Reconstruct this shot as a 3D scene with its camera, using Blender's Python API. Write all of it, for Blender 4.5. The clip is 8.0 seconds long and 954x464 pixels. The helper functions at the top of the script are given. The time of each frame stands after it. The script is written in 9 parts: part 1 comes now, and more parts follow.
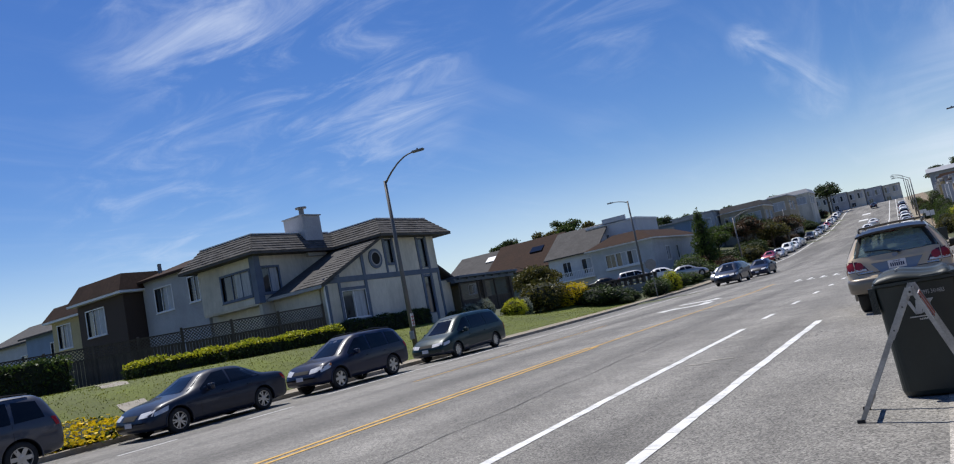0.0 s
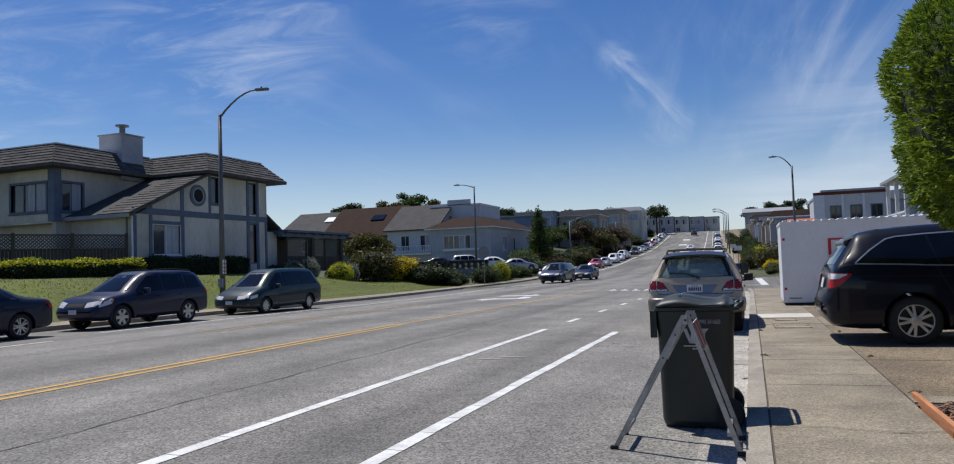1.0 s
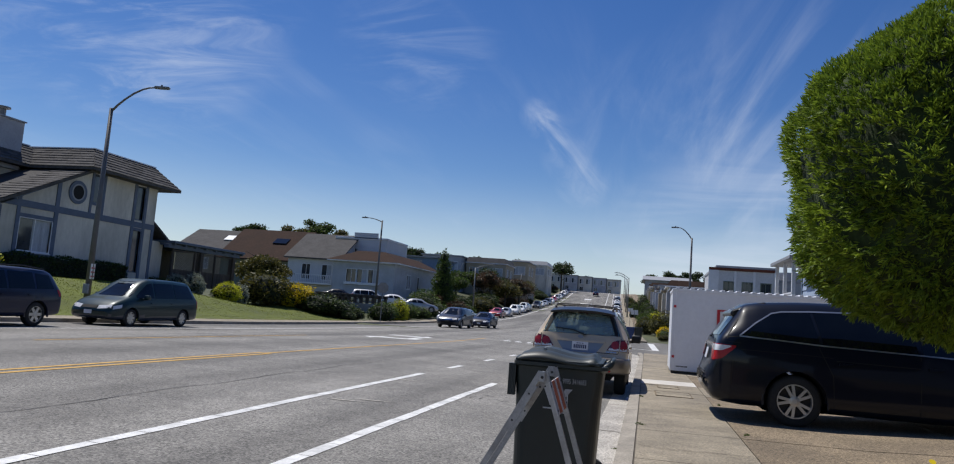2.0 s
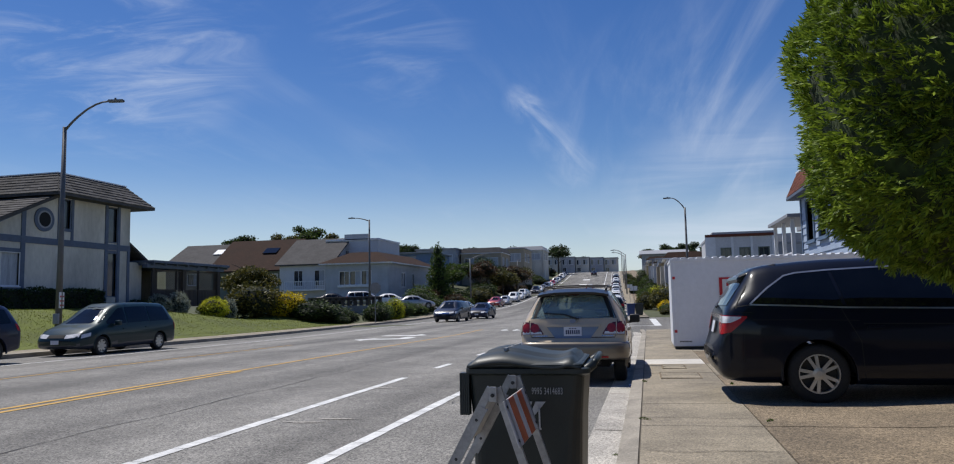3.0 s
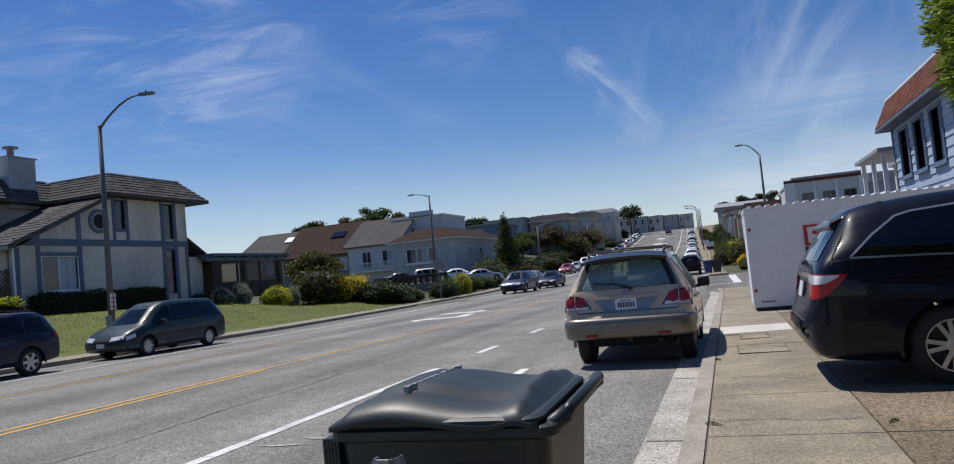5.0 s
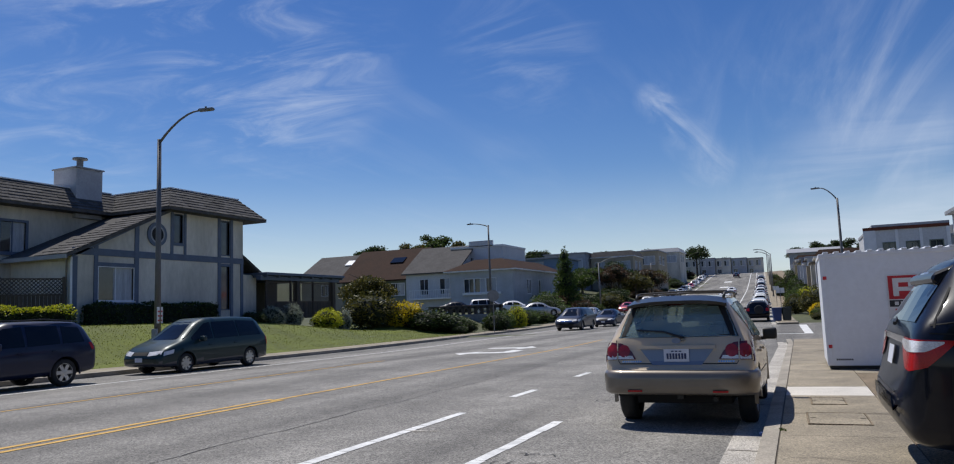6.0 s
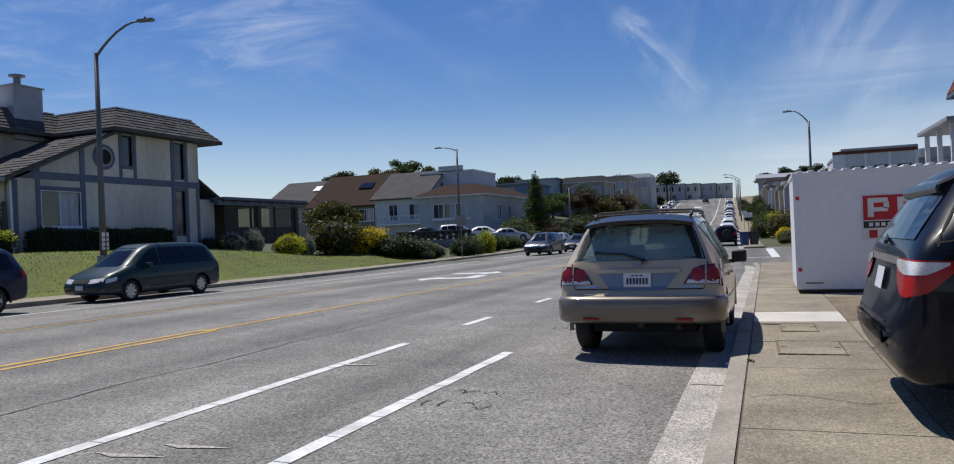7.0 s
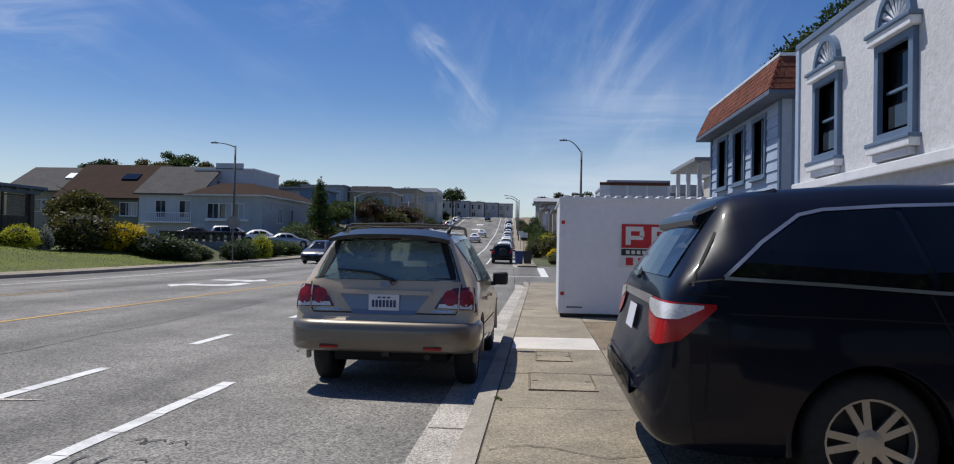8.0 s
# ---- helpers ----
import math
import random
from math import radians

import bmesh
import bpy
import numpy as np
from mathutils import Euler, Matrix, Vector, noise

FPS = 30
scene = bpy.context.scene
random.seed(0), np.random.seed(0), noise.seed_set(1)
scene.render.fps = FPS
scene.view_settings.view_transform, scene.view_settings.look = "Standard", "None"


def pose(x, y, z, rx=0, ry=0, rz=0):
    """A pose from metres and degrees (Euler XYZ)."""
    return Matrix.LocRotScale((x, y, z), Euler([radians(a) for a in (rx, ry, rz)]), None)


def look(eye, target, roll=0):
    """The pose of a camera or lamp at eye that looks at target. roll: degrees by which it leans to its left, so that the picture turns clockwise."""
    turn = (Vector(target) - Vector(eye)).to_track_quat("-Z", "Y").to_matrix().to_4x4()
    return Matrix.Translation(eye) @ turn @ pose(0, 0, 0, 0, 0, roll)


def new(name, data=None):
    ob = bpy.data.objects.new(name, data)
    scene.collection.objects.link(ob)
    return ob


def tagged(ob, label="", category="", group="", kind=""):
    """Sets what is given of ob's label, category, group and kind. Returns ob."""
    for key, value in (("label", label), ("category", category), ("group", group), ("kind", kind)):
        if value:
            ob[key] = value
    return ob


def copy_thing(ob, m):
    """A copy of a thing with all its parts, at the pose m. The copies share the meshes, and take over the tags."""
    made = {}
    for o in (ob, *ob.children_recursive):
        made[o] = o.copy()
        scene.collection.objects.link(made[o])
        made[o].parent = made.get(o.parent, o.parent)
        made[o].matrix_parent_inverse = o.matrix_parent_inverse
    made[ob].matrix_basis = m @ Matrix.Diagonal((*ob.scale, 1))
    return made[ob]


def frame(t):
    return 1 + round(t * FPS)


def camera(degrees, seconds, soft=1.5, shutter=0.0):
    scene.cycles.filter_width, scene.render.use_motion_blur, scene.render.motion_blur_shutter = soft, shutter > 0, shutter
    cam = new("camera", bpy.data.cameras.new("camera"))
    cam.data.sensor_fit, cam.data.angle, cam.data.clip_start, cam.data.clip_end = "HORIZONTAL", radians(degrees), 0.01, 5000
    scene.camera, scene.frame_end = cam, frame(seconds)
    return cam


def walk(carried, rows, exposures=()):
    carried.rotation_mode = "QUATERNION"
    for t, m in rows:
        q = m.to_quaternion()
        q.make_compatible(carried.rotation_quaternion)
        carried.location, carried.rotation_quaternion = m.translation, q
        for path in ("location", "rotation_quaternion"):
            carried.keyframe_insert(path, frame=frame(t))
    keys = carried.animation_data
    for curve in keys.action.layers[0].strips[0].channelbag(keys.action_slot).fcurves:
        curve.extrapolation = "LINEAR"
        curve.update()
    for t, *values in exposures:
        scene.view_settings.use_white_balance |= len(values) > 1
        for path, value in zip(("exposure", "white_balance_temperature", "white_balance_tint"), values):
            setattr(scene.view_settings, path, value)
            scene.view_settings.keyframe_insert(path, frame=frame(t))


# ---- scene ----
cam = camera(66.5, 8.0, soft=1.1)
EXPOSURES = [(0.0, 0.2), (0.25, 0.12), (0.5, 0.0), (8.0, 0.0)]
PATH = [
    (0, (0.093, -2.276, 1.394), (-0.968, -0.594, 1.61), -11.3),
    (0.2, (0.1, -2.233, 1.431), (-1.042, -0.592, 1.473), -11.9),
    (0.5, (0.154, -2.101, 1.38), (-0.896, -0.398, 1.362), -11.8),
    (0.8, (0.19, -1.622, 1.407), (-0.571, 0.224, 1.511), -3.1),
    (1, (0.216, -1.276, 1.349), (-0.484, 0.596, 1.441), -1.9),
    (1.2, (0.212, -1.113, 1.362), (-0.405, 0.787, 1.441), -1.9),
    (1.5, (0.243, -0.724, 1.337), (-0.249, 1.213, 1.421), 2.0),
    (1.7, (0.296, -0.506, 1.278), (-0.175, 1.426, 1.492), 4.5),
    (2.8, (0.424, 0.782, 1.301), (0.016, 2.731, 1.498), 1.3),
    (3, (0.427, 1.183, 1.309), (-0.022, 3.123, 1.497), -1.2),
    (3.5, (0.433, 1.621, 1.285), (-0.111, 3.543, 1.373), -0.7),
    (4, (0.488, 2.168, 1.289), (0.022, 4.111, 1.392), -1.6),
    (4.2, (0.57, 2.248, 1.393), (0.034, 4.171, 1.52), -3.4),
    (5.3, (0.614, 3.668, 1.347), (-0.059, 5.548, 1.457), -4.7),
    (5.5, (0.64, 3.848, 1.368), (-0.079, 5.71, 1.487), -3.5),
    (6, (0.593, 4.454, 1.391), (-0.201, 6.277, 1.606), -2.1),
    (6.5, (0.572, 5.033, 1.371), (-0.238, 6.852, 1.561), -0.5),
    (7, (0.511, 5.572, 1.321), (-0.225, 7.431, 1.331), -2.3),
    (7.3, (0.574, 5.827, 1.352), (-0.047, 7.725, 1.235), -4.1),
    (7.5, (0.633, 6.011, 1.32), (0.041, 7.918, 1.203), -2.9),
    (7.8, (0.652, 6.491, 1.393), (0.315, 8.463, 1.387), -1.5),
    (8, (0.672, 6.76, 1.35), (0.499, 8.752, 1.381), 1.1),
]
walk(cam, [(t, look(eye, target, roll)) for t, eye, target, roll in PATH], EXPOSURES)

# ---- world and sun ----
# light travels along (0.41, -0.25, -1): a high sun ahead and to the left
SUN_FROM = Vector((-0.41, 0.25, 1.0)).normalized()
world = bpy.data.worlds.new("sky")
scene.world = world
world.use_nodes = True
wn, wl = world.node_tree.nodes, world.node_tree.links
wn.clear()
w_out = wn.new("ShaderNodeOutputWorld")
w_bg = wn.new("ShaderNodeBackground")
w_sky = wn.new("ShaderNodeTexSky")
w_sky.sky_type = "NISHITA"
w_sky.sun_disc = False
w_sky.sun_elevation = math.asin(SUN_FROM.z)
w_sky.sun_rotation = math.atan2(SUN_FROM.x, SUN_FROM.y)
w_sky.altitude = 60
w_sky.air_density = 1.0
w_sky.dust_density = 0.15
w_sky.ozone_density = 2.5
w_bg.inputs["Strength"].default_value = 0.088
w_tex = wn.new("ShaderNodeTexCoord")


def w_math(op, a, b=None):
    n = wn.new("ShaderNodeMath")
    n.operation = op
    for k, v in ((0, a), (1, b)):
        if v is None:
            continue
        if isinstance(v, (int, float)):
            n.inputs[k].default_value = v
        else:
            wl.new(v, n.inputs[k])
    return n.outputs[0]


# high thin cloud: the sky's direction laid out on a flat layer, stretched into streaks
w_sep = wn.new("ShaderNodeSeparateXYZ")
wl.new(w_tex.outputs["Generated"], w_sep.inputs[0])
w_h = w_math("MAXIMUM", w_math("ADD", w_sep.outputs[2], 0.06), 0.02)
w_comb = wn.new("ShaderNodeCombineXYZ")
wl.new(w_math("DIVIDE", w_sep.outputs[0], w_h), w_comb.inputs[0])
wl.new(w_math("DIVIDE", w_sep.outputs[1], w_h), w_comb.inputs[1])


def w_cloud(rot, scale, size, detail, lo, hi, seed):
    m = wn.new("ShaderNodeMapping")
    m.inputs["Rotation"].default_value = (0, 0, radians(rot))
    m.inputs["Scale"].default_value = scale
    m.inputs["Location"].default_value = (seed, seed * 0.7, seed)
    wl.new(w_comb.outputs[0], m.inputs["Vector"])
    n = wn.new("ShaderNodeTexNoise")
    n.inputs["Scale"].default_value = size
    n.inputs["Detail"].default_value = detail
    n.inputs["Roughness"].default_value = 0.62
    n.inputs["Distortion"].default_value = 0.7
    wl.new(m.outputs[0], n.inputs["Vector"])
    r = wn.new("ShaderNodeMapRange")
    r.interpolation_type = "SMOOTHSTEP"
    r.inputs["From Min"].default_value, r.inputs["From Max"].default_value = lo, hi
    wl.new(n.outputs["Fac"], r.inputs["Value"])
    return r.outputs[0]


def w_spot(x, y, z, near, far):
    """1 within near degrees of a direction, fading to 0 at far degrees."""
    d = wn.new("ShaderNodeVectorMath")
    d.operation = "DOT_PRODUCT"
    wl.new(w_tex.outputs["Generated"], d.inputs[0])
    d.inputs[1].default_value = Vector((x, y, z)).normalized()
    r = wn.new("ShaderNodeMapRange")
    r.interpolation_type = "SMOOTHSTEP"
    r.inputs["From Min"].default_value, r.inputs["From Max"].default_value = math.cos(radians(far)), math.cos(radians(near))
    wl.new(d.outputs["Value"], r.inputs["Value"])
    return r.outputs[0]


def w_wisp(lean, along, size, lo, hi, seed):
    """Upright feathery streaks that lean sideways as they rise."""
    c = wn.new("ShaderNodeCombineXYZ")
    wl.new(w_math("ADD", w_sep.outputs[0], w_math("MULTIPLY", w_sep.outputs[2], lean)), c.inputs[0])
    wl.new(w_math("MULTIPLY", w_sep.outputs[2], along), c.inputs[1])
    c.inputs[2].default_value = seed
    n = wn.new("ShaderNodeTexNoise")
    for k, v in (("Scale", size), ("Detail", 9.0), ("Roughness", 0.6), ("Distortion", 0.9)):
        n.inputs[k].default_value = v
    wl.new(c.outputs[0], n.inputs["Vector"])
    r = wn.new("ShaderNodeMapRange")
    r.interpolation_type = "SMOOTHSTEP"
    r.inputs["From Min"].default_value, r.inputs["From Max"].default_value = lo, hi
    wl.new(n.outputs["Fac"], r.inputs["Value"])
    return r.outputs[0]


def w_sum(items):
    total = items[0]
    for v in items[1:]:
        total = w_math("ADD", total, v)
    return total


# thin veil everywhere, a fan of mare's tails ahead, a hooked wisp beside it, a mottled patch to the left, haze low to the right
w_veil = w_math("MULTIPLY", w_math("MULTIPLY", w_cloud(-20, (1.6, 0.3, 1), 1.5, 10, 0.47, 0.82, 3.1), w_cloud(10, (1, 1, 1), 0.6, 3, 0.40, 0.62, 7.7)), 0.10)
w_fan = w_math("MULTIPLY", w_math("MULTIPLY", w_sum([w_spot(0.03, 0.975, 0.22, 2, 10), w_spot(0.15, 0.95, 0.27, 2, 11)]), w_wisp(-0.42, 0.34, 9.0, 0.40, 0.86, 2.0)), 0.30)
w_hook = w_math("MULTIPLY", w_math("MULTIPLY", w_sum([w_spot(-0.155, 0.95, 0.268, 0.2, 1.7), w_spot(-0.14, 0.957, 0.245, 0.2, 2.0), w_spot(-0.118, 0.968, 0.215, 0.2, 2.2), w_spot(-0.094, 0.979, 0.182, 0.2, 2.4)]), w_wisp(0.75, 0.6, 22.0, 0.34, 0.8, 5.0)), 0.27)
w_patch = w_math("MULTIPLY", w_math("MULTIPLY", w_sum([w_spot(-0.60, 0.71, 0.36, 2, 12), w_spot(-0.72, 0.54, 0.43, 1, 8), w_math("MULTIPLY", w_spot(-0.8, 0.56, 0.22, 1, 9), 0.5), w_math("MULTIPLY", w_spot(-0.31, 0.88, 0.36, 1, 7), 0.5)]), w_cloud(25, (0.55, 1.0, 1), 3.4, 11, 0.42, 0.80, 11.3)), 0.55)
w_low = wn.new("ShaderNodeMapRange")
w_low.interpolation_type = "SMOOTHSTEP"
for k, v in (("From Min", 0.02), ("From Max", 0.2), ("To Min", 0.42), ("To Max", 0.0)):
    w_low.inputs[k].default_value = v
wl.new(w_sep.outputs[2], w_low.inputs["Value"])
w_haze = w_math("MULTIPLY", w_math("MULTIPLY", w_spot(0.13, 0.985, 0.08, 3, 12), w_cloud(70, (0.5, 1, 1), 0.5, 5, 0.3, 0.65, 5.0)), 0.34)
w_fac = w_math("MINIMUM", w_sum([w_veil, w_fan, w_hook, w_patch, w_low.outputs[0], w_haze]), 0.85)
w_mix = wn.new("ShaderNodeMix")
w_mix.data_type = "RGBA"
wl.new(w_fac, w_mix.inputs[0])
w_sat = wn.new("ShaderNodeHueSaturation")
w_sat.inputs["Saturation"].default_value = 1.32
w_sat.inputs["Hue"].default_value = 0.514
wl.new(w_sky.outputs[0], w_sat.inputs["Color"])
wl.new(w_sat.outputs[0], w_mix.inputs[6])
w_mix.inputs[7].default_value = (7.6, 8.4, 9.8, 1)
wl.new(w_mix.outputs[2], w_bg.inputs["Color"])
wl.new(w_bg.outputs[0], w_out.inputs[0])

sun = new("sun", bpy.data.lights.new("sun", "SUN"))
sun.data.energy = 4.6
sun.data.angle = radians(0.53)
sun.data.color = (1.0, 0.96, 0.9)
sun.matrix_world = Matrix.Translation((0, 0, 60)) @ SUN_FROM.to_track_quat("Z", "Y").to_matrix().to_4x4()

# ---- materials ----
MATS = {}


def node(nt, kind, **values):
    n = nt.nodes.new(kind)
    for k, v in values.items():
        n.inputs[k.replace("_", " ")].default_value = v
    return n


def ramp(nt, source, stops):
    n = nt.nodes.new("ShaderNodeValToRGB")
    el = n.color_ramp.elements
    while len(el) < len(stops):
        el.new(0.5)
    for e, (p, c) in zip(el, stops):
        e.position = p
        e.color = (*c, 1) if len(c) == 3 else c
    nt.links.new(source, n.inputs[0])
    return n.outputs[0]


def blend(nt, kind, fac, a, b):
    n = nt.nodes.new("ShaderNodeMix")
    n.data_type, n.blend_type = "RGBA", kind
    for slot, v in ((0, fac), (6, a), (7, b)):
        if isinstance(v, (int, float)):
            n.inputs[slot].default_value = v
        elif isinstance(v, tuple):
            n.inputs[slot].default_value = (*v, 1) if len(v) == 3 else v
        else:
            nt.links.new(v, n.inputs[slot])
    return n.outputs[2]


def surface(name, colour, rough=0.7, metal=0.0, grain=40.0, stain=1.2, amount=0.25, dirt=0.25, bump=0.15, spots=0.0, coat=0.0, vary=0.0, island=0.0, stretch=(1, 1, 1), spec=0.5):
    """A plain surface with fine grain, broad stains and relief. vary: by object, island: by loose piece."""
    m = bpy.data.materials.new(name)
    m.use_nodes = True
    nt = m.node_tree
    bs = nt.nodes["Principled BSDF"]
    tc = nt.nodes.new("ShaderNodeTexCoord")
    mp = nt.nodes.new("ShaderNodeMapping")
    mp.inputs["Scale"].default_value = stretch
    nt.links.new(tc.outputs["Object"], mp.inputs[0])
    g = node(nt, "ShaderNodeTexNoise", Scale=grain, Detail=6.0, Roughness=0.65)
    s = node(nt, "ShaderNodeTexNoise", Scale=stain, Detail=5.0, Roughness=0.6)
    for n in (g, s):
        nt.links.new(mp.outputs[0], n.inputs["Vector"])
    dark = tuple(c * (1 - amount) for c in colour)
    light = tuple(min(1, c * (1 + amount * 0.8)) for c in colour)
    col = ramp(nt, g.outputs["Fac"], [(0.3, dark), (0.7, light)])
    st = ramp(nt, s.outputs["Fac"], [(0.35, (1 - dirt,) * 3), (0.62, (1, 1, 1))])
    col = blend(nt, "MULTIPLY", 1.0, col, st)
    if spots:
        v = node(nt, "ShaderNodeTexVoronoi", Scale=grain * 2.2)
        nt.links.new(mp.outputs[0], v.inputs["Vector"])
        k = ramp(nt, v.outputs["Color"], [(0.2, (1 - spots,) * 3), (0.8, (1 + spots,) * 3)])
        col = blend(nt, "MULTIPLY", 1.0, col, k)
    if vary or island:
        src = nt.nodes.new("ShaderNodeObjectInfo").outputs["Random"] if vary else nt.nodes.new("ShaderNodeNewGeometry").outputs["Random Per Island"]
        f = vary or island
        col = blend(nt, "MULTIPLY", 1.0, col, ramp(nt, src, [(0.0, (1 - f,) * 3), (1.0, (1 + f,) * 3)]))
    nt.links.new(col, bs.inputs["Base Color"])
    rr = nt.nodes.new("ShaderNodeMapRange")
    rr.inputs["To Min"].default_value, rr.inputs["To Max"].default_value = max(0.02, rough - 0.1 * rough), min(1, rough + 0.15 * rough)
    nt.links.new(s.outputs["Fac"], rr.inputs["Value"])
    nt.links.new(rr.outputs[0], bs.inputs["Roughness"])
    bs.inputs["Metallic"].default_value = metal
    bs.inputs["Coat Weight"].default_value = coat
    bs.inputs["Coat Roughness"].default_value = 0.06
    bs.inputs["Specular IOR Level"].default_value = spec
    if bump:
        b = node(nt, "ShaderNodeBump", Strength=bump, Distance=0.02)
        nt.links.new(g.outputs["Fac"], b.inputs["Height"])
        nt.links.new(b.outputs[0], bs.inputs["Normal"])
    MATS[name] = m
    return m


def paint(name, colour, flake=0.3, spec=0.5):
    """Car paint: coloured base under clear coat, a little dust."""
    m = surface(name, colour, rough=0.38, metal=flake, grain=300, stain=2.0, amount=0.05, dirt=0.12, bump=0.0, coat=0.8 if spec > 0.25 else 0.45, spec=spec)
    return m


def glass(name, tint, strength=0.75):
    """Tinted pane: a clear part, a mirror part and a diffuse teal part that paints in sheen."""
    m = bpy.data.materials.new(name)
    m.use_nodes = True
    nt = m.node_tree
    nt.nodes.clear()
    out = nt.nodes.new("ShaderNodeOutputMaterial")
    tr = nt.nodes.new("ShaderNodeBsdfTransparent")
    tr.inputs[0].default_value = (*tint, 1)
    gl = nt.nodes.new("ShaderNodeBsdfGlossy")
    gl.inputs["Roughness"].default_value = 0.02
    fr = nt.nodes.new("ShaderNodeFresnel")
    fr.inputs[0].default_value = 2.1
    mx = nt.nodes.new("ShaderNodeMixShader")
    nt.links.new(fr.outputs[0], mx.inputs[0])
    nt.links.new(tr.outputs[0], mx.inputs[1])
    nt.links.new(gl.outputs[0], mx.inputs[2])
    # uneven teal diffuse layer paints in sky reflection and light through the pane
    teal_sheen = nt.nodes.new("ShaderNodeBsdfDiffuse")
    teal_sheen.inputs[0].default_value = (0.34, 0.46, 0.43, 1)
    sheen_noise = node(nt, "ShaderNodeTexNoise", Scale=2.2, Detail=5.0)
    amount = nt.nodes.new("ShaderNodeMapRange")
    amount.inputs["To Min"].default_value, amount.inputs["To Max"].default_value = 0.28, 0.52
    nt.links.new(sheen_noise.outputs["Fac"], amount.inputs["Value"])
    sheen_mix = nt.nodes.new("ShaderNodeMixShader")
    nt.links.new(amount.outputs[0], sheen_mix.inputs[0])
    nt.links.new(mx.outputs[0], sheen_mix.inputs[1])
    nt.links.new(teal_sheen.outputs[0], sheen_mix.inputs[2])
    nt.links.new(sheen_mix.outputs[0], out.inputs[0])
    MATS[name] = m
    return m


def foliage(name, dark, light, rough=0.55):
    m = bpy.data.materials.new(name)
    m.use_nodes = True
    nt = m.node_tree
    bs = nt.nodes["Principled BSDF"]
    ge = nt.nodes.new("ShaderNodeNewGeometry")
    tc = nt.nodes.new("ShaderNodeTexCoord")
    n = node(nt, "ShaderNodeTexNoise", Scale=1.3, Detail=3.0)
    nt.links.new(tc.outputs["Object"], n.inputs["Vector"])
    a = ramp(nt, ge.outputs["Random Per Island"], [(0.0, dark), (0.55, tuple((x + y) / 2 for x, y in zip(dark, light))), (1.0, light)])
    k = ramp(nt, n.outputs["Fac"], [(0.3, (0.7, 0.75, 0.7)), (0.7, (1.25, 1.2, 1.05))])
    col = blend(nt, "MULTIPLY", 1.0, a, k)
    nt.links.new(col, bs.inputs["Base Color"])
    bs.inputs["Roughness"].default_value = rough
    bs.inputs["Specular IOR Level"].default_value = 0.25
    bs.inputs["Subsurface Weight"].default_value = 0.0
    tl = nt.nodes.new("ShaderNodeBsdfTranslucent")
    nt.links.new(col, tl.inputs[0])
    mx = nt.nodes.new("ShaderNodeMixShader")
    mx.inputs[0].default_value = 0.3
    out = nt.nodes["Material Output"]
    nt.links.new(bs.outputs[0], mx.inputs[1])
    nt.links.new(tl.outputs[0], mx.inputs[2])
    nt.links.new(mx.outputs[0], out.inputs[0])
    MATS[name] = m
    return m


def asphalt_material():
    m = bpy.data.materials.new("asphalt")
    m.use_nodes = True
    nt = m.node_tree
    bs = nt.nodes["Principled BSDF"]
    tc = nt.nodes.new("ShaderNodeTexCoord")
    co = tc.outputs["Object"]
    speck = node(nt, "ShaderNodeTexVoronoi", Scale=62.0)
    fine = node(nt, "ShaderNodeTexNoise", Scale=30.0, Detail=8.0, Roughness=0.75)
    broad = node(nt, "ShaderNodeTexNoise", Scale=0.35, Detail=6.0, Roughness=0.6)
    mid = node(nt, "ShaderNodeTexNoise", Scale=3.0, Detail=6.0, Roughness=0.65)
    for n in (speck, fine, broad, mid):
        nt.links.new(co, n.inputs["Vector"])
    lanes = nt.nodes.new("ShaderNodeMapping")
    lanes.inputs["Scale"].default_value = (0.55, 0.012, 1)
    nt.links.new(co, lanes.inputs[0])
    wear = node(nt, "ShaderNodeTexNoise", Scale=1.0, Detail=3.0, Roughness=0.5)
    nt.links.new(lanes.outputs[0], wear.inputs["Vector"])
    col = ramp(nt, fine.outputs["Fac"], [(0.3, (0.128, 0.122, 0.113)), (0.7, (0.230, 0.22, 0.204))])
    col = blend(nt, "MULTIPLY", 1.0, col, ramp(nt, speck.outputs["Color"], [(0.1, (0.42, 0.42, 0.42)), (0.9, (1.62, 1.62, 1.58))]))
    col = blend(nt, "MULTIPLY", 1.0, col, ramp(nt, broad.outputs["Fac"], [(0.35, (0.78, 0.78, 0.78)), (0.65, (1.15, 1.15, 1.15))]))
    col = blend(nt, "MULTIPLY", 1.0, col, ramp(nt, wear.outputs["Fac"], [(0.38, (0.72, 0.72, 0.72)), (0.6, (1.18, 1.18, 1.18))]))
    col = blend(nt, "MULTIPLY", 1.0, col, ramp(nt, mid.outputs["Fac"], [(0.32, (0.86, 0.86, 0.86)), (0.6, (1.05, 1.05, 1.05))]))
    nt.links.new(col, bs.inputs["Base Color"])
    bs.inputs["Roughness"].default_value = 0.82
    bs.inputs["Specular IOR Level"].default_value = 0.35
    b = node(nt, "ShaderNodeBump", Strength=0.5, Distance=0.01)
    nt.links.new(fine.outputs["Fac"], b.inputs["Height"])
    nt.links.new(b.outputs[0], bs.inputs["Normal"])
    MATS["asphalt"] = m


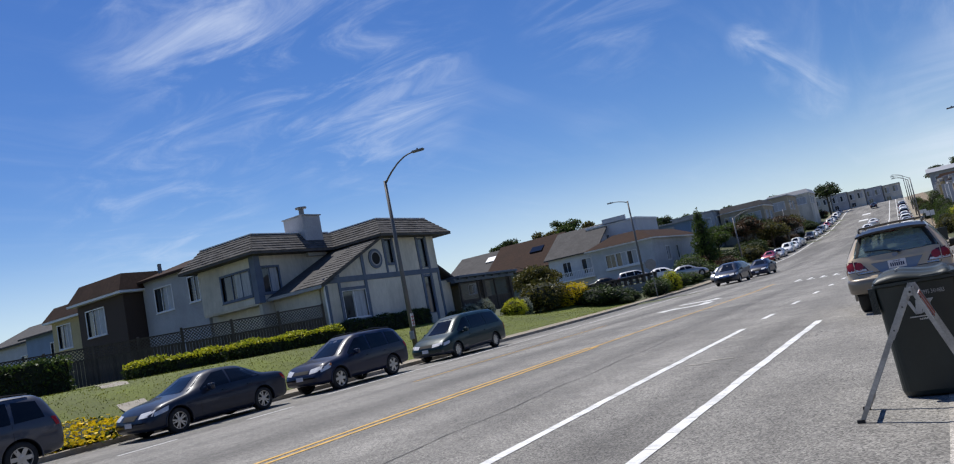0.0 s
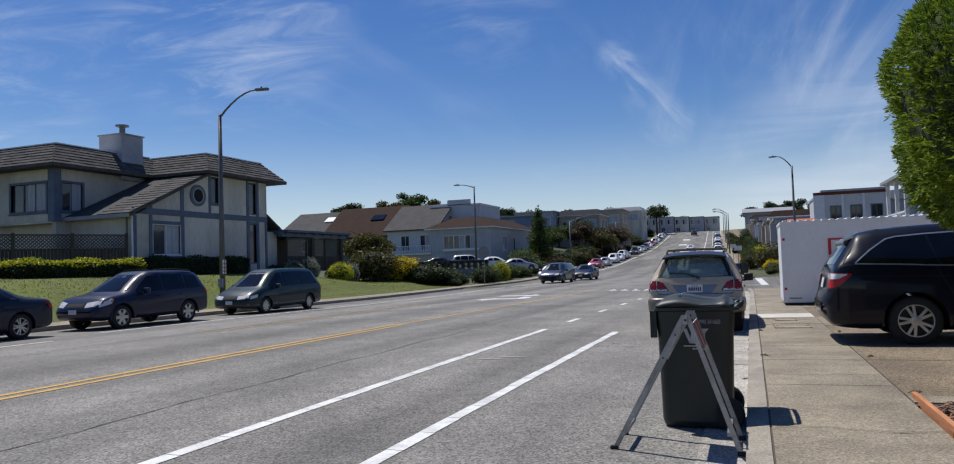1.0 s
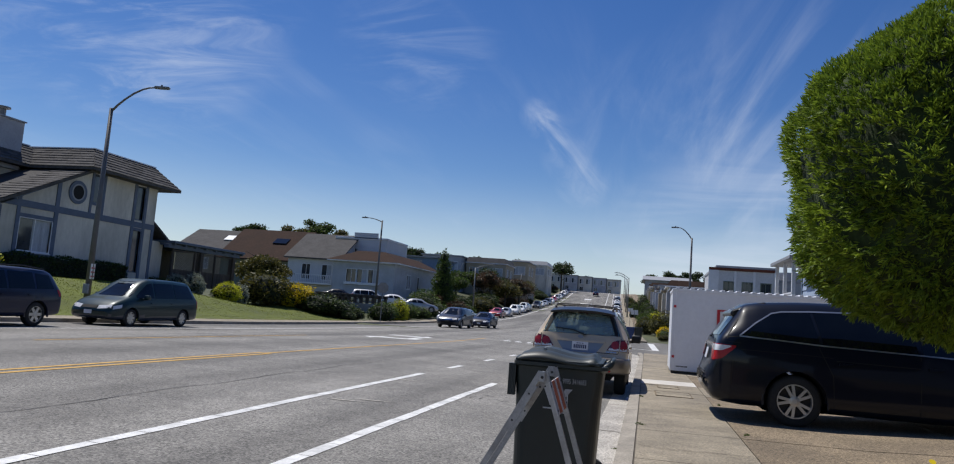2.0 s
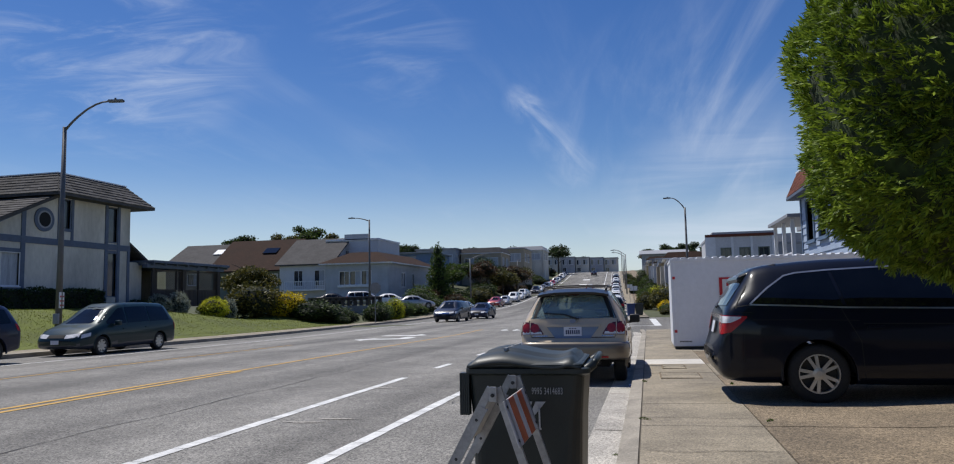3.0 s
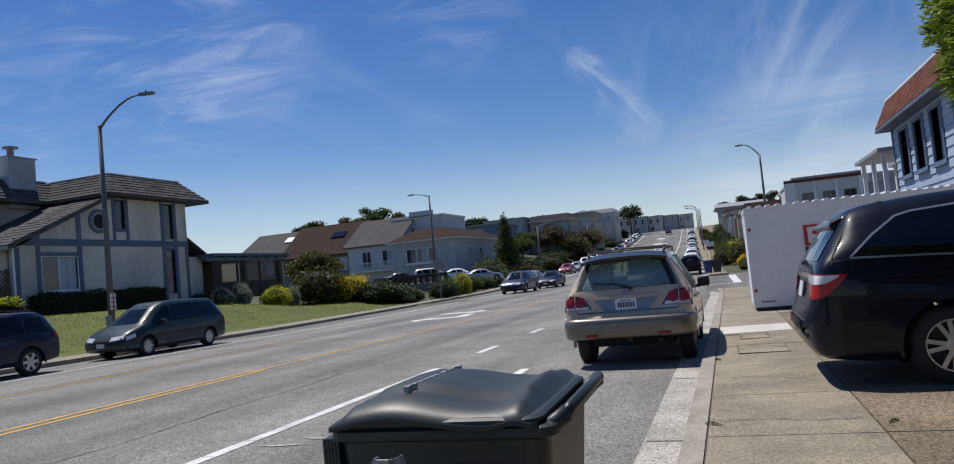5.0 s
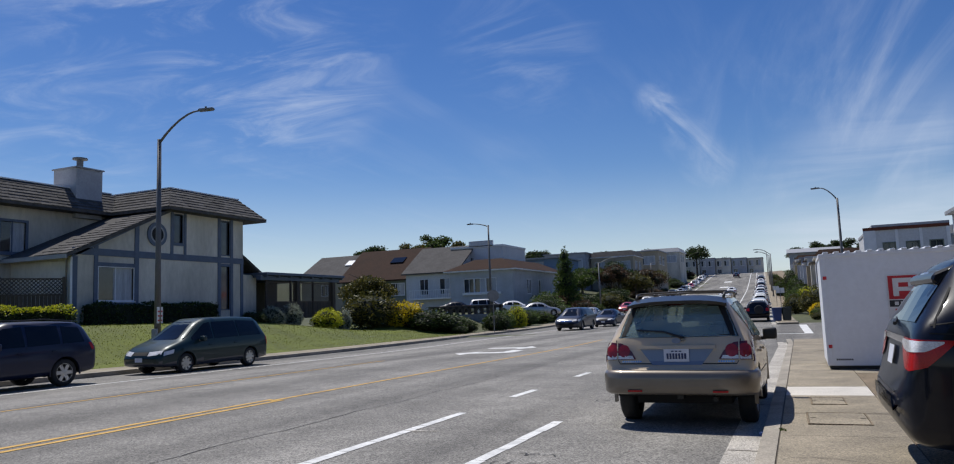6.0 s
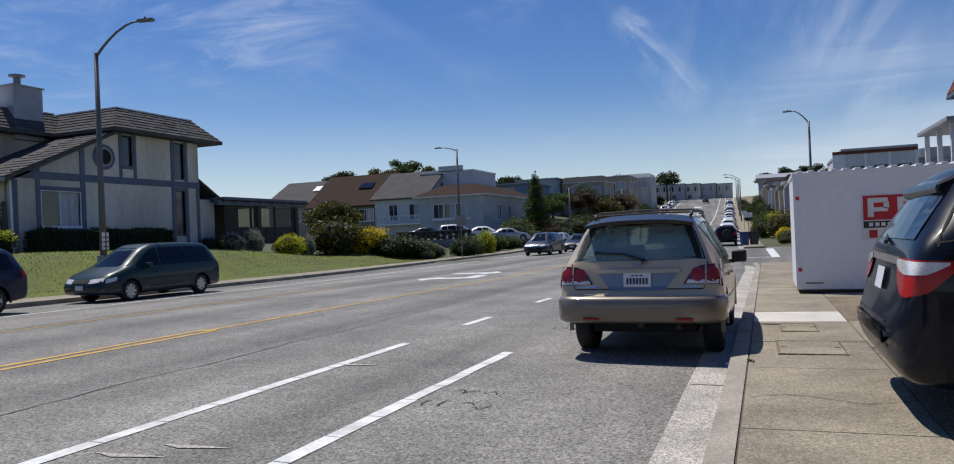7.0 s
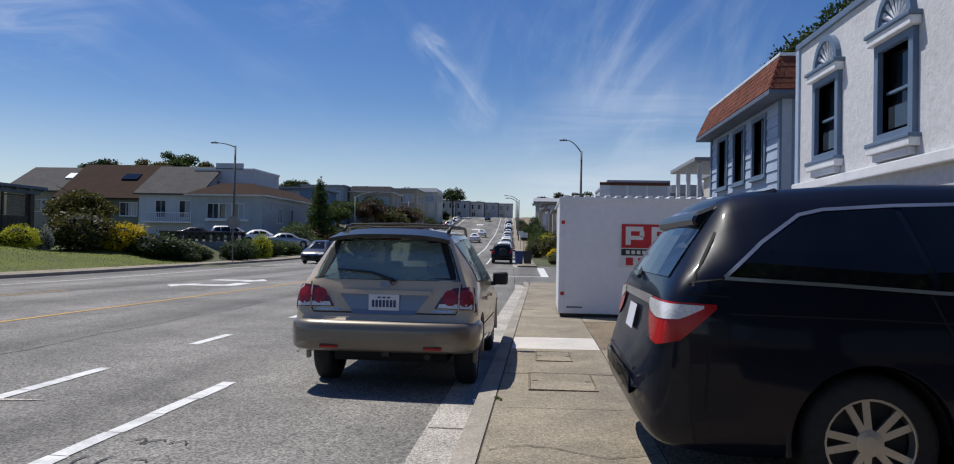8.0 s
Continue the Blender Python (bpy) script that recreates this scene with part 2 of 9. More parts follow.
asphalt_material()
surface("concrete", (0.295, 0.253, 0.186), 0.85, grain=38, stain=1.1, amount=0.3, dirt=0.38, bump=0.35, spots=0.3)
surface("aggregate", (0.235, 0.182, 0.12), 0.88, grain=32, stain=0.9, amount=0.35, dirt=0.38, bump=0.5, spots=0.5)
surface("kerb_concrete", (0.34, 0.305, 0.25), 0.85, grain=40, stain=1.5, amount=0.25, dirt=0.35, bump=0.3, spots=0.15)
surface("gutter_concrete", (0.46, 0.43, 0.38), 0.85, grain=40, stain=1.2, amount=0.3, dirt=0.35, bump=0.35, spots=0.42)
surface("pale_concrete", (0.58, 0.55, 0.5), 0.85, grain=50, stain=1.2, amount=0.15, dirt=0.2, bump=0.2, spots=0.1)
surface("joint_dirt", (0.10, 0.085, 0.065), 0.95, grain=30, amount=0.4)
surface("white_line", (0.72, 0.72, 0.7), 0.65, grain=35, stain=4, amount=0.18, dirt=0.3, bump=0.2)
surface("yellow_line", (0.62, 0.36, 0.06), 0.65, grain=35, stain=4, amount=0.2, dirt=0.35, bump=0.2)
surface("tar", (0.035, 0.034, 0.033), 0.7, grain=30, amount=0.3)
surface("soil", (0.10, 0.075, 0.05), 0.95, grain=12, stain=0.6, amount=0.4, dirt=0.4, bump=0.5)
surface("turf", (0.112, 0.138, 0.014), 0.9, grain=14, stain=0.5, amount=0.45, dirt=0.35, bump=0.6)
surface("scrub", (0.085, 0.095, 0.04), 0.95, grain=2.0, stain=0.05, amount=0.45, dirt=0.45, bump=0.6)
foliage("grass_blades", (0.09, 0.115, 0.010), (0.25, 0.26, 0.026))
foliage("cypress_green", (0.07, 0.12, 0.012), (0.30, 0.40, 0.045))
foliage("dark_green", (0.018, 0.035, 0.010), (0.065, 0.095, 0.025))
foliage("mid_green", (0.03, 0.06, 0.012), (0.12, 0.17, 0.035))
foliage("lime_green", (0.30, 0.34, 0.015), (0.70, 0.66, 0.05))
foliage("gold_leaf", (0.5, 0.38, 0.008), (0.88, 0.64, 0.02))
foliage("yellow_flower", (0.55, 0.40, 0.01), (0.9, 0.66, 0.02))
foliage("olive_leaf", (0.05, 0.055, 0.014), (0.16, 0.14, 0.035))
foliage("silver_leaf", (0.16, 0.18, 0.14), (0.5, 0.52, 0.48))
foliage("red_leaf", (0.04, 0.02, 0.012), (0.11, 0.06, 0.03))
foliage("orange_flower", (0.6, 0.16, 0.02), (0.85, 0.32, 0.05))
# near-black colour standing in for shade behind leaves; house floor slabs use it too
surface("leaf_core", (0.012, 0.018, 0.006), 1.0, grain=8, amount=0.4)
# darker green that paints the shade deep between the cypress sprays
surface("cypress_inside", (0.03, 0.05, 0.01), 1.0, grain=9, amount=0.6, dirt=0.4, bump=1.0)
surface("bark", (0.10, 0.075, 0.055), 0.9, grain=18, stretch=(1, 1, 0.2), amount=0.4, bump=0.6)
surface("wood_chip", (0.20, 0.105, 0.065), 0.9, grain=30, amount=0.3, island=0.55, bump=0.3)
surface("edging_board", (0.50, 0.21, 0.09), 0.75, grain=20, stretch=(1, 0.15, 1), amount=0.25, bump=0.2)
surface("rubber", (0.018, 0.018, 0.018), 0.75, grain=30, amount=0.3, dirt=0.2)
surface("alloy", (0.55, 0.55, 0.55), 0.32, metal=0.85, grain=60, amount=0.08, bump=0.0)
surface("alloy_dark", (0.03, 0.03, 0.03), 0.6, grain=30, amount=0.2, bump=0.0)
surface("chrome", (0.7, 0.7, 0.72), 0.12, metal=1.0, grain=60, amount=0.04, bump=0.0)
surface("black_trim", (0.02, 0.02, 0.02), 0.5, grain=80, amount=0.2, bump=0.05)
surface("seam", (0.008, 0.008, 0.008), 0.8, grain=40, amount=0.1, bump=0.0)
surface("lamp_red", (0.40, 0.012, 0.012), 0.15, grain=120, stain=9, amount=0.3, dirt=0.1, bump=0.05, coat=0.15, spec=0.25)
surface("lamp_maroon", (0.30, 0.02, 0.024), 0.12, grain=120, stain=9, amount=0.4, bump=0.05, coat=0.4, spec=0.3)
surface("lamp_deep_red", (0.10, 0.014, 0.017), 0.12, grain=120, stain=9, amount=0.3, bump=0.05, coat=0.6)
surface("lamp_clear", (0.72, 0.72, 0.72), 0.1, grain=90, stain=9, amount=0.25, bump=0.1, coat=0.6)
surface("lamp_amber", (0.75, 0.25, 0.04), 0.15, grain=90, amount=0.2, coat=0.5)
surface("dark_glass", (0.004, 0.005, 0.007), 0.04, grain=3, amount=0.3, dirt=0.0, bump=0.0, spec=0.35)
surface("window_glass", (0.04, 0.05, 0.06), 0.05, grain=0.9, stain=0.5, amount=0.5, dirt=0.4, bump=0.0, spec=0.7)
surface("curtain", (0.45, 0.47, 0.5), 0.8, grain=9, stretch=(6, 6, 0.3), amount=0.3, bump=0.1)
glass("green_glass", (0.80, 0.90, 0.87))
surface("seat_cloth", (0.36, 0.36, 0.33), 0.9, grain=60, amount=0.15)
surface("plate_white", (0.72, 0.74, 0.8), 0.45, grain=60, amount=0.06, bump=0.0)
surface("plate_ink", (0.03, 0.045, 0.12), 0.5, grain=60, amount=0.1, bump=0.0)
surface("plate_black", (0.02, 0.02, 0.02), 0.4, grain=60, amount=0.1, bump=0.0)
paint("paint_gold", (0.55, 0.435, 0.285), 0.12)
paint("paint_taupe", (0.16, 0.135, 0.105), 0.35)
paint("paint_steel", (0.20, 0.23, 0.28), 0.4)
paint("paint_black", (0.004, 0.006, 0.014), 0.0, 0.12)
# near-black brown that paints the shade on the suv's spoiler
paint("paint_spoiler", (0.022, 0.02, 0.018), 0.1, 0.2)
paint("paint_navy", (0.010, 0.014, 0.038), 0.0, 0.2)
paint("paint_slate", (0.013, 0.018, 0.034), 0.1, 0.2)
paint("paint_bluegrey", (0.05, 0.055, 0.072), 0.25, 0.3)
paint("paint_teal", (0.010, 0.028, 0.030), 0.1, 0.2)
paint("paint_grey", (0.025, 0.026, 0.036), 0.2, 0.3)
paint("paint_white", (0.75, 0.75, 0.74), 0.0)
paint("paint_silver", (0.42, 0.42, 0.42), 0.6)
paint("paint_red", (0.30, 0.018, 0.022), 0.2)
paint("paint_maroon", (0.12, 0.015, 0.03), 0.2)
surface("bin_plastic", (0.018, 0.026, 0.024), 0.42, grain=140, stain=2.5, amount=0.18, dirt=0.3, bump=0.06)
surface("bin_lid", (0.022, 0.030, 0.028), 0.46, grain=140, stain=3.5, amount=0.3, dirt=0.45, bump=0.06)
surface("aluminium", (0.42, 0.42, 0.42), 0.45, metal=0.75, grain=50, stain=6, amount=0.15, dirt=0.35, bump=0.05)
surface("orange_stripe", (0.60, 0.13, 0.035), 0.5, grain=40, stain=6, amount=0.15, dirt=0.3)
surface("white_stripe", (0.62, 0.60, 0.57), 0.5, grain=40, stain=6, amount=0.15, dirt=0.3)
surface("stencil", (0.5, 0.5, 0.48), 0.6, grain=60, amount=0.15, bump=0.0)
surface("container_white", (0.74, 0.76, 0.79), 0.5, grain=8, stain=0.6, amount=0.05, dirt=0.08, bump=0.05)
surface("sign_red", (0.55, 0.02, 0.03), 0.45, grain=40, amount=0.1)
surface("sign_white", (0.78, 0.78, 0.78), 0.45, grain=40, amount=0.06)
surface("sign_black", (0.02, 0.02, 0.025), 0.45, grain=40, amount=0.1)
surface("stucco_white", (0.58, 0.585, 0.60), 0.9, grain=7, stain=0.5, amount=0.12, dirt=0.12, bump=0.9)
surface("stucco_cream", (0.62, 0.585, 0.51), 0.9, grain=6, stain=0.35, amount=0.12, dirt=0.42, bump=0.4, stretch=(1, 1, 0.35))
surface("stucco_grey", (0.40, 0.41, 0.44), 0.9, grain=9, stain=0.4, amount=0.12, dirt=0.25, bump=0.4)
surface("stucco_tan", (0.40, 0.34, 0.25), 0.9, grain=9, stain=0.4, amount=0.12, dirt=0.25, bump=0.4)
surface("stucco_yellow", (0.50, 0.42, 0.24), 0.9, grain=9, stain=0.4, amount=0.12, dirt=0.2, bump=0.4)
surface("siding_blue", (0.35, 0.43, 0.56), 0.7, grain=14, stain=0.7, amount=0.08, dirt=0.15, bump=0.15)
surface("siding_paleblue", (0.42, 0.445, 0.49), 0.7, grain=14, stain=0.7, amount=0.1, dirt=0.2, bump=0.15)
surface("siding_deepblue", (0.17, 0.25, 0.38), 0.7, grain=14, stain=0.7, amount=0.1, dirt=0.2, bump=0.15)
surface("siding_green", (0.14, 0.17, 0.14), 0.7, grain=14, stain=0.7, amount=0.1, dirt=0.2, bump=0.15)
surface("siding_brown", (0.055, 0.035, 0.026), 0.8, grain=14, stain=0.7, amount=0.2, dirt=0.2, bump=0.2)
surface("trim_blue", (0.11, 0.14, 0.20), 0.7, grain=20, stain=2, amount=0.12, dirt=0.2, bump=0.1)
surface("trim_steelblue", (0.12, 0.18, 0.27), 0.6, grain=20, stain=2, amount=0.1, dirt=0.15, bump=0.1)
surface("trim_white", (0.72, 0.73, 0.75), 0.6, grain=20, stain=2, amount=0.06, dirt=0.12, bump=0.1)
surface("trim_grey", (0.30, 0.31, 0.33), 0.6, grain=20, stain=2, amount=0.1, dirt=0.15, bump=0.1)
surface("shingle_grey", (0.098, 0.098, 0.102), 0.9, spec=0.15, grain=16, stain=1.2, amount=0.3, dirt=0.25, bump=0.4, vary=0.22, island=0.0)
surface("shingle_grey_far", (0.10, 0.096, 0.094), 0.9, spec=0.15, grain=5, stain=0.7, amount=0.3, dirt=0.25, bump=0.4, island=0.2)
surface("shingle_brown", (0.055, 0.034, 0.026), 0.9, spec=0.1, grain=5, stain=0.7, amount=0.3, dirt=0.25, bump=0.4, island=0.2)
surface("tile_red", (0.16, 0.058, 0.038), 0.85, spec=0.15, grain=9, stain=1.0, amount=0.25, dirt=0.2, bump=0.3, vary=0.25)
surface("fence_wood", (0.085, 0.068, 0.056), 0.9, grain=16, stain=1.0, stretch=(1, 1, 0.15), amount=0.3, dirt=0.3, bump=0.4, vary=0.2)
surface("retaining_wall", (0.27, 0.27, 0.27), 0.9, grain=12, stain=0.8, amount=0.2, dirt=0.3, bump=0.3)
surface("lamp_pole", (0.14, 0.135, 0.13), 0.55, metal=0.2, grain=20, amount=0.15, bump=0.05)
surface("lamp_pole_pale", (0.22, 0.22, 0.22), 0.6, metal=0.2, grain=20, amount=0.15, bump=0.05)
surface("blue_plastic", (0.02, 0.05, 0.17), 0.5, grain=30, amount=0.15)

# ---- helpers for meshes ----


def part(name, bm, material, parent=None, label="", smooth=False):
    """Links a bmesh as one mesh object, under a thing or a part."""
    me = bpy.data.meshes.new(name)
    bm.to_mesh(me)
    bm.free()
    for mm in (material if isinstance(material, (list, tuple)) else [material]):
        me.materials.append(MATS[mm])
    if smooth:
        me.shade_smooth()
    ob = new(name, me)
    if parent is not None:
        ob.parent = parent
    if label:
        ob["label"] = label
    return ob


def thing(name, m, label, category, group="", kind=""):
    ob = new(name)
    ob.empty_display_size = 0.2
    ob.matrix_basis = m
    return tagged(ob, label, category, group, kind)


def add_box(bm, x0, y0, z0, x1, y1, z1, m=None):
    vs = [bm.verts.new((x, y, z)) for z in (z0, z1) for x, y in ((x0, y0), (x1, y0), (x1, y1), (x0, y1))]
    for f in ((3, 2, 1, 0), (4, 5, 6, 7), (0, 1, 5, 4), (1, 2, 6, 5), (2, 3, 7, 6), (3, 0, 4, 7)):
        bm.faces.new([vs[i] for i in f])
    if m is not None:
        bmesh.ops.transform(bm, matrix=m, verts=vs)
    return vs


def box(x0, y0, z0, x1, y1, z1, bevel=0.0, m=None):
    bm = bmesh.new()
    add_box(bm, x0, y0, z0, x1, y1, z1)
    if bevel:
        bmesh.ops.bevel(bm, geom=bm.edges[:], offset=bevel, segments=2, affect="EDGES", profile=0.6)
    if m is not None:
        bm.transform(m)
    return bm


def prism(poly, thick, axis="y", bevel=0.0, m=None):
    """A flat outline given in (a, b), pushed out along an axis, from 0 to thick."""
    bm = bmesh.new()
    put = {"x": lambda a, b, c: (c, a, b), "y": lambda a, b, c: (a, c, b), "z": lambda a, b, c: (a, b, c)}[axis]
    lo = [bm.verts.new(put(a, b, 0)) for a, b in poly]
    hi = [bm.verts.new(put(a, b, thick)) for a, b in poly]
    n = len(poly)
    bm.faces.new(lo)
    bm.faces.new(hi[::-1])
    for i in range(n):
        j = (i + 1) % n
        bm.faces.new((lo[j], lo[i], hi[i], hi[j]))
    bmesh.ops.recalc_face_normals(bm, faces=bm.faces[:])
    if bevel:
        bmesh.ops.bevel(bm, geom=bm.edges[:], offset=bevel, segments=1, affect="EDGES")
    if m is not None:
        bm.transform(m)
    return bm


def tube(points, radii, sides=8, cap=True, bm=None):
    """A round bar along a list of points, tapering by radii."""
    bm = bm or bmesh.new()
    pts = [Vector(p) for p in points]
    rings = []
    for i, p in enumerate(pts):
        d = (pts[min(i + 1, len(pts) - 1)] - pts[max(i - 1, 0)]).normalized()
        up = Vector((0, 0, 1)) if abs(d.z) < 0.9 else Vector((1, 0, 0))
        a = d.cross(up).normalized()
        b = d.cross(a).normalized()
        r = radii[i] if isinstance(radii, (list, tuple)) else radii
        rings.append([bm.verts.new(p + (a * math.cos(k * math.tau / sides) + b * math.sin(k * math.tau / sides)) * r) for k in range(sides)])
    for q, w in zip(rings, rings[1:]):
        for k in range(sides):
            bm.faces.new((q[k], q[(k + 1) % sides], w[(k + 1) % sides], w[k]))
    if cap:
        bm.faces.new(rings[0][::-1])
        bm.faces.new(rings[-1])
    bmesh.ops.recalc_face_normals(bm, faces=bm.faces[:])
    return bm


def lathe(profile, sides=24, axis="z", m=None, bm=None, cap=False):
    """Turns a profile of (radius, height) about an axis."""
    bm = bm or bmesh.new()
    rings = []
    for r, h in profile:
        ring = []
        for k in range(sides):
            a, b = r * math.cos(k * math.tau / sides), r * math.sin(k * math.tau / sides)
            co = {"z": (a, b, h), "y": (a, h, b), "x": (h, a, b)}[axis]
            ring.append(bm.verts.new(co))
        rings.append(ring)
    for q, w in zip(rings, rings[1:]):
        for k in range(sides):
            bm.faces.new((q[k], q[(k + 1) % sides], w[(k + 1) % sides], w[k]))
    for ring in ((rings[0], rings[-1]) if cap else ()):
        if len(set(v.co.to_tuple(5) for v in ring)) > 2:
            bm.faces.new(ring)
    bmesh.ops.recalc_face_normals(bm, faces=bm.faces[:])
    if m is not None:
        bm.transform(m)
    return bm


def raw(name, verts, faces, material, parent=None, label="", smooth=False):
    me = bpy.data.meshes.new(name)
    me.from_pydata(verts, [], faces)
    me.update()
    for mm in (material if isinstance(material, (list, tuple)) else [material]):
        me.materials.append(MATS[mm])
    if smooth:
        me.shade_smooth()
    ob = new(name, me)
    if parent is not None:
        ob.parent = parent
    if label:
        ob["label"] = label
    return ob


# ---- the lie of the land ----
KERB_R, KERB_L = 0.125, -19.3
YK = np.arange(-400.0, 3000.0, 1.0)
GK = np.interp(YK, [-400, -10, 0, 14, 34, 70, 110, 160, 178, 215, 252, 275, 295, 340, 450, 3000], [4, -0.09, -0.10, -0.15, -0.34, -0.42, 0.5, 2.8, 3.7, 6.4, 9.6, 11.0, 11.5, 11.0, 6, 0])
GK = np.convolve(np.pad(GK, 8, mode="edge"), np.ones(17) / 17, mode="valid")


def grade(y):
    """Height of the road's right gutter along its length."""
    return float(np.interp(y, YK, GK))


def bend(y):
    """Sideways place of the road: it turns a little to the left past the crossing."""
    return 0.0 if y < 34 else -0.0393 * (y - 34)


def road_z(u, y):
    """Height of the carriageway: a low crown along its middle."""
    return grade(y) + 0.012 * max(0.0, 9.6 - abs(u + 9.6)) if u < 0 else grade(y)


def cross_rise(x):
    """The land's gentle rise across the street, towards the far side."""
    return -0.0205 * x


def smooth01(t):
    t = max(0.0, min(1.0, t))
    return t * t * (3 - 2 * t)


def land_z(x, y):
    """Ground beside the road, by place in the plan."""
    u = x - bend(y)
    if u > 0.2:
        z = grade(y) + 0.13 + 0.01 * min(max(u - 0.3, 0), 1.3)
        if u > 1.6:
            z += 0.005 * min(u - 1.6, 1.2) + 0.05 * min(max(u - 2.8, 0), 4.0)
        if y > 66:
            z += smooth01((u - 6) / 20) * 2.0
        if 37 < y < 62 and u > 0.3:
            z = min(z, grade(y) - 0.0)
        return z
    if u < KERB_L - 1.5:
        z = road_z(KERB_L, y) + 0.15 + 0.02 * min(KERB_L - 1.5 - u, 100.0)
        rise = 1.35 - 1.0 * smooth01((y - 32) / 18)
        z += rise * smooth01((KERB_L - 1.5 - u) / 5.0)
        if y > 44:
            z += (1.0 - 0.55 * smooth01((y - 66) / 6)) * smooth01((y - 46) / 12) * smooth01((-u - 22) / 5)
        if y > 95:
            z += smooth01((y - 95) / 60) * (2.5 * smooth01((-u - 20) / 25) + 0.02 * max(0, -u - 40))
        return z
    return road_z(max(u, KERB_L), y) + (0.15 if u < KERB_L else 0.0)


def grid_sheet(name, xs, ys, height, material, label, lower=0.0, cut=None):
    nx, ny = len(xs), len(ys)
    vs = [(x + bend(y), y, height(x + bend(y), y) - lower) for y in ys for x in xs]
    fs = []
    for j in range(ny - 1):
        for i in range(nx - 1):
            if cut and cut((xs[i] + xs[i + 1]) / 2, (ys[j] + ys[j + 1]) / 2):
                continue
            a = j * nx + i
            fs.append((a, a + 1, a + nx + 1, a + nx))
    ob = raw(name, vs, fs, material, smooth=True)
    return tagged(ob, label, name.replace("_", " "), kind="structure")


# the ground: one sheet to the horizon, a little below the paving
gx = [-2500, -1500, -900, -500, -300, -200, -140, -100, -80, -65, -55] + list(np.arange(-48, -20.9, 1.0)) + [-20.8, -19.3, -12, -6, 0, 0.3, 1.6] + list(np.arange(2.6, 16, 1.5)) + [20, 26, 34, 45, 60, 90, 140, 250, 500, 900, 1500, 2500]
gy = [-1500, -600, -250, -120, -60] + list(np.arange(-40, 70, 2.0)) + list(np.arange(70, 300, 6.0)) + [320, 360, 420, 520, 700, 1000, 1500, 2400]
ground = grid_sheet("ground", gx, gy, lambda x, y: land_z(x, y) - (0.35 if 34 < y < 64.5 and x - bend(y) > -0.5 else 0.0), "scrub", "dry green-brown earth and scrub beside the road", lower=0.06)

# road
ry_ = list(np.arange(-60, 70, 1.5)) + list(np.arange(70, 300, 3.0)) + [310, 330, 360]
road = grid_sheet("road", [KERB_L, -16, -12, -9.6, -7, -4, -2, -0.22], ry_, lambda x, y: road_z(x - bend(y), y), "asphalt", "worn grey asphalt road climbing a hill")
cross = grid_sheet("side_street", [-0.2, 0.4, 2, 5, 10, 20, 40, 70], [36.4] + list(np.arange(37.0, 62.1, 1.0)) + [62.6, 64.4], lambda x, y: grade(y) + 0.004, "asphalt", "grey asphalt side street joining the main road")

# gutters and kerbs


def strip(name, u0, u1, z0, z1, ys, material, label, skirt=0.0):
    vs, fs = [], []
    for y in ys:
        b, g = bend(y), road_z(min(u0, 0), y)
        vs += [(u0 + b, y, g + z0 - skirt), (u0 + b, y, g + z0), (u1 + b, y, g + z1), (u1 + b, y, g + z1 - skirt)]
    for j in range(len(ys) - 1):
        a = 4 * j
        for i in range(3):
            fs.append((a + i, a + i + 1, a + i + 5, a + i + 4))
    fs += [(0, 1, 2, 3), tuple(4 * (len(ys) - 1) + i for i in (3, 2, 1, 0))]
    return tagged(raw(name, vs, fs, material), label, name.replace("_", " "), kind="structure")


near = list(np.arange(-60, 37.1, 1.0))
far = list(np.arange(62, 300, 3.0))
for ys in (near, far):
    strip("gutter", -0.22, KERB_R, 0.004, 0.0, ys, "gutter_concrete", "pale concrete gutter along the kerb", 0.05)
    strip("kerb", KERB_R, KERB_R + 0.17, 0.11, 0.13, ys, "kerb_concrete", "worn concrete kerb beside the pavement", 0.25)
left_run = list(np.arange(-60, 45, 1.0)) + list(np.arange(45, 300, 3.0))
strip("kerb", KERB_L - 0.16, KERB_L, 0.15, 0.14, left_run, "kerb_concrete", "concrete kerb along the far side of the road", 0.25)
strip("pavement", KERB_L - 1.5, KERB_L - 0.166, 0.16, 0.15, left_run, "concrete", "narrow concrete pavement below the lawns", 0.1)
strip("pavement", KERB_R + 0.182, 1.6, 0.128, 0.128, far, "concrete", "long concrete pavement climbing the hill", 0.1)

strip("forecourt", 1.606, 5.6, 0.15, 0.36, [y for y in far if y > 85], "aggregate", "paved front yards of the uphill houses", 0.3)

# lawn on the far side
lawn = grid_sheet("lawn", list(np.arange(-32.0, -20.75, 0.8)), list(np.arange(-30, 56, 1.0)), land_z, "turf", "sloping green lawn above the pavement", lower=-0.0)

# painted lines


def line(name, u, w, y0, y1, material, label, lift=0.006, step=1.5):
    n = max(1, int((y1 - y0) / step))
    ys = [y0 + (y1 - y0) * i / n for i in range(n + 1)]
    vs, fs = [], []
    for y in ys:
        for uu in (u - w / 2, u + w / 2):
            vs.append((uu + bend(y), y, road_z(uu, y) + lift))
    fs = [(2 * i, 2 * i + 1, 2 * i + 3, 2 * i + 2) for i in range(n)]
    return tagged(raw(name, vs, fs, material), label, "road marking", kind="structure")


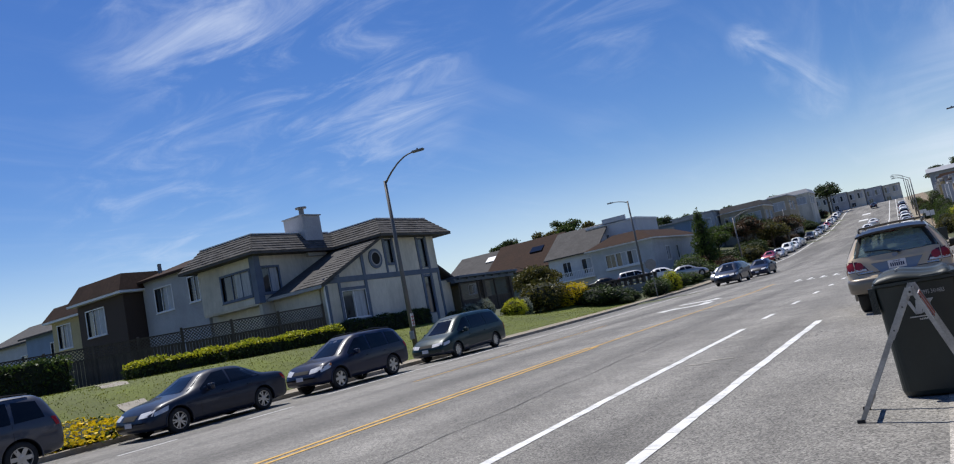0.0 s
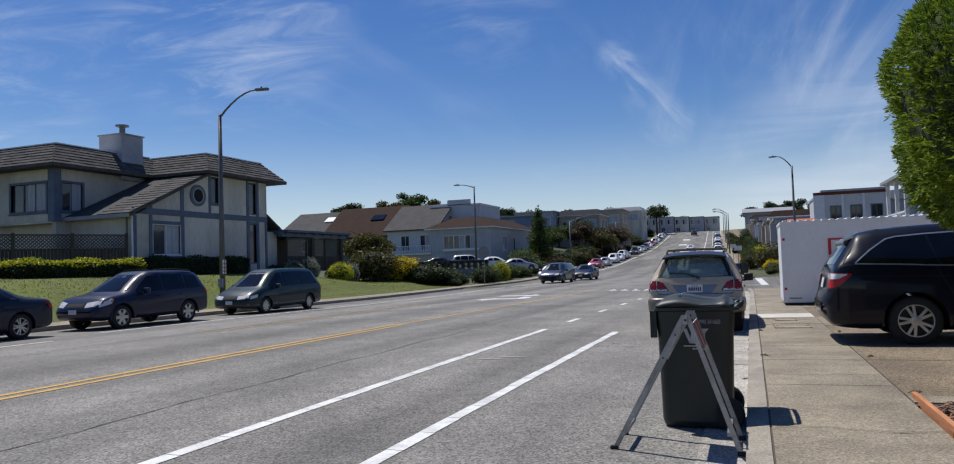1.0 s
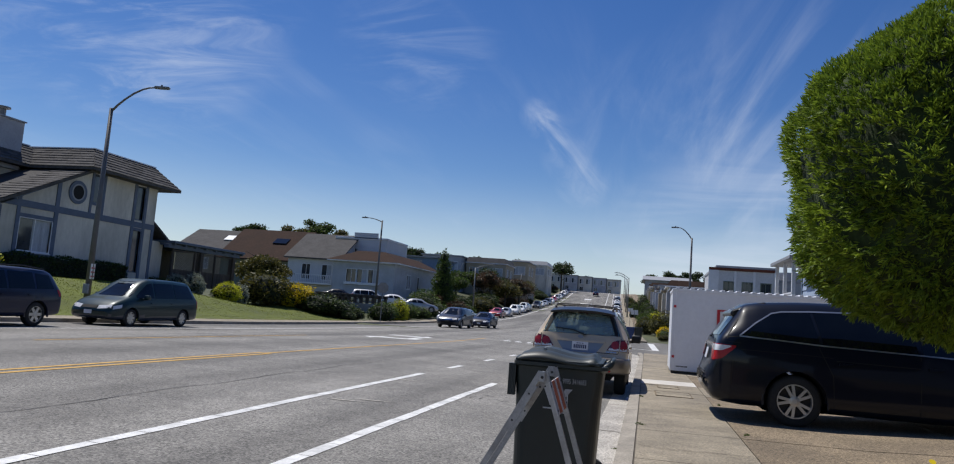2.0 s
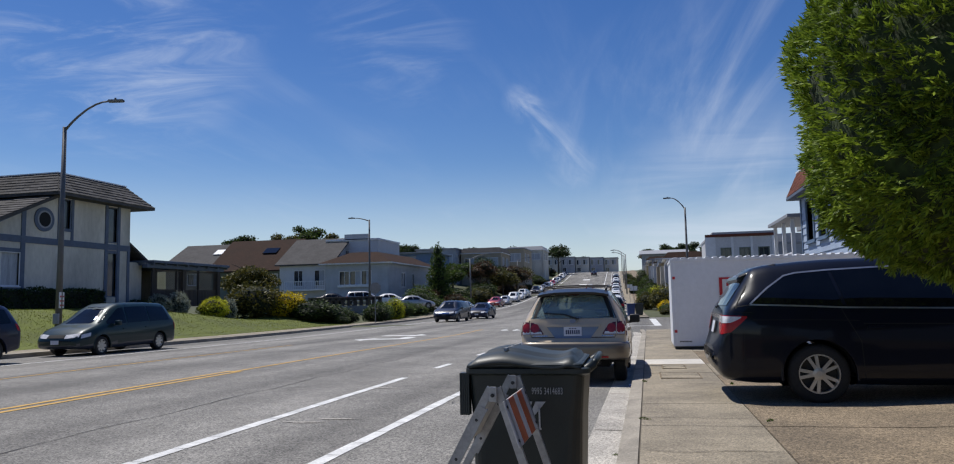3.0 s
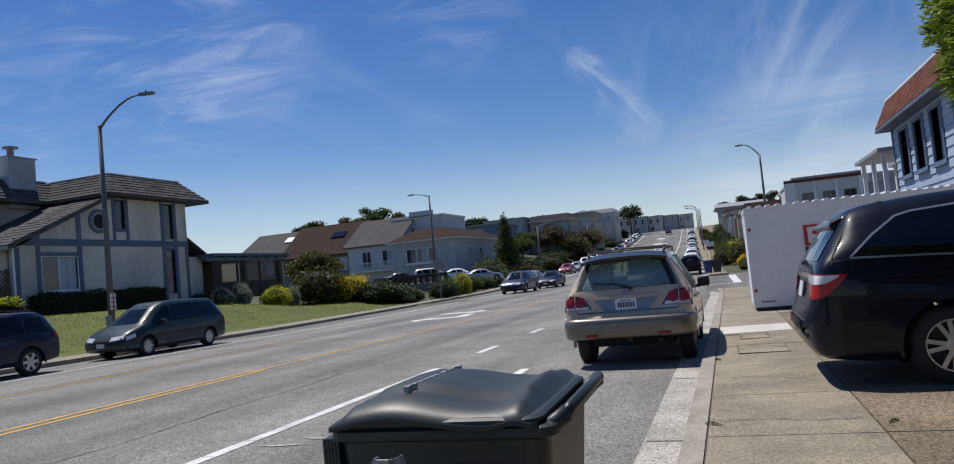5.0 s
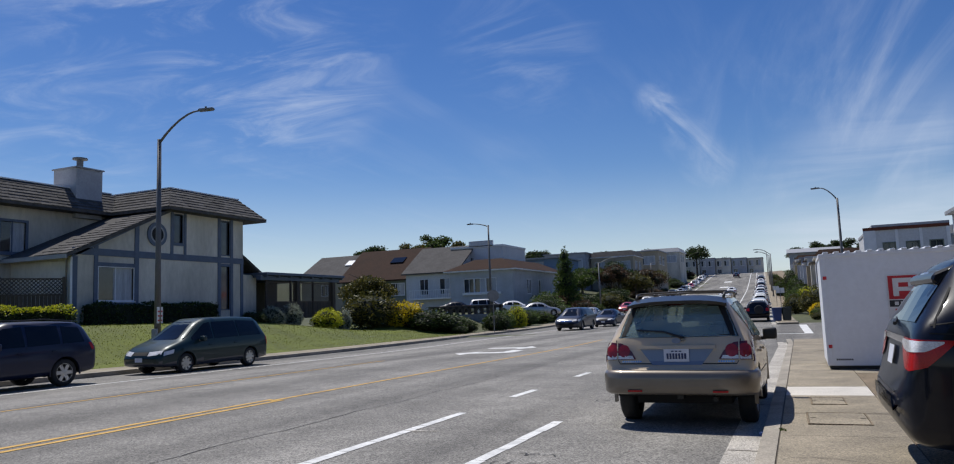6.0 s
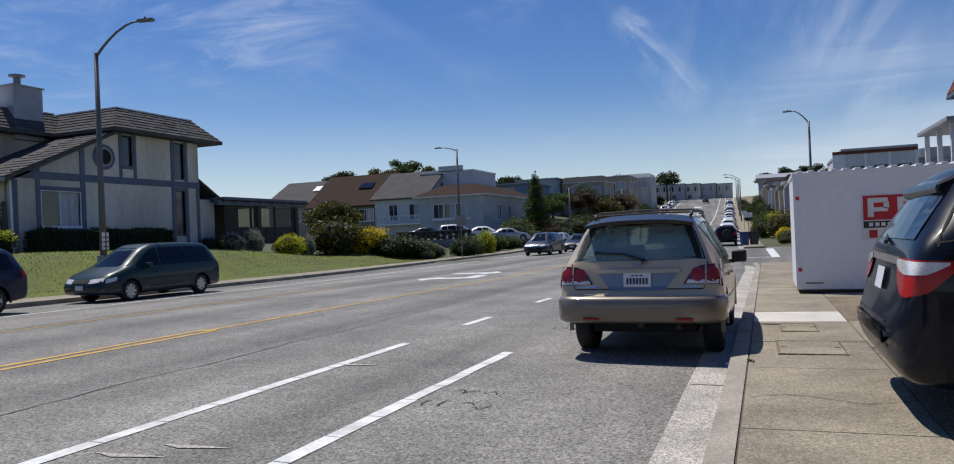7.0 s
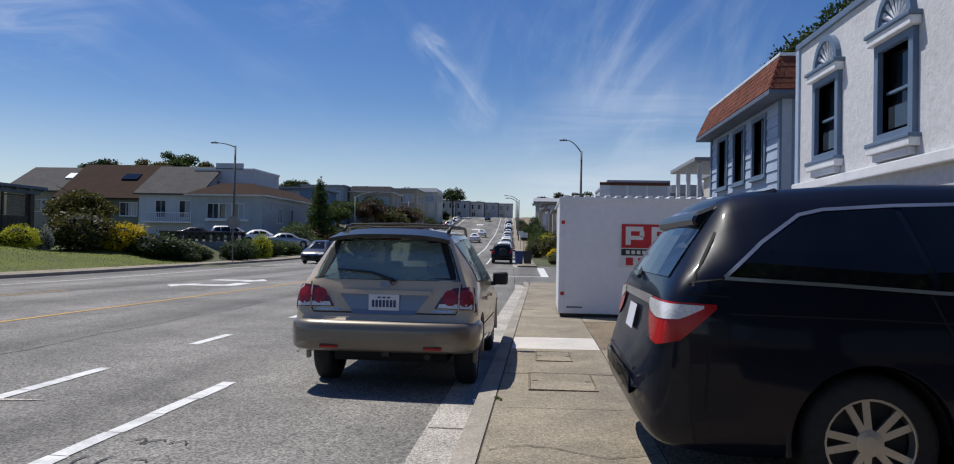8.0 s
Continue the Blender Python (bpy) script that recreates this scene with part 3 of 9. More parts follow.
def worn_line(u, y0, y1, w=0.13):
    """A thick white line of short pressed-on pieces."""
    y = y0
    while y < y1:
        e = min(y + 0.62, y1)
        line("white_line", u + random.uniform(-0.006, 0.006), w + random.uniform(-0.012, 0.008), y, e - 0.012, "white_line", "white bike lane line on asphalt")
        y = e


worn_line(-4.11, -6, 14.5, 0.14)
worn_line(-2.48, -6, 14.05, 0.14)
for a, b in ((16.5, 17.7), (20.5, 21.6), (24.5, 25.6), (28.5, 29.5), (32.5, 33.5)):
    line("dashed_line", -4.1, 0.14, a, b, "white_line", "short white dash on asphalt")
for uu in (-8.0, -8.25):
    line("yellow_line", uu, 0.1, -50, 15.2, "yellow_line", "double yellow centre line")
line("yellow_line", -8.12, 0.09, 15.0, 40, "yellow_line", "single yellow line")
line("yellow_line", -12.4, 0.09, 13.0, 26, "yellow_line", "faded yellow turn lane line")
line("white_line", -16.2, 0.13, 13.5, 66, "white_line", "white edge line by the parked cars")
for a, b in ((-2.0, 0.5), (2.6, 4.6), (6.4, 7.8), (9.8, 11.3)):
    line("dashed_line", -15.2, 0.12, a, b, "white_line", "short white dash by the parked cars")
line("white_line", -4.1, 0.16, 70, 290, "white_line", "white line up the hill", lift=0.02, step=3)
line("white_line", -2.4, 0.14, 66, 290, "white_line", "white line by the parked cars uphill", lift=0.02, step=3)
line("white_line", -16.0, 0.2, 75, 290, "white_line", "white line up the hill", lift=0.02, step=3)


def flat_mark(name, poly, material, label, lift=0.007):
    vs = [(u + bend(y), y, road_z(u, y) + lift) for u, y in poly]
    return tagged(raw(name, vs, [tuple(range(len(vs)))], material), label, "road marking", kind="structure")


# turn arrows in the middle lane, crossing marks
flat_mark("turn_arrow", [(u + 0.4, y - 1.3) for u, y in ((-11.9, 31.0), (-11.2, 29.9), (-11.15, 30.7), (-9.9, 30.6), (-9.55, 31.1), (-9.7, 32.6), (-10.2, 32.6), (-10.1, 31.4), (-11.15, 31.4), (-11.2, 32.1))], "white_line", "white turn arrow on asphalt")
flat_mark("turn_arrow", [(u + 0.5, y - 1.9) for u, y in ((-9.9, 35.0), (-10.5, 36.2), (-10.55, 35.4), (-12.1, 35.7), (-12.1, 34.9), (-10.55, 34.6), (-10.5, 33.8))], "white_line", "white turn arrow on asphalt")
flat_mark("turn_arrow", [(-11.0, 0.2), (-10.3, 0.9), (-10.45, 1.6), (-10.4, 2.8), (-10.75, 2.2), (-10.9, 1.7), (-11.3, 3.3), (-11.45, 3.2), (-11.2, 1.5), (-11.35, 0.9)], "white_line", "white turn arrow on asphalt")
line("white_line", -12.25, 0.12, -8, 4.6, "white_line", "white turn lane line")
for i in range(4):
    u = -6.9 + i * 0.62
    flat_mark("road_word", [(u, 38.3), (u + 0.14, 38.3), (u + 0.14, 40.5), (u, 40.5)], "white_line", "worn white lane word, unreadable")
    flat_mark("road_word", [(u + 0.16, 38.3), (u + 0.42, 38.3), (u + 0.42, 38.7), (u + 0.16, 38.7)], "white_line", "worn white lane word, unreadable")
for y in (215, 190):
    flat_mark("road_word", [(-10.6, y), (-8.6, y), (-8.6, y + 5), (-10.6, y + 5)], "white_line", "worn white lane mark uphill", lift=0.03)
for poly in ([(-2, 44.3), (1.6, 45.0), (1.6, 45.4), (-2, 44.7)], [(1.2, 45.0), (1.6, 45.0), (2.0, 60), (1.5, 60)]):
    flat_mark("stop_line", poly, "white_line", "white limit line of the side street", lift=0.014)

# tar seam, skid marks and patches
rng = random.Random(4)


def crack(points, w, lift=0.005):
    vs, fs = [], []
    for i, (u, y) in enumerate(points):
        k = w * rng.uniform(0.5, 1.3)
        for s in (-1, 1):
            vs.append((u + s * k / 2 + bend(y), y, road_z(u, y) + lift))
        if i:
            fs.append((2 * i - 2, 2 * i - 1, 2 * i + 1, 2 * i))
    return tagged(raw("tar_seam", vs, fs, "tar"), "dark wandering tar seam in the asphalt", "road crack", kind="structure")


crack([(-5.6 - 0.012 * y + 0.04 * math.sin(y * 2.1) + rng.uniform(-0.02, 0.02), y) for y in np.arange(-20, 24, 0.3)], 0.018)
crack([(-12.6 + 0.03 * math.sin(y * 1.7) + rng.uniform(-0.02, 0.02), y) for y in np.arange(-10, 32, 0.4)], 0.02)
def stroke(points, w):
    """A thin hand-drawn line of tar."""
    vs, fs = [], []
    for i, (u, y) in enumerate(points):
        q0, q1 = points[max(i - 1, 0)], points[min(i + 1, len(points) - 1)]
        n = Vector((-(q1[1] - q0[1]), q1[0] - q0[0])).normalized() * w / 2
        for s in (-1, 1):
            vs.append((u + s * n.x, y + s * n.y, road_z(u, y) + 0.008))
        if i:
            fs.append((2 * i - 2, 2 * i - 1, 2 * i + 1, 2 * i))
    return tagged(raw("tar_mark", vs, fs, "tar"), "black tar scrawl on the asphalt", "road marking", kind="structure")


for u, y, n in ((-2.25, 11.3, 4), (-2.2, 11.75, 3), (-2.5, 16.4, 4), (-2.3, 16.9, 2)):
    for k in range(n):
        a = rng.uniform(0, 6.28)
        stroke([(u + k * 0.16 + 0.07 * math.cos(a + t * 1.1), y + rng.uniform(-0.03, 0.03) + 0.1 * math.sin(a + t * 1.3)) for t in np.arange(0, 2.2, 0.35)], 0.016)
for u, y in ((-3.6, 9.3), (-3.3, 9.6), (-3.9, 12.8)):
    flat_mark("paint_scuff", [(u - 0.3, y), (u - 0.1, y - 0.05), (u + 0.3, y + 0.06), (u + 0.05, y + 0.05)], "gutter_concrete", "pale scuffed paint on the asphalt")

# ---- leaves ----


def leaf_mesh(name, blobs, count, size, material, seed, aspect=0.45, out=0.7, core=0.86, rag=0.12, flat_top=None, tri=False):
    """Many small leaves over a few rounded masses, with a near-black core that paints the inner shade. blobs: (x, y, z,
    rx, ry, rz).
    """
    r = np.random.RandomState(seed)
    area = np.array([(b[3] * b[4] + b[4] * b[5] + b[3] * b[5]) for b in blobs])
    which = r.choice(len(blobs), count, p=area / area.sum())
    B = np.array(blobs)[which]
    d = r.normal(size=(count, 3))
    d /= np.linalg.norm(d, axis=1)[:, None]
    wob = 1 + rag * (np.sin(d[:, 0] * 5 + seed) * np.cos(d[:, 1] * 4 + d[:, 2] * 6)) + r.normal(size=count) * rag * 0.5
    depth = 1 - np.abs(r.normal(size=count)) * 0.10
    P = B[:, :3] + d * B[:, 3:] * (wob * depth)[:, None]
    if flat_top is not None:
        P[:, 2] = np.minimum(P[:, 2], flat_top + r.normal(size=count) * size * 0.4)
    axis = d * out + r.normal(size=(count, 3)) * (1.0 - out * 0.6)
    axis /= np.linalg.norm(axis, axis=1)[:, None]
    side = np.cross(axis, r.normal(size=(count, 3)))
    side /= np.linalg.norm(side, axis=1)[:, None] + 1e-9
    L = size * (0.6 + 0.8 * r.rand(count))[:, None]
    W = L * aspect
    a = P - axis * L * 0.5
    c = P + axis * L * 0.5
    V = np.empty((count, 4, 3))
    V[:, 0], V[:, 1], V[:, 2], V[:, 3] = a, P + side * W * 0.5, c, P - side * W * 0.5
    vs = V.reshape(-1, 3).tolist()
    fs = np.arange(count * 4).reshape(-1, 4).tolist()
    me = bpy.data.meshes.new(name)
    cv, cf = [], []
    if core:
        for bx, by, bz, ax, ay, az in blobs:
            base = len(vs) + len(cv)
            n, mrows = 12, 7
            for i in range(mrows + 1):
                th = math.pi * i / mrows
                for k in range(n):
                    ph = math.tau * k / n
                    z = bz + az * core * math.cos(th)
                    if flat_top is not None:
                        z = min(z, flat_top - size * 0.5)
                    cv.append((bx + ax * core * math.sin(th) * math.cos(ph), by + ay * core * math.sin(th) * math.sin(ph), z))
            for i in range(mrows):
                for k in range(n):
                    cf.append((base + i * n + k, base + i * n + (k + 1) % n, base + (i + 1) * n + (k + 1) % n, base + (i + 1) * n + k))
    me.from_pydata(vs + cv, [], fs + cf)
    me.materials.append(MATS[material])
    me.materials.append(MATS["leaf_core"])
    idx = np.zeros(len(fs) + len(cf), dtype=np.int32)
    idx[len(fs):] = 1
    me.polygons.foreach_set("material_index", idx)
    me.update()
    return me


def mesh_part(name, me, parent, m=None, label=""):
    ob = new(name, me)
    ob.parent = parent
    if m is not None:
        ob.matrix_basis = m
    if label:
        ob["label"] = label
    return ob


def branches(seed, height, spread, r0, lean=0.0, n=5, start=0.45):
    rr = random.Random(seed)
    bm = bmesh.new()
    top = (lean * height, 0, height)
    tube([(0, 0, -0.25), (lean * height * 0.2, rr.uniform(-0.05, 0.05), height * 0.35), (lean * height * 0.55, 0, height * 0.7), top], [r0 * 1.25, r0, r0 * 0.75, r0 * 0.35], 8, bm=bm)
    for i in range(n):
        t = start + (0.9 - start) * i / max(1, n - 1)
        a = i * 2.4 + rr.uniform(-0.4, 0.4)
        b = Vector((lean * height * t, 0, height * t))
        e = b + Vector((math.cos(a) * spread, math.sin(a) * spread, height * rr.uniform(0.18, 0.34)))
        tube([b, (b + e) / 2 + Vector((0, 0, spread * 0.12)), e], [r0 * 0.45, r0 * 0.3, r0 * 0.12], 6, bm=bm)
    return bm


BUSH = {}


def bush_mesh(key, blobs, count, size, material, seed, **kw):
    if key not in BUSH:
        BUSH[key] = leaf_mesh("leaves", blobs, count, size, material, seed, **kw)
    return BUSH[key]


def bush(name, x, y, sx, sy, sz, key, label, rot=0.0, group="", z=None, category="bush"):
    """A shrub: short stems in the ground and a leafy mass, from one of the shapes in BUSH."""
    zz = land_z(x, y) if z is None else z
    ob = thing(name, pose(x, y, zz - 0.04, rz=rot), label, category, group)
    st = tube([(0, 0, -0.1), (0.02, 0.0, 0.3), (0.05, 0.03, 0.6)], [0.04, 0.035, 0.015], 6)
    s = part("stem", st, "bark", ob)
    s.matrix_basis = Matrix.Diagonal((sx, sy, sz, 1))
    mesh_part("foliage", BUSH[key], ob, Matrix.Diagonal((sx, sy, sz, 1)))
    return ob


ROUND = [(0, 0, 0.5, 0.5, 0.5, 0.5), (0.25, 0.1, 0.4, 0.35, 0.35, 0.38), (-0.28, -0.05, 0.38, 0.32, 0.36, 0.36), (0.05, -0.25, 0.36, 0.34, 0.3, 0.34)]
for nm, matl in (("dark", "dark_green"), ("mid", "mid_green"), ("lime", "lime_green"), ("gold", "gold_leaf"), ("olive", "olive_leaf"), ("silver", "silver_leaf"), ("red", "red_leaf")):
    bush_mesh(nm, ROUND, 4200 if nm in ("gold", "lime", "silver") else 3000, 0.075, matl, 11 + len(BUSH), rag=0.16, core=0.74)


def tree(name, x, y, height, crown, key_mat, label, seed, trunk_r=0.16, blobs=None, leaves=5000, leaf=0.3, z=None, lean=0.0, category="tree"):
    zz = land_z(x, y) if z is None else z
    ob = thing(name, pose(x, y, zz - 0.1), label, category)
    part("trunk", branches(seed, height * 0.8, crown * 0.6, trunk_r, lean), "bark", ob)
    rr = random.Random(seed)
    if blobs is None:
        blobs = []
        for i in range(9):
            a = i * 2.4 + rr.uniform(-0.4, 0.4)
            q = crown * rr.uniform(0.2, 0.75) if i else 0
            s = crown * rr.uniform(0.32, 0.5)
            blobs.append((math.cos(a) * q + lean * height, math.sin(a) * q, height * rr.uniform(0.62, 0.92), s, s, s * 0.62))
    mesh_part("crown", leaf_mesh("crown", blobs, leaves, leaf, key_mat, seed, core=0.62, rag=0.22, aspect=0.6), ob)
    return ob


# ---- walls, windows and houses ----


def wall_bm(W, H, thick, holes, bm=None, top=None):
    """A wall in the plane y = 0 from x = 0 to W, its outside towards -y, with openings (x0, z0, x1, z1) through it.
    top: outline height as a function of x, for gables."""
    bm = bm or bmesh.new()
    xs = sorted({0.0, W, *[h[0] for h in holes], *[h[2] for h in holes]})
    zs = sorted({0.0, H, *[h[1] for h in holes], *[h[3] for h in holes]})

    def quad(*ps):
        bm.faces.new([bm.verts.new(p) for p in ps])
    for i in range(len(xs) - 1):
        for j in range(len(zs) - 1):
            x0, x1, z0, z1 = xs[i], xs[i + 1], zs[j], zs[j + 1]
            if any(h[0] <= x0 + 1e-6 and x1 <= h[2] + 1e-6 and h[1] <= z0 + 1e-6 and z1 <= h[3] + 1e-6 for h in holes):
                continue
            quad((x0, 0, z0), (x1, 0, z0), (x1, 0, z1), (x0, 0, z1))
            quad((x1, thick, z0), (x0, thick, z0), (x0, thick, z1), (x1, thick, z1))
    for x0, z0, x1, z1 in holes:
        quad((x0, 0, z0), (x0, thick, z0), (x1, thick, z0), (x1, 0, z0))
        quad((x0, 0, z1), (x1, 0, z1), (x1, thick, z1), (x0, thick, z1))
        quad((x0, 0, z0), (x0, 0, z1), (x0, thick, z1), (x0, thick, z0))
        quad((x1, 0, z0), (x1, thick, z0), (x1, thick, z1), (x1, 0, z1))
    quad((0, 0, 0), (0, 0, H), (0, thick, H), (0, thick, 0))
    quad((W, 0, 0), (W, thick, 0), (W, thick, H), (W, 0, H))
    quad((0, 0, H), (W, 0, H), (W, thick, H), (0, thick, H))
    quad((0, 0, 0), (0, thick, 0), (W, thick, 0), (W, 0, 0))
    bmesh.ops.remove_doubles(bm, verts=bm.verts[:], dist=1e-5)
    bmesh.ops.recalc_face_normals(bm, faces=bm.faces[:])
    return bm


def window(parent, m, x0, z0, x1, z1, frame_mat="trim_white", fw=0.07, proud=0.04, depth=0.14, bars=1, curtain=False, pane="window_glass", sill=True, horizontal=False):
    """A framed window set in an opening of a wall laid out as in wall_bm. m: the wall's pose."""
    bm = bmesh.new()
    loops = []
    for y in (-proud, depth):
        for k in (fw, 0.0):
            loops.append([bm.verts.new(q) for q in ((x0 - k, y, z0 - k), (x1 + k, y, z0 - k), (x1 + k, y, z1 + k), (x0 - k, y, z1 + k))])
    for a, b in ((0, 1), (1, 3), (3, 2), (2, 0)):
        for k in range(4):
            bm.faces.new((loops[a][k], loops[a][(k + 1) % 4], loops[b][(k + 1) % 4], loops[b][k]))
    bmesh.ops.recalc_face_normals(bm, faces=bm.faces[:])
    w = part("window", bm, frame_mat, parent)
    w.matrix_basis = m
    for i in range(bars):
        if horizontal:
            zc = z0 + (z1 - z0) * (i + 1) / (bars + 1)
            part("glazing_bar", box(x0, depth * 0.3, zc - 0.025, x1, depth * 0.95, zc + 0.025), frame_mat, w)
        else:
            xc = x0 + (x1 - x0) * (i + 1) / (bars + 1)
            part("glazing_bar", box(xc - 0.025, depth * 0.3, z0, xc + 0.025, depth * 0.95, z1), frame_mat, w)
    p = part("pane", box(x0, depth * 0.62, z0, x1, depth * 0.72, z1), pane, w)
    if curtain:
        part("curtain", box(x0 + (x1 - x0) * 0.45, depth * 0.55, z0, x1, depth * 0.61, z1), "curtain", w)
    if sill:
        part("sill", box(x0 - fw - 0.03, -proud - 0.05, z0 - fw - 0.05, x1 + fw + 0.03, 0.0, z0 - fw, 0.008), frame_mat, w)
    return w


def face_pose(x, y, z, facing):
    """The pose of a wall whose outside looks to +x, -x, +y or -y; its local x runs to the right as seen from outside."""
    return pose(x, y, z, 0, 0, {"-y": 0, "+x": 90, "+y": 180, "-x": -90}[facing])


def roof_slab(corners, thick, material, parent, name="roof", label=""):
    """A sloping slab over the outline of its upper face."""
    bm = bmesh.new()
    hi = [bm.verts.new(c) for c in corners]
    lo = [bm.verts.new((c[0], c[1], c[2] - thick)) for c in corners]
    bm.faces.new(hi)
    bm.faces.new(lo[::-1])
    n = len(hi)
    for i in range(n):
        j = (i + 1) % n
        bm.faces.new((hi[i], lo[i], lo[j], hi[j]))
    bmesh.ops.recalc_face_normals(bm, faces=bm.faces[:])
    return part(name, bm, material, parent, label)


def shingle_rows(corners, material, parent, rows, name="shingles", lift=0.02, cols=None, seed=1):
    """Courses of shingles over a four-cornered slope: lower left, lower right, upper right, upper left."""
    a, b, c, d = (Vector(p) for p in corners)
    nrm = (b - a).cross(d - a).normalized()
    rr = random.Random(seed)
    bm = bmesh.new()
    for i in range(rows):
        t0, t1 = i / rows, (i + 1) / rows
        l0, r0, l1, r1 = a.lerp(d, t0), b.lerp(c, t0), a.lerp(d, t1), b.lerp(c, t1)
        k = cols or max(1, int((r0 - l0).length / 0.45))
        s = 0.0
        cuts = [0.0]
        while s < 1:
            s += rr.uniform(0.6, 1.4) / k
            cuts.append(min(s, 1.0))
        for s0, s1 in zip(cuts, cuts[1:]):
            h = lift * rr.uniform(0.7, 1.3)
            p = [l0.lerp(r0, s0) + nrm * h, l0.lerp(r0, s1 - 0.01 / max(0.1, (r0 - l0).length)) + nrm * h, l1.lerp(r1, s1) + nrm * 0.004, l1.lerp(r1, s0) + nrm * 0.004]
            v = [bm.verts.new(q) for q in p]
            bm.faces.new(v)
            w = [bm.verts.new(q - nrm * h) for q in p[:2]]
            bm.faces.new((v[1], v[0], w[0], w[1]))
    return part(name, bm, material, parent)


# ---- cars ----
from mathutils.bvhtree import BVHTree


def spline(vals, xs, q):
    """Smooth interpolation of a station table."""
    vals, xs = np.array(vals, float), np.array(xs, float)
    m = np.zeros_like(vals)
    d = np.diff(vals, axis=0) / np.diff(xs)[:, None]
    for i in range(1, len(xs) - 1):
        same = (d[i - 1] * d[i]) > 0
        m[i] = np.where(same, 2 * d[i - 1] * d[i] / (d[i - 1] + d[i] + 1e-12), 0)
    m[0], m[-1] = d[0], d[-1]
    i = np.clip(np.searchsorted(xs, q) - 1, 0, len(xs) - 2)
    h = (xs[i + 1] - xs[i])
    t = (q - xs[i]) / h
    t, h = t[:, None], h[:, None]
    return (2 * t**3 - 3 * t**2 + 1) * vals[i] + (t**3 - 2 * t**2 + t) * h * m[i] + (-2 * t**3 + 3 * t**2) * vals[i + 1] + (t**3 - t**2) * h * m[i + 1]


def car_body(stations, ns, res, holes=(), two_tone=None):
    """Body shell lofted over stations (x, bottom, belt, top, half widths at sill, belt and roof). holes: tests on a face centre that open it."""
    xs = [s[0] for s in stations]
    L = xs[-1]
    u = np.linspace(0, 1, ns)
    q = L * (0.5 - 0.5 * np.cos(u * math.pi)) * 0.35 + u * L * 0.65
    T = spline([s[1:] for s in stations], xs, q)
    half = []
    for zb, zl, zt, ws, wb, wr in T:
        pts = np.array([(0, zb), (ws * 0.7, zb), (ws * 0.97, zb + 0.05), (ws, zb + 0.16), (max(ws, wb) * 1.005, zb + (zl - zb) * 0.62), (wb, zl), (wb * 0.985, zl + (zt - zl) * 0.1), (wr + (wb - wr) * 0.42, zl + (zt - zl) * 0.55), (wr, zt - (zt - zl) * 0.13 - 0.012), (wr * 0.86, zt - 0.012), (wr * 0.5, zt + 0.004), (0, zt + 0.012)])
        seg = np.r_[0, np.cumsum(np.linalg.norm(np.diff(pts, axis=0), axis=1) + 1e-4)]
        half.append(spline(pts, seg, np.linspace(0, seg[-1], res)))
    vs, fs = [], []
    ring = 2 * res - 2
    for x, h in zip(q, half):
        vs += [(x, a, b) for a, b in h] + [(x, -a, b) for a, b in h[-2:0:-1]]
    for i in range(ns - 1):
        for k in range(ring):
            f = (i * ring + k, i * ring + (k + 1) % ring, (i + 1) * ring + (k + 1) % ring, (i + 1) * ring + k)
            c = np.mean([vs[j] for j in f], axis=0)
            fs.append((f, c))
    caps = [(tuple(range(ring))[::-1], np.array((-9, 0, 0))), (tuple((ns - 1) * ring + k for k in range(ring)), np.array((99, 0, 0)))]
    solid = [f for f, c in fs + caps]
    kept = [f for f, c in fs + caps if not any(h(*c) for h in holes)]
    tree_ = BVHTree.FromPolygons([Vector(v) for v in vs], solid)
    return vs, kept, tree_


AXES = {"rear": Vector((1, 0, 0)), "front": Vector((-1, 0, 0)), "left": Vector((0, -1, 0)), "right": Vector((0, 1, 0)), "top": Vector((0, 0, -1))}


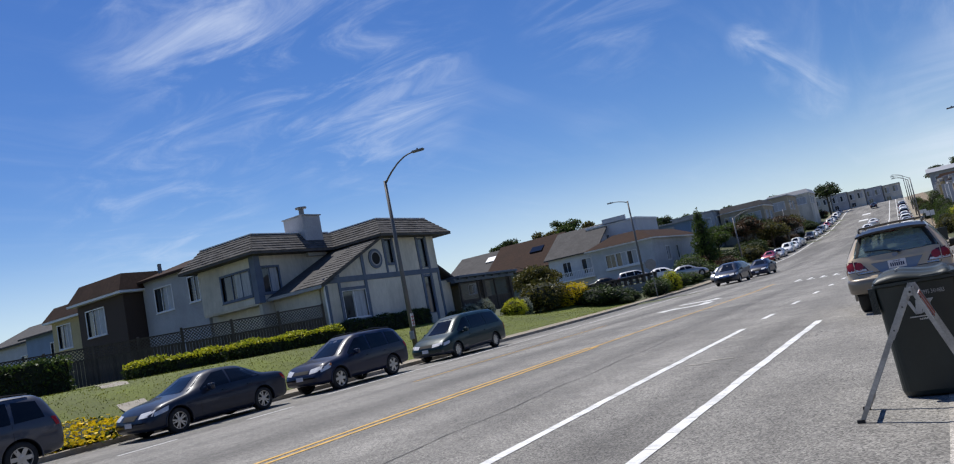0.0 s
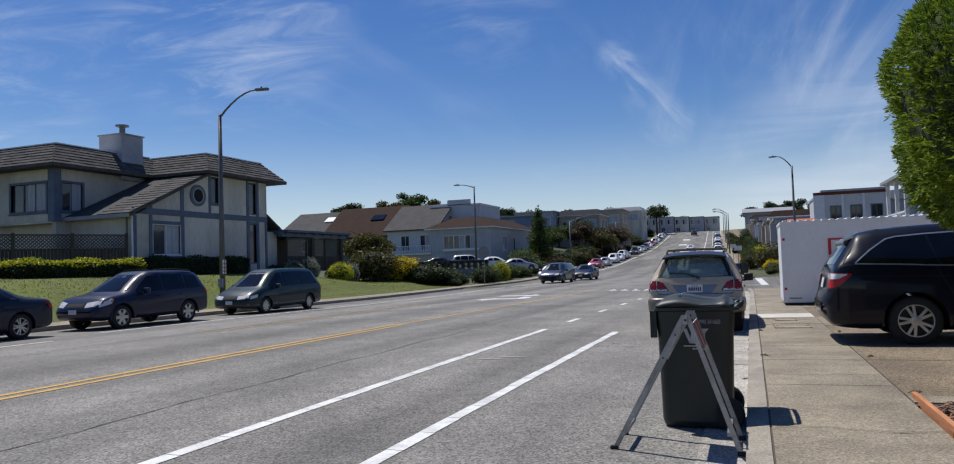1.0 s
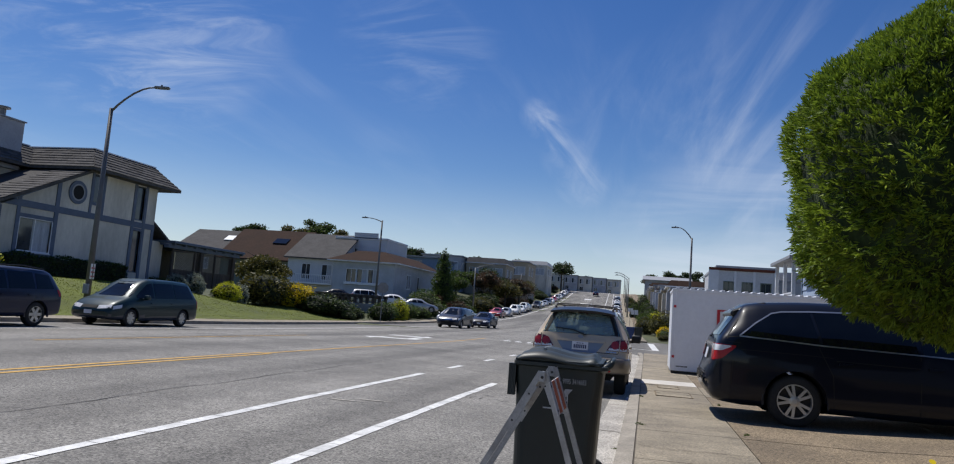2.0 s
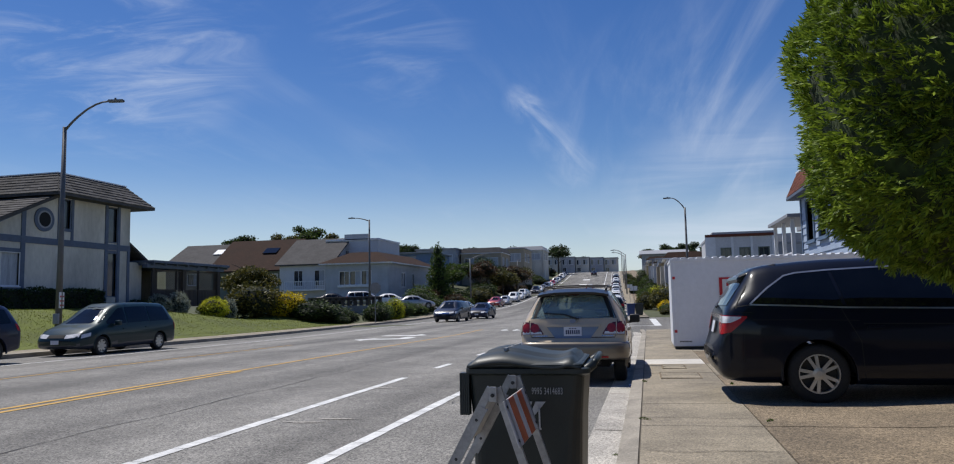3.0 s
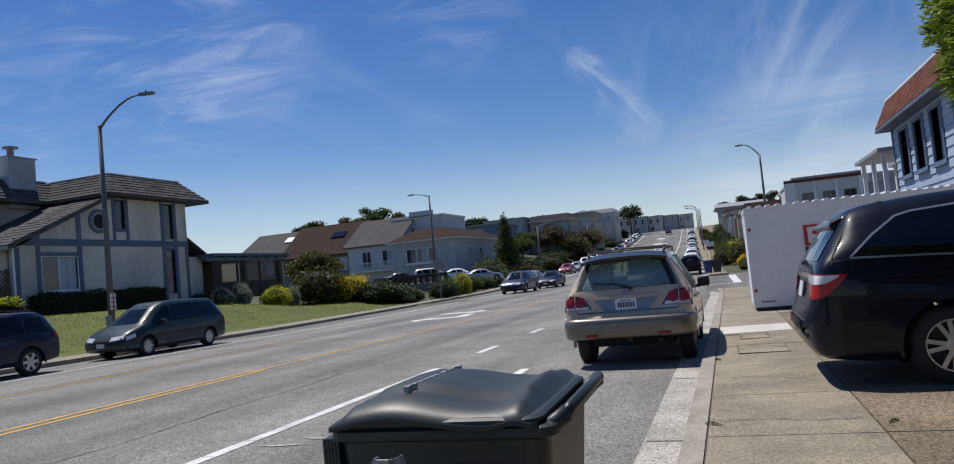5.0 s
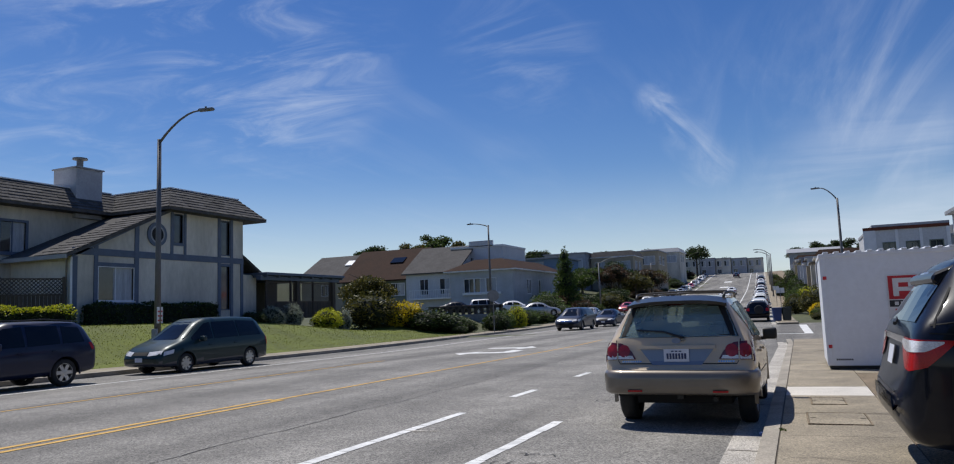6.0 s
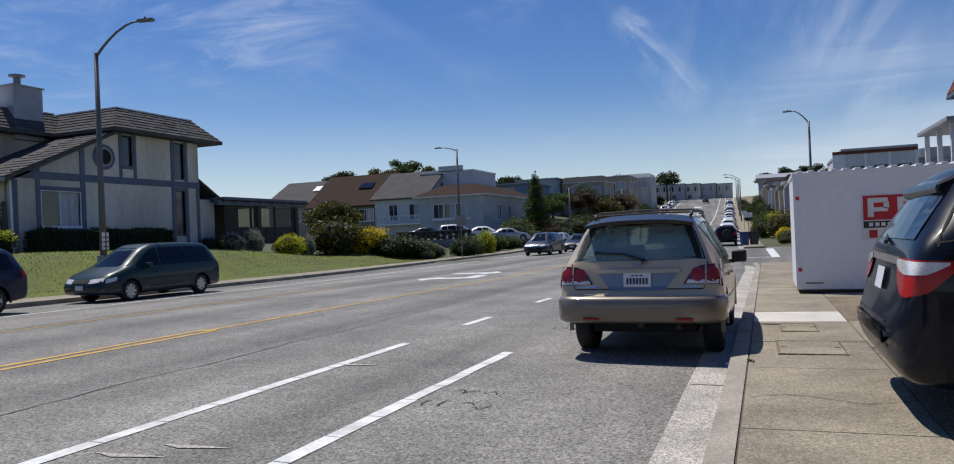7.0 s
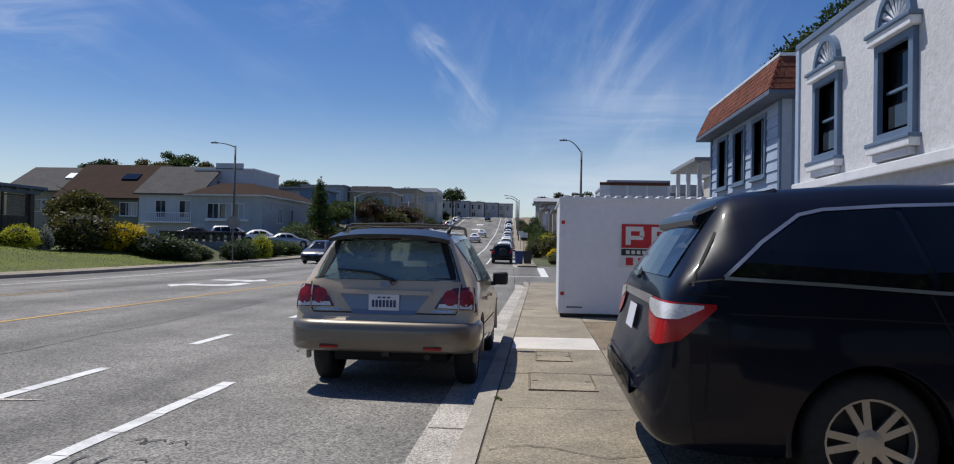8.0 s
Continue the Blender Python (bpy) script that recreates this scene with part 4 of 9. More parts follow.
def decal(name, tree_, side, poly, material, parent, lift=0.006, cuts=3, label="", thick=0.0):
    """A panel laid on the shell: outline in (y, z) for rear and front, (x, z) for the sides, (x, y) for the top."""
    bm = bmesh.new()
    d = AXES[side]
    put = {"rear": lambda a, b: (-3, a, b), "front": lambda a, b: (9, a, b), "left": lambda a, b: (a, 3, b), "right": lambda a, b: (a, -3, b), "top": lambda a, b: (a, b, 4)}[side]
    f = bm.faces.new([bm.verts.new(put(a, b)) for a, b in poly])
    bmesh.ops.triangulate(bm, faces=[f])
    if cuts:
        bmesh.ops.subdivide_edges(bm, edges=bm.edges[:], cuts=cuts, use_grid_fill=True)
        bmesh.ops.triangulate(bm, faces=bm.faces[:])
    miss = []
    for v in bm.verts:
        hit, nrm, _, _ = tree_.ray_cast(v.co, d)
        if hit is None:
            miss.append(v)
        else:
            v.co = hit - d * lift
    if miss:
        bmesh.ops.delete(bm, geom=miss, context="VERTS")
    if thick and bm.faces:
        r = bmesh.ops.extrude_face_region(bm, geom=bm.faces[:])
        bmesh.ops.translate(bm, verts=[g for g in r["geom"] if isinstance(g, bmesh.types.BMVert)], vec=-d * thick)
    bmesh.ops.recalc_face_normals(bm, faces=bm.faces[:])
    if bm.faces and not thick and sum((f.normal.dot(d) for f in bm.faces)) > 0:
        bmesh.ops.reverse_faces(bm, faces=bm.faces[:])
    return part(name, bm, material, parent, label)


def corner_patch(name, tree_, s, rows, material, parent, lift, centre=(0.55, 0.45), label=""):
    """A panel wrapped round a rear corner of the shell. rows: (turn in degrees from straight behind, lower z, upper z); s: side."""
    bm = bmesh.new()
    grid = []
    for k in range(21):
        a = rows[0][0] + (rows[-1][0] - rows[0][0]) * k / 20
        lo, hi = (float(np.interp(a, [q[0] for q in rows], [q[i] for q in rows])) for i in (1, 2))
        d = Vector((math.cos(radians(a)), -s * math.sin(radians(a)), 0))
        col = []
        for i in range(7):
            o = Vector((centre[0], s * centre[1], lo + (hi - lo) * i / 6)) - d * 3
            hit = tree_.ray_cast(o, d)[0]
            col.append(bm.verts.new((hit if hit else o + d * 2.5) - d * lift))
        grid.append(col)
    for a, b in zip(grid, grid[1:]):
        for i in range(6):
            bm.faces.new((a[i], b[i], b[i + 1], a[i + 1]))
    bmesh.ops.recalc_face_normals(bm, faces=bm.faces[:])
    return part(name, bm, material, parent, label, smooth=True)


def ribbon(pts, w):
    """The outline of a thin band along a path in two dimensions."""
    a, b = [], []
    for i, p in enumerate(pts):
        q0, q1 = pts[max(i - 1, 0)], pts[min(i + 1, len(pts) - 1)]
        dx, dy = q1[0] - q0[0], q1[1] - q0[1]
        n = math.hypot(dx, dy) or 1
        ox, oy = -dy / n * w / 2, dx / n * w / 2
        a.append((p[0] + ox, p[1] + oy))
        b.append((p[0] - ox, p[1] - oy))
    return a + b[::-1]


WHEELS = {}


def wheel(parent, x, y, r, width, spokes, side, style="alloy"):
    """Tyre, rim with spokes and hub. side: +1 when its outer face looks to +y."""
    key = (round(r, 3), width, spokes, style)
    if key not in WHEELS:
        w = width / 2
        ty = lathe([(r * 0.66, -w), (r * 0.86, -w), (r * 0.97, -w * 0.8), (r, -w * 0.5), (r, w * 0.5), (r * 0.97, w * 0.8), (r * 0.86, w), (r * 0.66, w)], 28, "y")
        me_t = bpy.data.meshes.new("tyre")
        ty.to_mesh(me_t); ty.free()
        me_t.materials.append(MATS["rubber"]); me_t.shade_smooth()
        rim = bmesh.new()
        lathe([(r * 0.67, w * 0.2), (r * 0.67, w * 0.93), (r * 0.62, w * 0.93), (r * 0.6, w * 0.45)], 28, "y", bm=rim)
        for i in range(spokes):
            a = i * math.tau / spokes
            for s in ((-0.21, 0.21) if style == "twin" else (0.0,)):
                ww = 0.036 * r / 0.33 if style == "twin" else 0.085 * r / 0.33
                vs = add_box(rim, r * 0.1, w * 0.62, -ww / 2, r * 0.64, w * 0.82, ww / 2)
                bmesh.ops.rotate(rim, verts=vs, cent=(0, 0, 0), matrix=Matrix.Rotation(-a - s, 3, "Y"))
        lathe([(r * 0.2, w * 0.5), (r * 0.2, w * 0.84), (r * 0.1, w * 0.88), (0.001, w * 0.88)], 14, "y", bm=rim)
        me_r = bpy.data.meshes.new("rim")
        rim.to_mesh(me_r); rim.free()
        me_r.materials.append(MATS["alloy"])
        bk = lathe([(r * 0.64, w * 0.1), (0.001, w * 0.12)], 20, "y")
        me_b = bpy.data.meshes.new("brake")
        bk.to_mesh(me_b); bk.free()
        me_b.materials.append(MATS["alloy_dark"])
        WHEELS[key] = (me_t, me_r, me_b)
    me_t, me_r, me_b = WHEELS[key]
    t = mesh_part("wheel", me_t, parent, pose(x, y, r, 0, 0, 0 if side > 0 else 180))
    mesh_part("rim", me_r, t)
    mesh_part("brake", me_b, t)
    return t


def car(name, m, spec, body, label, detail=1, group="", lower=None, glassy="dark_glass", front_lamps=True, lamp="lamp_red"):
    """A car from its spec; front towards local +x, centre line y = 0, on the ground at z = 0, rear bumper at x = 0."""
    ob = thing(name, m, label, "car", group)
    S = spec["stations"]
    L = S[-1][0]
    r, wb, wf = spec["wheel"], spec["axle"][0], spec["axle"][1]
    hw = spec["track"]
    arch = r * 1.17

    def arch_hole(x, y, z):
        return abs(y) > hw - 0.3 and min(math.hypot(x - wb, z - r), math.hypot(x - wf, z - r)) < arch
    holes = [arch_hole]
    side_windows = spec["windows"]
    if glassy == "green_glass":
        holes.append(lambda x, y, z: inside(spec["rear_glass"], y, z, 0.97) and x < 1.0)
        holes.append(lambda x, y, z: inside(spec["front_glass"], y, z, 0.92) and x > L * 0.55)
        for wp in side_windows:
            holes.append(lambda x, y, z, wp=wp: abs(y) > 0.45 and inside(wp, x, z, 0.9))
    vs, fs, tr = car_body(S, 44 + 40 * detail, 14 + 10 * detail, holes)
    # draw the cut edge of each wheel arch on to a true circle
    uses = {}
    for f in fs:
        for i in range(len(f)):
            k = tuple(sorted((f[i], f[(i + 1) % len(f)])))
            uses[k] = uses.get(k, 0) + 1
    for v in {v for k, n in uses.items() if n == 1 for v in k}:
        x, y, z = vs[v]
        for xc in (wb, wf):
            q = math.hypot(x - xc, z - r)
            if abs(y) > hw - 0.36 and arch * 0.7 < q < arch * 1.35:
                vs[v] = (xc + (x - xc) * arch / q, y, r + (z - r) * arch / q)
    b = raw("body", vs, fs, [body] + ([lower[0]] if lower else []), ob, smooth=True)
    if lower:
        for p in b.data.polygons:
            if p.center.z < lower[1]:
                p.material_index = 1
    # wheel housings and wheels
    for xc in (wb, wf):
        for s in (1, -1):
            lining = lathe([(arch * 0.97, -0.36), (arch * 0.97, -0.03)], 28, "y")
            bmesh.ops.delete(lining, geom=[v for v in lining.verts if v.co.z < -r * 0.1], context="VERTS")
            lining.transform(pose(xc, hw * s, r, 0, 0, 0 if s > 0 else 180))
            part("wheel_housing", lining, "seam", ob, smooth=True)
            lip = lathe([(arch * 0.985, -0.03), (arch * 0.985, 0.012), (arch * 1.05, 0.016), (arch * 1.06, -0.02)], 36, "y")
            bmesh.ops.delete(lip, geom=[v for v in lip.verts if v.co.z < -r * 0.35], context="VERTS")
            lip.transform(pose(xc, hw * s, r, 0, 0, 0 if s > 0 else 180))
            part("wheel_arch", lip, lower[0] if lower and lower[0] == "paint_taupe" else body, ob, smooth=True)
            wheel(ob, xc, (hw - 0.13) * s, r, 0.22, spec.get("spokes", 6), s, spec.get("rim", "twin"))
    # undertray, so that no light shows under the shell
    part("undertray", box(0.45, -hw + 0.3, 0.28, L - 0.4, hw - 0.3, 0.44), "seam", ob)
    for s, sd in ((1, "left"), (-1, "right")):
        for wp in side_windows:
            if spec.get("window_trim"):
                decal("window_trim", tr, sd, widen(wp, 0.02), spec["window_trim"], ob, 0.004, 2)
            elif glassy == "green_glass":
                ring(tr, sd, wp, ob)
            decal("side_window", tr, sd, wp, glassy, ob, 0.009, 2 + detail)
        for seam in spec["seams"]:
            decal("door_seam", tr, sd, ribbon(seam, 0.012), "seam", ob, 0.004, 1)
        for hx, hz in spec["handles"]:
            decal("door_handle", tr, sd, [(hx - 0.09, hz - 0.018), (hx + 0.09, hz - 0.012), (hx + 0.09, hz + 0.014), (hx - 0.09, hz + 0.014)], spec.get("handle_mat", body), ob, 0.004, 1, thick=0.03)
        mx, mz = spec["mirror"]
        arm = box(mx - 0.03, s * (hw - 0.1), mz - 0.1, mx + 0.05, s * (hw + 0.06), mz - 0.05, 0.01)
        mir = box(mx - 0.06, s * (hw + 0.02) - (0.0 if s > 0 else 0.2), mz - 0.09, mx + 0.07, s * (hw + 0.02) + (0.2 if s > 0 else 0.0), mz + 0.08, 0.035)
        part("mirror", mir, body, ob, smooth=True)
        part("mirror_arm", arm, "black_trim", ob)
        if "tail" in spec:
            decal("tail_light", tr, "rear", [(a * s, z) for a, z in spec["tail"]], lamp, ob, 0.012, 2)
            decal("tail_light", tr, sd, spec["tail_side"], lamp, ob, 0.012, 2)
        if "head" in spec and front_lamps:
            decal("head_light", tr, "front", [(a * s, z) for a, z in spec["head"]], "lamp_clear", ob, 0.012, 2)
            decal("head_light", tr, sd, spec["head_side"], "lamp_clear", ob, 0.012, 2)
    if glassy == "green_glass":
        ring(tr, "rear", spec["rear_glass"], ob)
        ring(tr, "front", spec["front_glass"], ob)
    decal("rear_window", tr, "rear", spec["rear_glass"], glassy, ob, 0.009, 4)
    decal("windscreen", tr, "front", spec["front_glass"], glassy, ob, 0.009, 4)
    for nm, sd, poly, mt, lf, th in spec.get("extras", ()):
        decal(nm, tr, sd, poly, mt, ob, lf, 2, thick=th)
    return ob, tr


def inside(poly, x, y, k=1.0):
    cx, cy = sum(p[0] for p in poly) / len(poly), sum(p[1] for p in poly) / len(poly)
    x, y = cx + (x - cx) / k, cy + (y - cy) / k
    n, hit = len(poly), False
    for i in range(n):
        (x0, y0), (x1, y1) = poly[i], poly[(i + 1) % n]
        if (y0 > y) != (y1 > y) and x < (x1 - x0) * (y - y0) / (y1 - y0) + x0:
            hit = not hit
    return hit


def grow(poly, k):
    cx, cy = sum(p[0] for p in poly) / len(poly), sum(p[1] for p in poly) / len(poly)
    return [(cx + (a - cx) * k, cy + (b - cy) * k + (0.0)) for a, b in poly]


def widen(poly, d):
    """The outline moved out by d on every side."""
    n = len(poly)
    area = sum(poly[i][0] * poly[(i + 1) % n][1] - poly[(i + 1) % n][0] * poly[i][1] for i in range(n))
    sg = 1 if area > 0 else -1
    res = []
    for i in range(n):
        p, q, r = (Vector(poly[i - 1]), Vector(poly[i]), Vector(poly[(i + 1) % n]))
        a, b = (q - p).normalized(), (r - q).normalized()
        na, nb = Vector((a.y, -a.x)) * sg, Vector((b.y, -b.x)) * sg
        m = (na + nb).normalized()
        m *= d / max(0.35, m.dot(na))
        res.append((q.x + m.x, q.y + m.y))
    return res


def ring(tr, side, poly, parent):
    """The black border of a bonded pane."""
    n = len(poly)
    inner = grow(poly, 0.88)
    outer = grow(poly, 1.02)
    for i in range(n):
        j = (i + 1) % n
        decal("window_seal", tr, side, [outer[i], outer[j], inner[j], inner[i]], "seam", parent, 0.005, 3)

# ---- car specs: stations are (x, bottom, belt, top, half width at sill, at belt, at roof) ----
CROSSOVER = dict(
    stations=[(0.0, 0.56, 0.62, 0.66, 0.66, 0.68, 0.60), (0.035, 0.48, 0.64, 0.72, 0.78, 0.80, 0.76), (0.09, 0.45, 0.72, 0.78, 0.86, 0.875, 0.80), (0.125, 0.44, 0.86, 0.98, 0.885, 0.88, 0.76), (0.17, 0.44, 1.02, 1.12, 0.895, 0.875, 0.72),
              (0.30, 0.43, 1.07, 1.37, 0.90, 0.87, 0.64), (0.42, 0.42, 1.08, 1.57, 0.905, 0.875, 0.615), (0.55, 0.38, 1.08, 1.62, 0.905, 0.88, 0.625), (1.1, 0.31, 1.06, 1.655, 0.905, 0.89, 0.635), (2.0, 0.3, 1.03, 1.67, 0.905, 0.89, 0.63),
              (2.5, 0.25, 1.01, 1.63, 0.905, 0.885, 0.60), (2.85, 0.25, 1.0, 1.46, 0.905, 0.88, 0.60), (3.25, 0.25, 0.99, 1.16, 0.905, 0.875, 0.66), (3.45, 0.25, 0.97, 1.05, 0.905, 0.865, 0.72), (4.1, 0.26, 0.88, 0.94, 0.89, 0.82, 0.68), (4.4, 0.28, 0.74, 0.82, 0.82, 0.76, 0.62), (4.54, 0.34, 0.62, 0.68, 0.70, 0.66, 0.5), (4.58, 0.42, 0.55, 0.6, 0.6, 0.58, 0.4)],
    wheel=0.355, axle=(0.93, 3.55), track=0.885, spokes=5, rim="plain",
    windows=[[(0.62, 1.12), (0.50, 1.50), (1.12, 1.55), (1.12, 1.11)], [(1.2, 1.10), (1.2, 1.555), (1.98, 1.57), (2.02, 1.08)], [(2.1, 1.08), (2.06, 1.57), (2.42, 1.53), (2.92, 1.13), (2.95, 1.07)]],
    seams=[[(1.18, 0.42), (1.2, 1.08)], [(2.06, 0.36), (2.06, 1.06)], [(3.0, 0.4), (3.02, 1.02)], [(1.15, 0.62), (3.0, 0.6)]],
    handles=[(1.36, 0.9), (2.24, 0.89)], mirror=(2.72, 1.08), handle_mat="paint_gold",
    rear_glass=[(-0.73, 1.13), (-0.58, 1.53), (0.58, 1.53), (0.73, 1.13)], front_glass=[(-0.7, 1.1), (-0.55, 1.55), (0.55, 1.55), (0.7, 1.1)],
    head=[(0.4, 0.68), (0.4, 0.82), (0.72, 0.82), (0.74, 0.7)], head_side=[(4.2, 0.68), (4.25, 0.82), (4.05, 0.82), (4.05, 0.7)])
MINIVAN = dict(
    stations=[(0.0, 0.46, 0.53, 0.59, 0.62, 0.66, 0.55), (0.04, 0.38, 0.58, 0.67, 0.80, 0.82, 0.76), (0.10, 0.30, 0.70, 0.82, 0.93, 0.94, 0.86), (0.15, 0.27, 0.96, 1.08, 0.965, 0.955, 0.82), (0.24, 0.25, 1.12, 1.24, 0.985, 0.955, 0.74), (0.40, 0.23, 1.16, 1.47, 0.995, 0.955, 0.68),
              (0.54, 0.22, 1.165, 1.61, 1.0, 0.96, 0.675), (0.75, 0.22, 1.155, 1.65, 1.0, 0.965, 0.685), (1.5, 0.20, 1.12, 1.69, 1.0, 0.965, 0.69), (2.6, 0.19, 1.08, 1.695, 1.0, 0.96, 0.68), (3.1, 0.19, 1.03, 1.66, 1.0, 0.955, 0.66), (3.6, 0.19, 1.02, 1.47, 1.0, 0.95, 0.66), (4.15, 0.2, 1.0, 1.14, 1.0, 0.94, 0.72), (4.3, 0.2, 0.98, 1.07, 0.99, 0.93, 0.76), (4.75, 0.22, 0.86, 0.92, 0.95, 0.87, 0.7), (5.0, 0.25, 0.72, 0.78, 0.86, 0.78, 0.6), (5.12, 0.32, 0.58, 0.64, 0.72, 0.66, 0.5), (5.15, 0.4, 0.52, 0.57, 0.6, 0.58, 0.4)],
    wheel=0.345, axle=(1.16, 4.14), track=0.985, spokes=5, rim="twin",
    windows=[[(0.47, 1.18), (0.66, 1.34), (0.88, 1.485), (1.0, 1.515), (1.36, 1.54), (1.46, 1.12)], [(1.50, 1.125), (1.40, 1.545), (2.56, 1.575), (2.64, 1.085)], [(2.70, 1.08), (2.62, 1.575), (3.3, 1.53), (3.98, 1.12), (3.98, 1.04)]],
    seams=[[(1.44, 1.10), (1.48, 1.0), (1.62, 0.72), (1.64, 0.3)], [(2.66, 0.3), (2.67, 1.05)], [(4.05, 0.45), (4.08, 1.02)], [(1.66, 0.92), (2.66, 0.9)], [(0.28, 1.12), (0.30, 1.18), (0.56, 1.60)], [(0.26, 1.14), (0.47, 1.16)], [(0.34, 0.5), (0.36, 0.84)]],
    handles=[(1.78, 0.88), (2.85, 0.9)], mirror=(3.72, 1.1),
    rear_glass=[(-0.74, 1.16), (-0.60, 1.55), (0.60, 1.55), (0.74, 1.16)], front_glass=[(-0.78, 1.08), (-0.58, 1.60), (0.58, 1.60), (0.78, 1.08)],
    head=[(0.42, 0.68), (0.4, 0.8), (0.86, 0.86), (0.88, 0.74)], head_side=[(4.95, 0.66), (4.92, 0.78), (4.55, 0.88), (4.6, 0.76)],
    extras=(("grille", "front", [(-0.4, 0.66), (-0.4, 0.8), (0.4, 0.8), (0.4, 0.66)], "chrome", 0.012, 0.0), ("lower_grille", "front", [(-0.55, 0.34), (-0.5, 0.48), (0.5, 0.48), (0.55, 0.34)], "seam", 0.012, 0.0), ("front_plate", "front", [(-0.155, 0.5), (-0.155, 0.63), (0.155, 0.63), (0.155, 0.5)], "plate_black", 0.02, 0.0)))
OLDVAN = dict(
    stations=[(0.0, 0.4, 0.55, 0.62, 0.66, 0.68, 0.6), (0.06, 0.3, 0.75, 0.9, 0.85, 0.86, 0.78), (0.14, 0.26, 1.0, 1.2, 0.91, 0.89, 0.72), (0.36, 0.24, 1.04, 1.6, 0.925, 0.89, 0.64), (0.55, 0.23, 1.04, 1.69, 0.93, 0.89, 0.64), (1.5, 0.22, 1.02, 1.73, 0.93, 0.89, 0.65), (2.7, 0.21, 1.0, 1.71, 0.93, 0.89, 0.64), (3.1, 0.21, 1.0, 1.6, 0.93, 0.885, 0.63), (3.75, 0.21, 0.98, 1.2, 0.92, 0.875, 0.66), (4.0, 0.22, 0.96, 1.05, 0.92, 0.86, 0.7), (4.5, 0.24, 0.82, 0.88, 0.88, 0.8, 0.62), (4.78, 0.28, 0.66, 0.72, 0.78, 0.7, 0.5), (4.9, 0.38, 0.55, 0.6, 0.62, 0.58, 0.4)],
    wheel=0.32, axle=(0.97, 3.87), track=0.915, spokes=8, rim="plain",
    windows=[[(0.42, 1.08), (0.56, 1.56), (1.5, 1.6), (1.5, 1.06)], [(1.56, 1.06), (1.56, 1.6), (2.62, 1.58), (2.66, 1.04)], [(2.74, 1.04), (2.7, 1.58), (2.95, 1.53), (3.62, 1.1), (3.62, 1.03)]],
    seams=[[(1.53, 0.3), (1.53, 1.05)], [(2.7, 0.3), (2.7, 1.03)], [(3.7, 0.4), (3.72, 0.98)]],
    handles=[(1.7, 0.86), (2.85, 0.85)], mirror=(3.3, 1.06),
    rear_glass=[(-0.7, 1.08), (-0.55, 1.58), (0.55, 1.58), (0.7, 1.08)], front_glass=[(-0.74, 1.06), (-0.56, 1.6), (0.56, 1.6), (0.74, 1.06)],
    tail=[(0.7, 0.7), (0.66, 1.1), (0.88, 1.1), (0.88, 0.7)], tail_side=[(0.03, 0.72), (0.03, 1.08), (0.2, 1.08), (0.16, 0.72)],
    head=[(0.34, 0.6), (0.32, 0.72), (0.74, 0.76), (0.76, 0.64)], head_side=[(4.72, 0.6), (4.66, 0.72), (4.36, 0.78), (4.4, 0.66)],
    extras=(("grille", "front", [(-0.3, 0.62), (-0.28, 0.72), (0.28, 0.72), (0.3, 0.62)], "seam", 0.012, 0.0), ("front_plate", "front", [(-0.155, 0.42), (-0.155, 0.55), (0.155, 0.55), (0.155, 0.42)], "plate_white", 0.02, 0.0)))
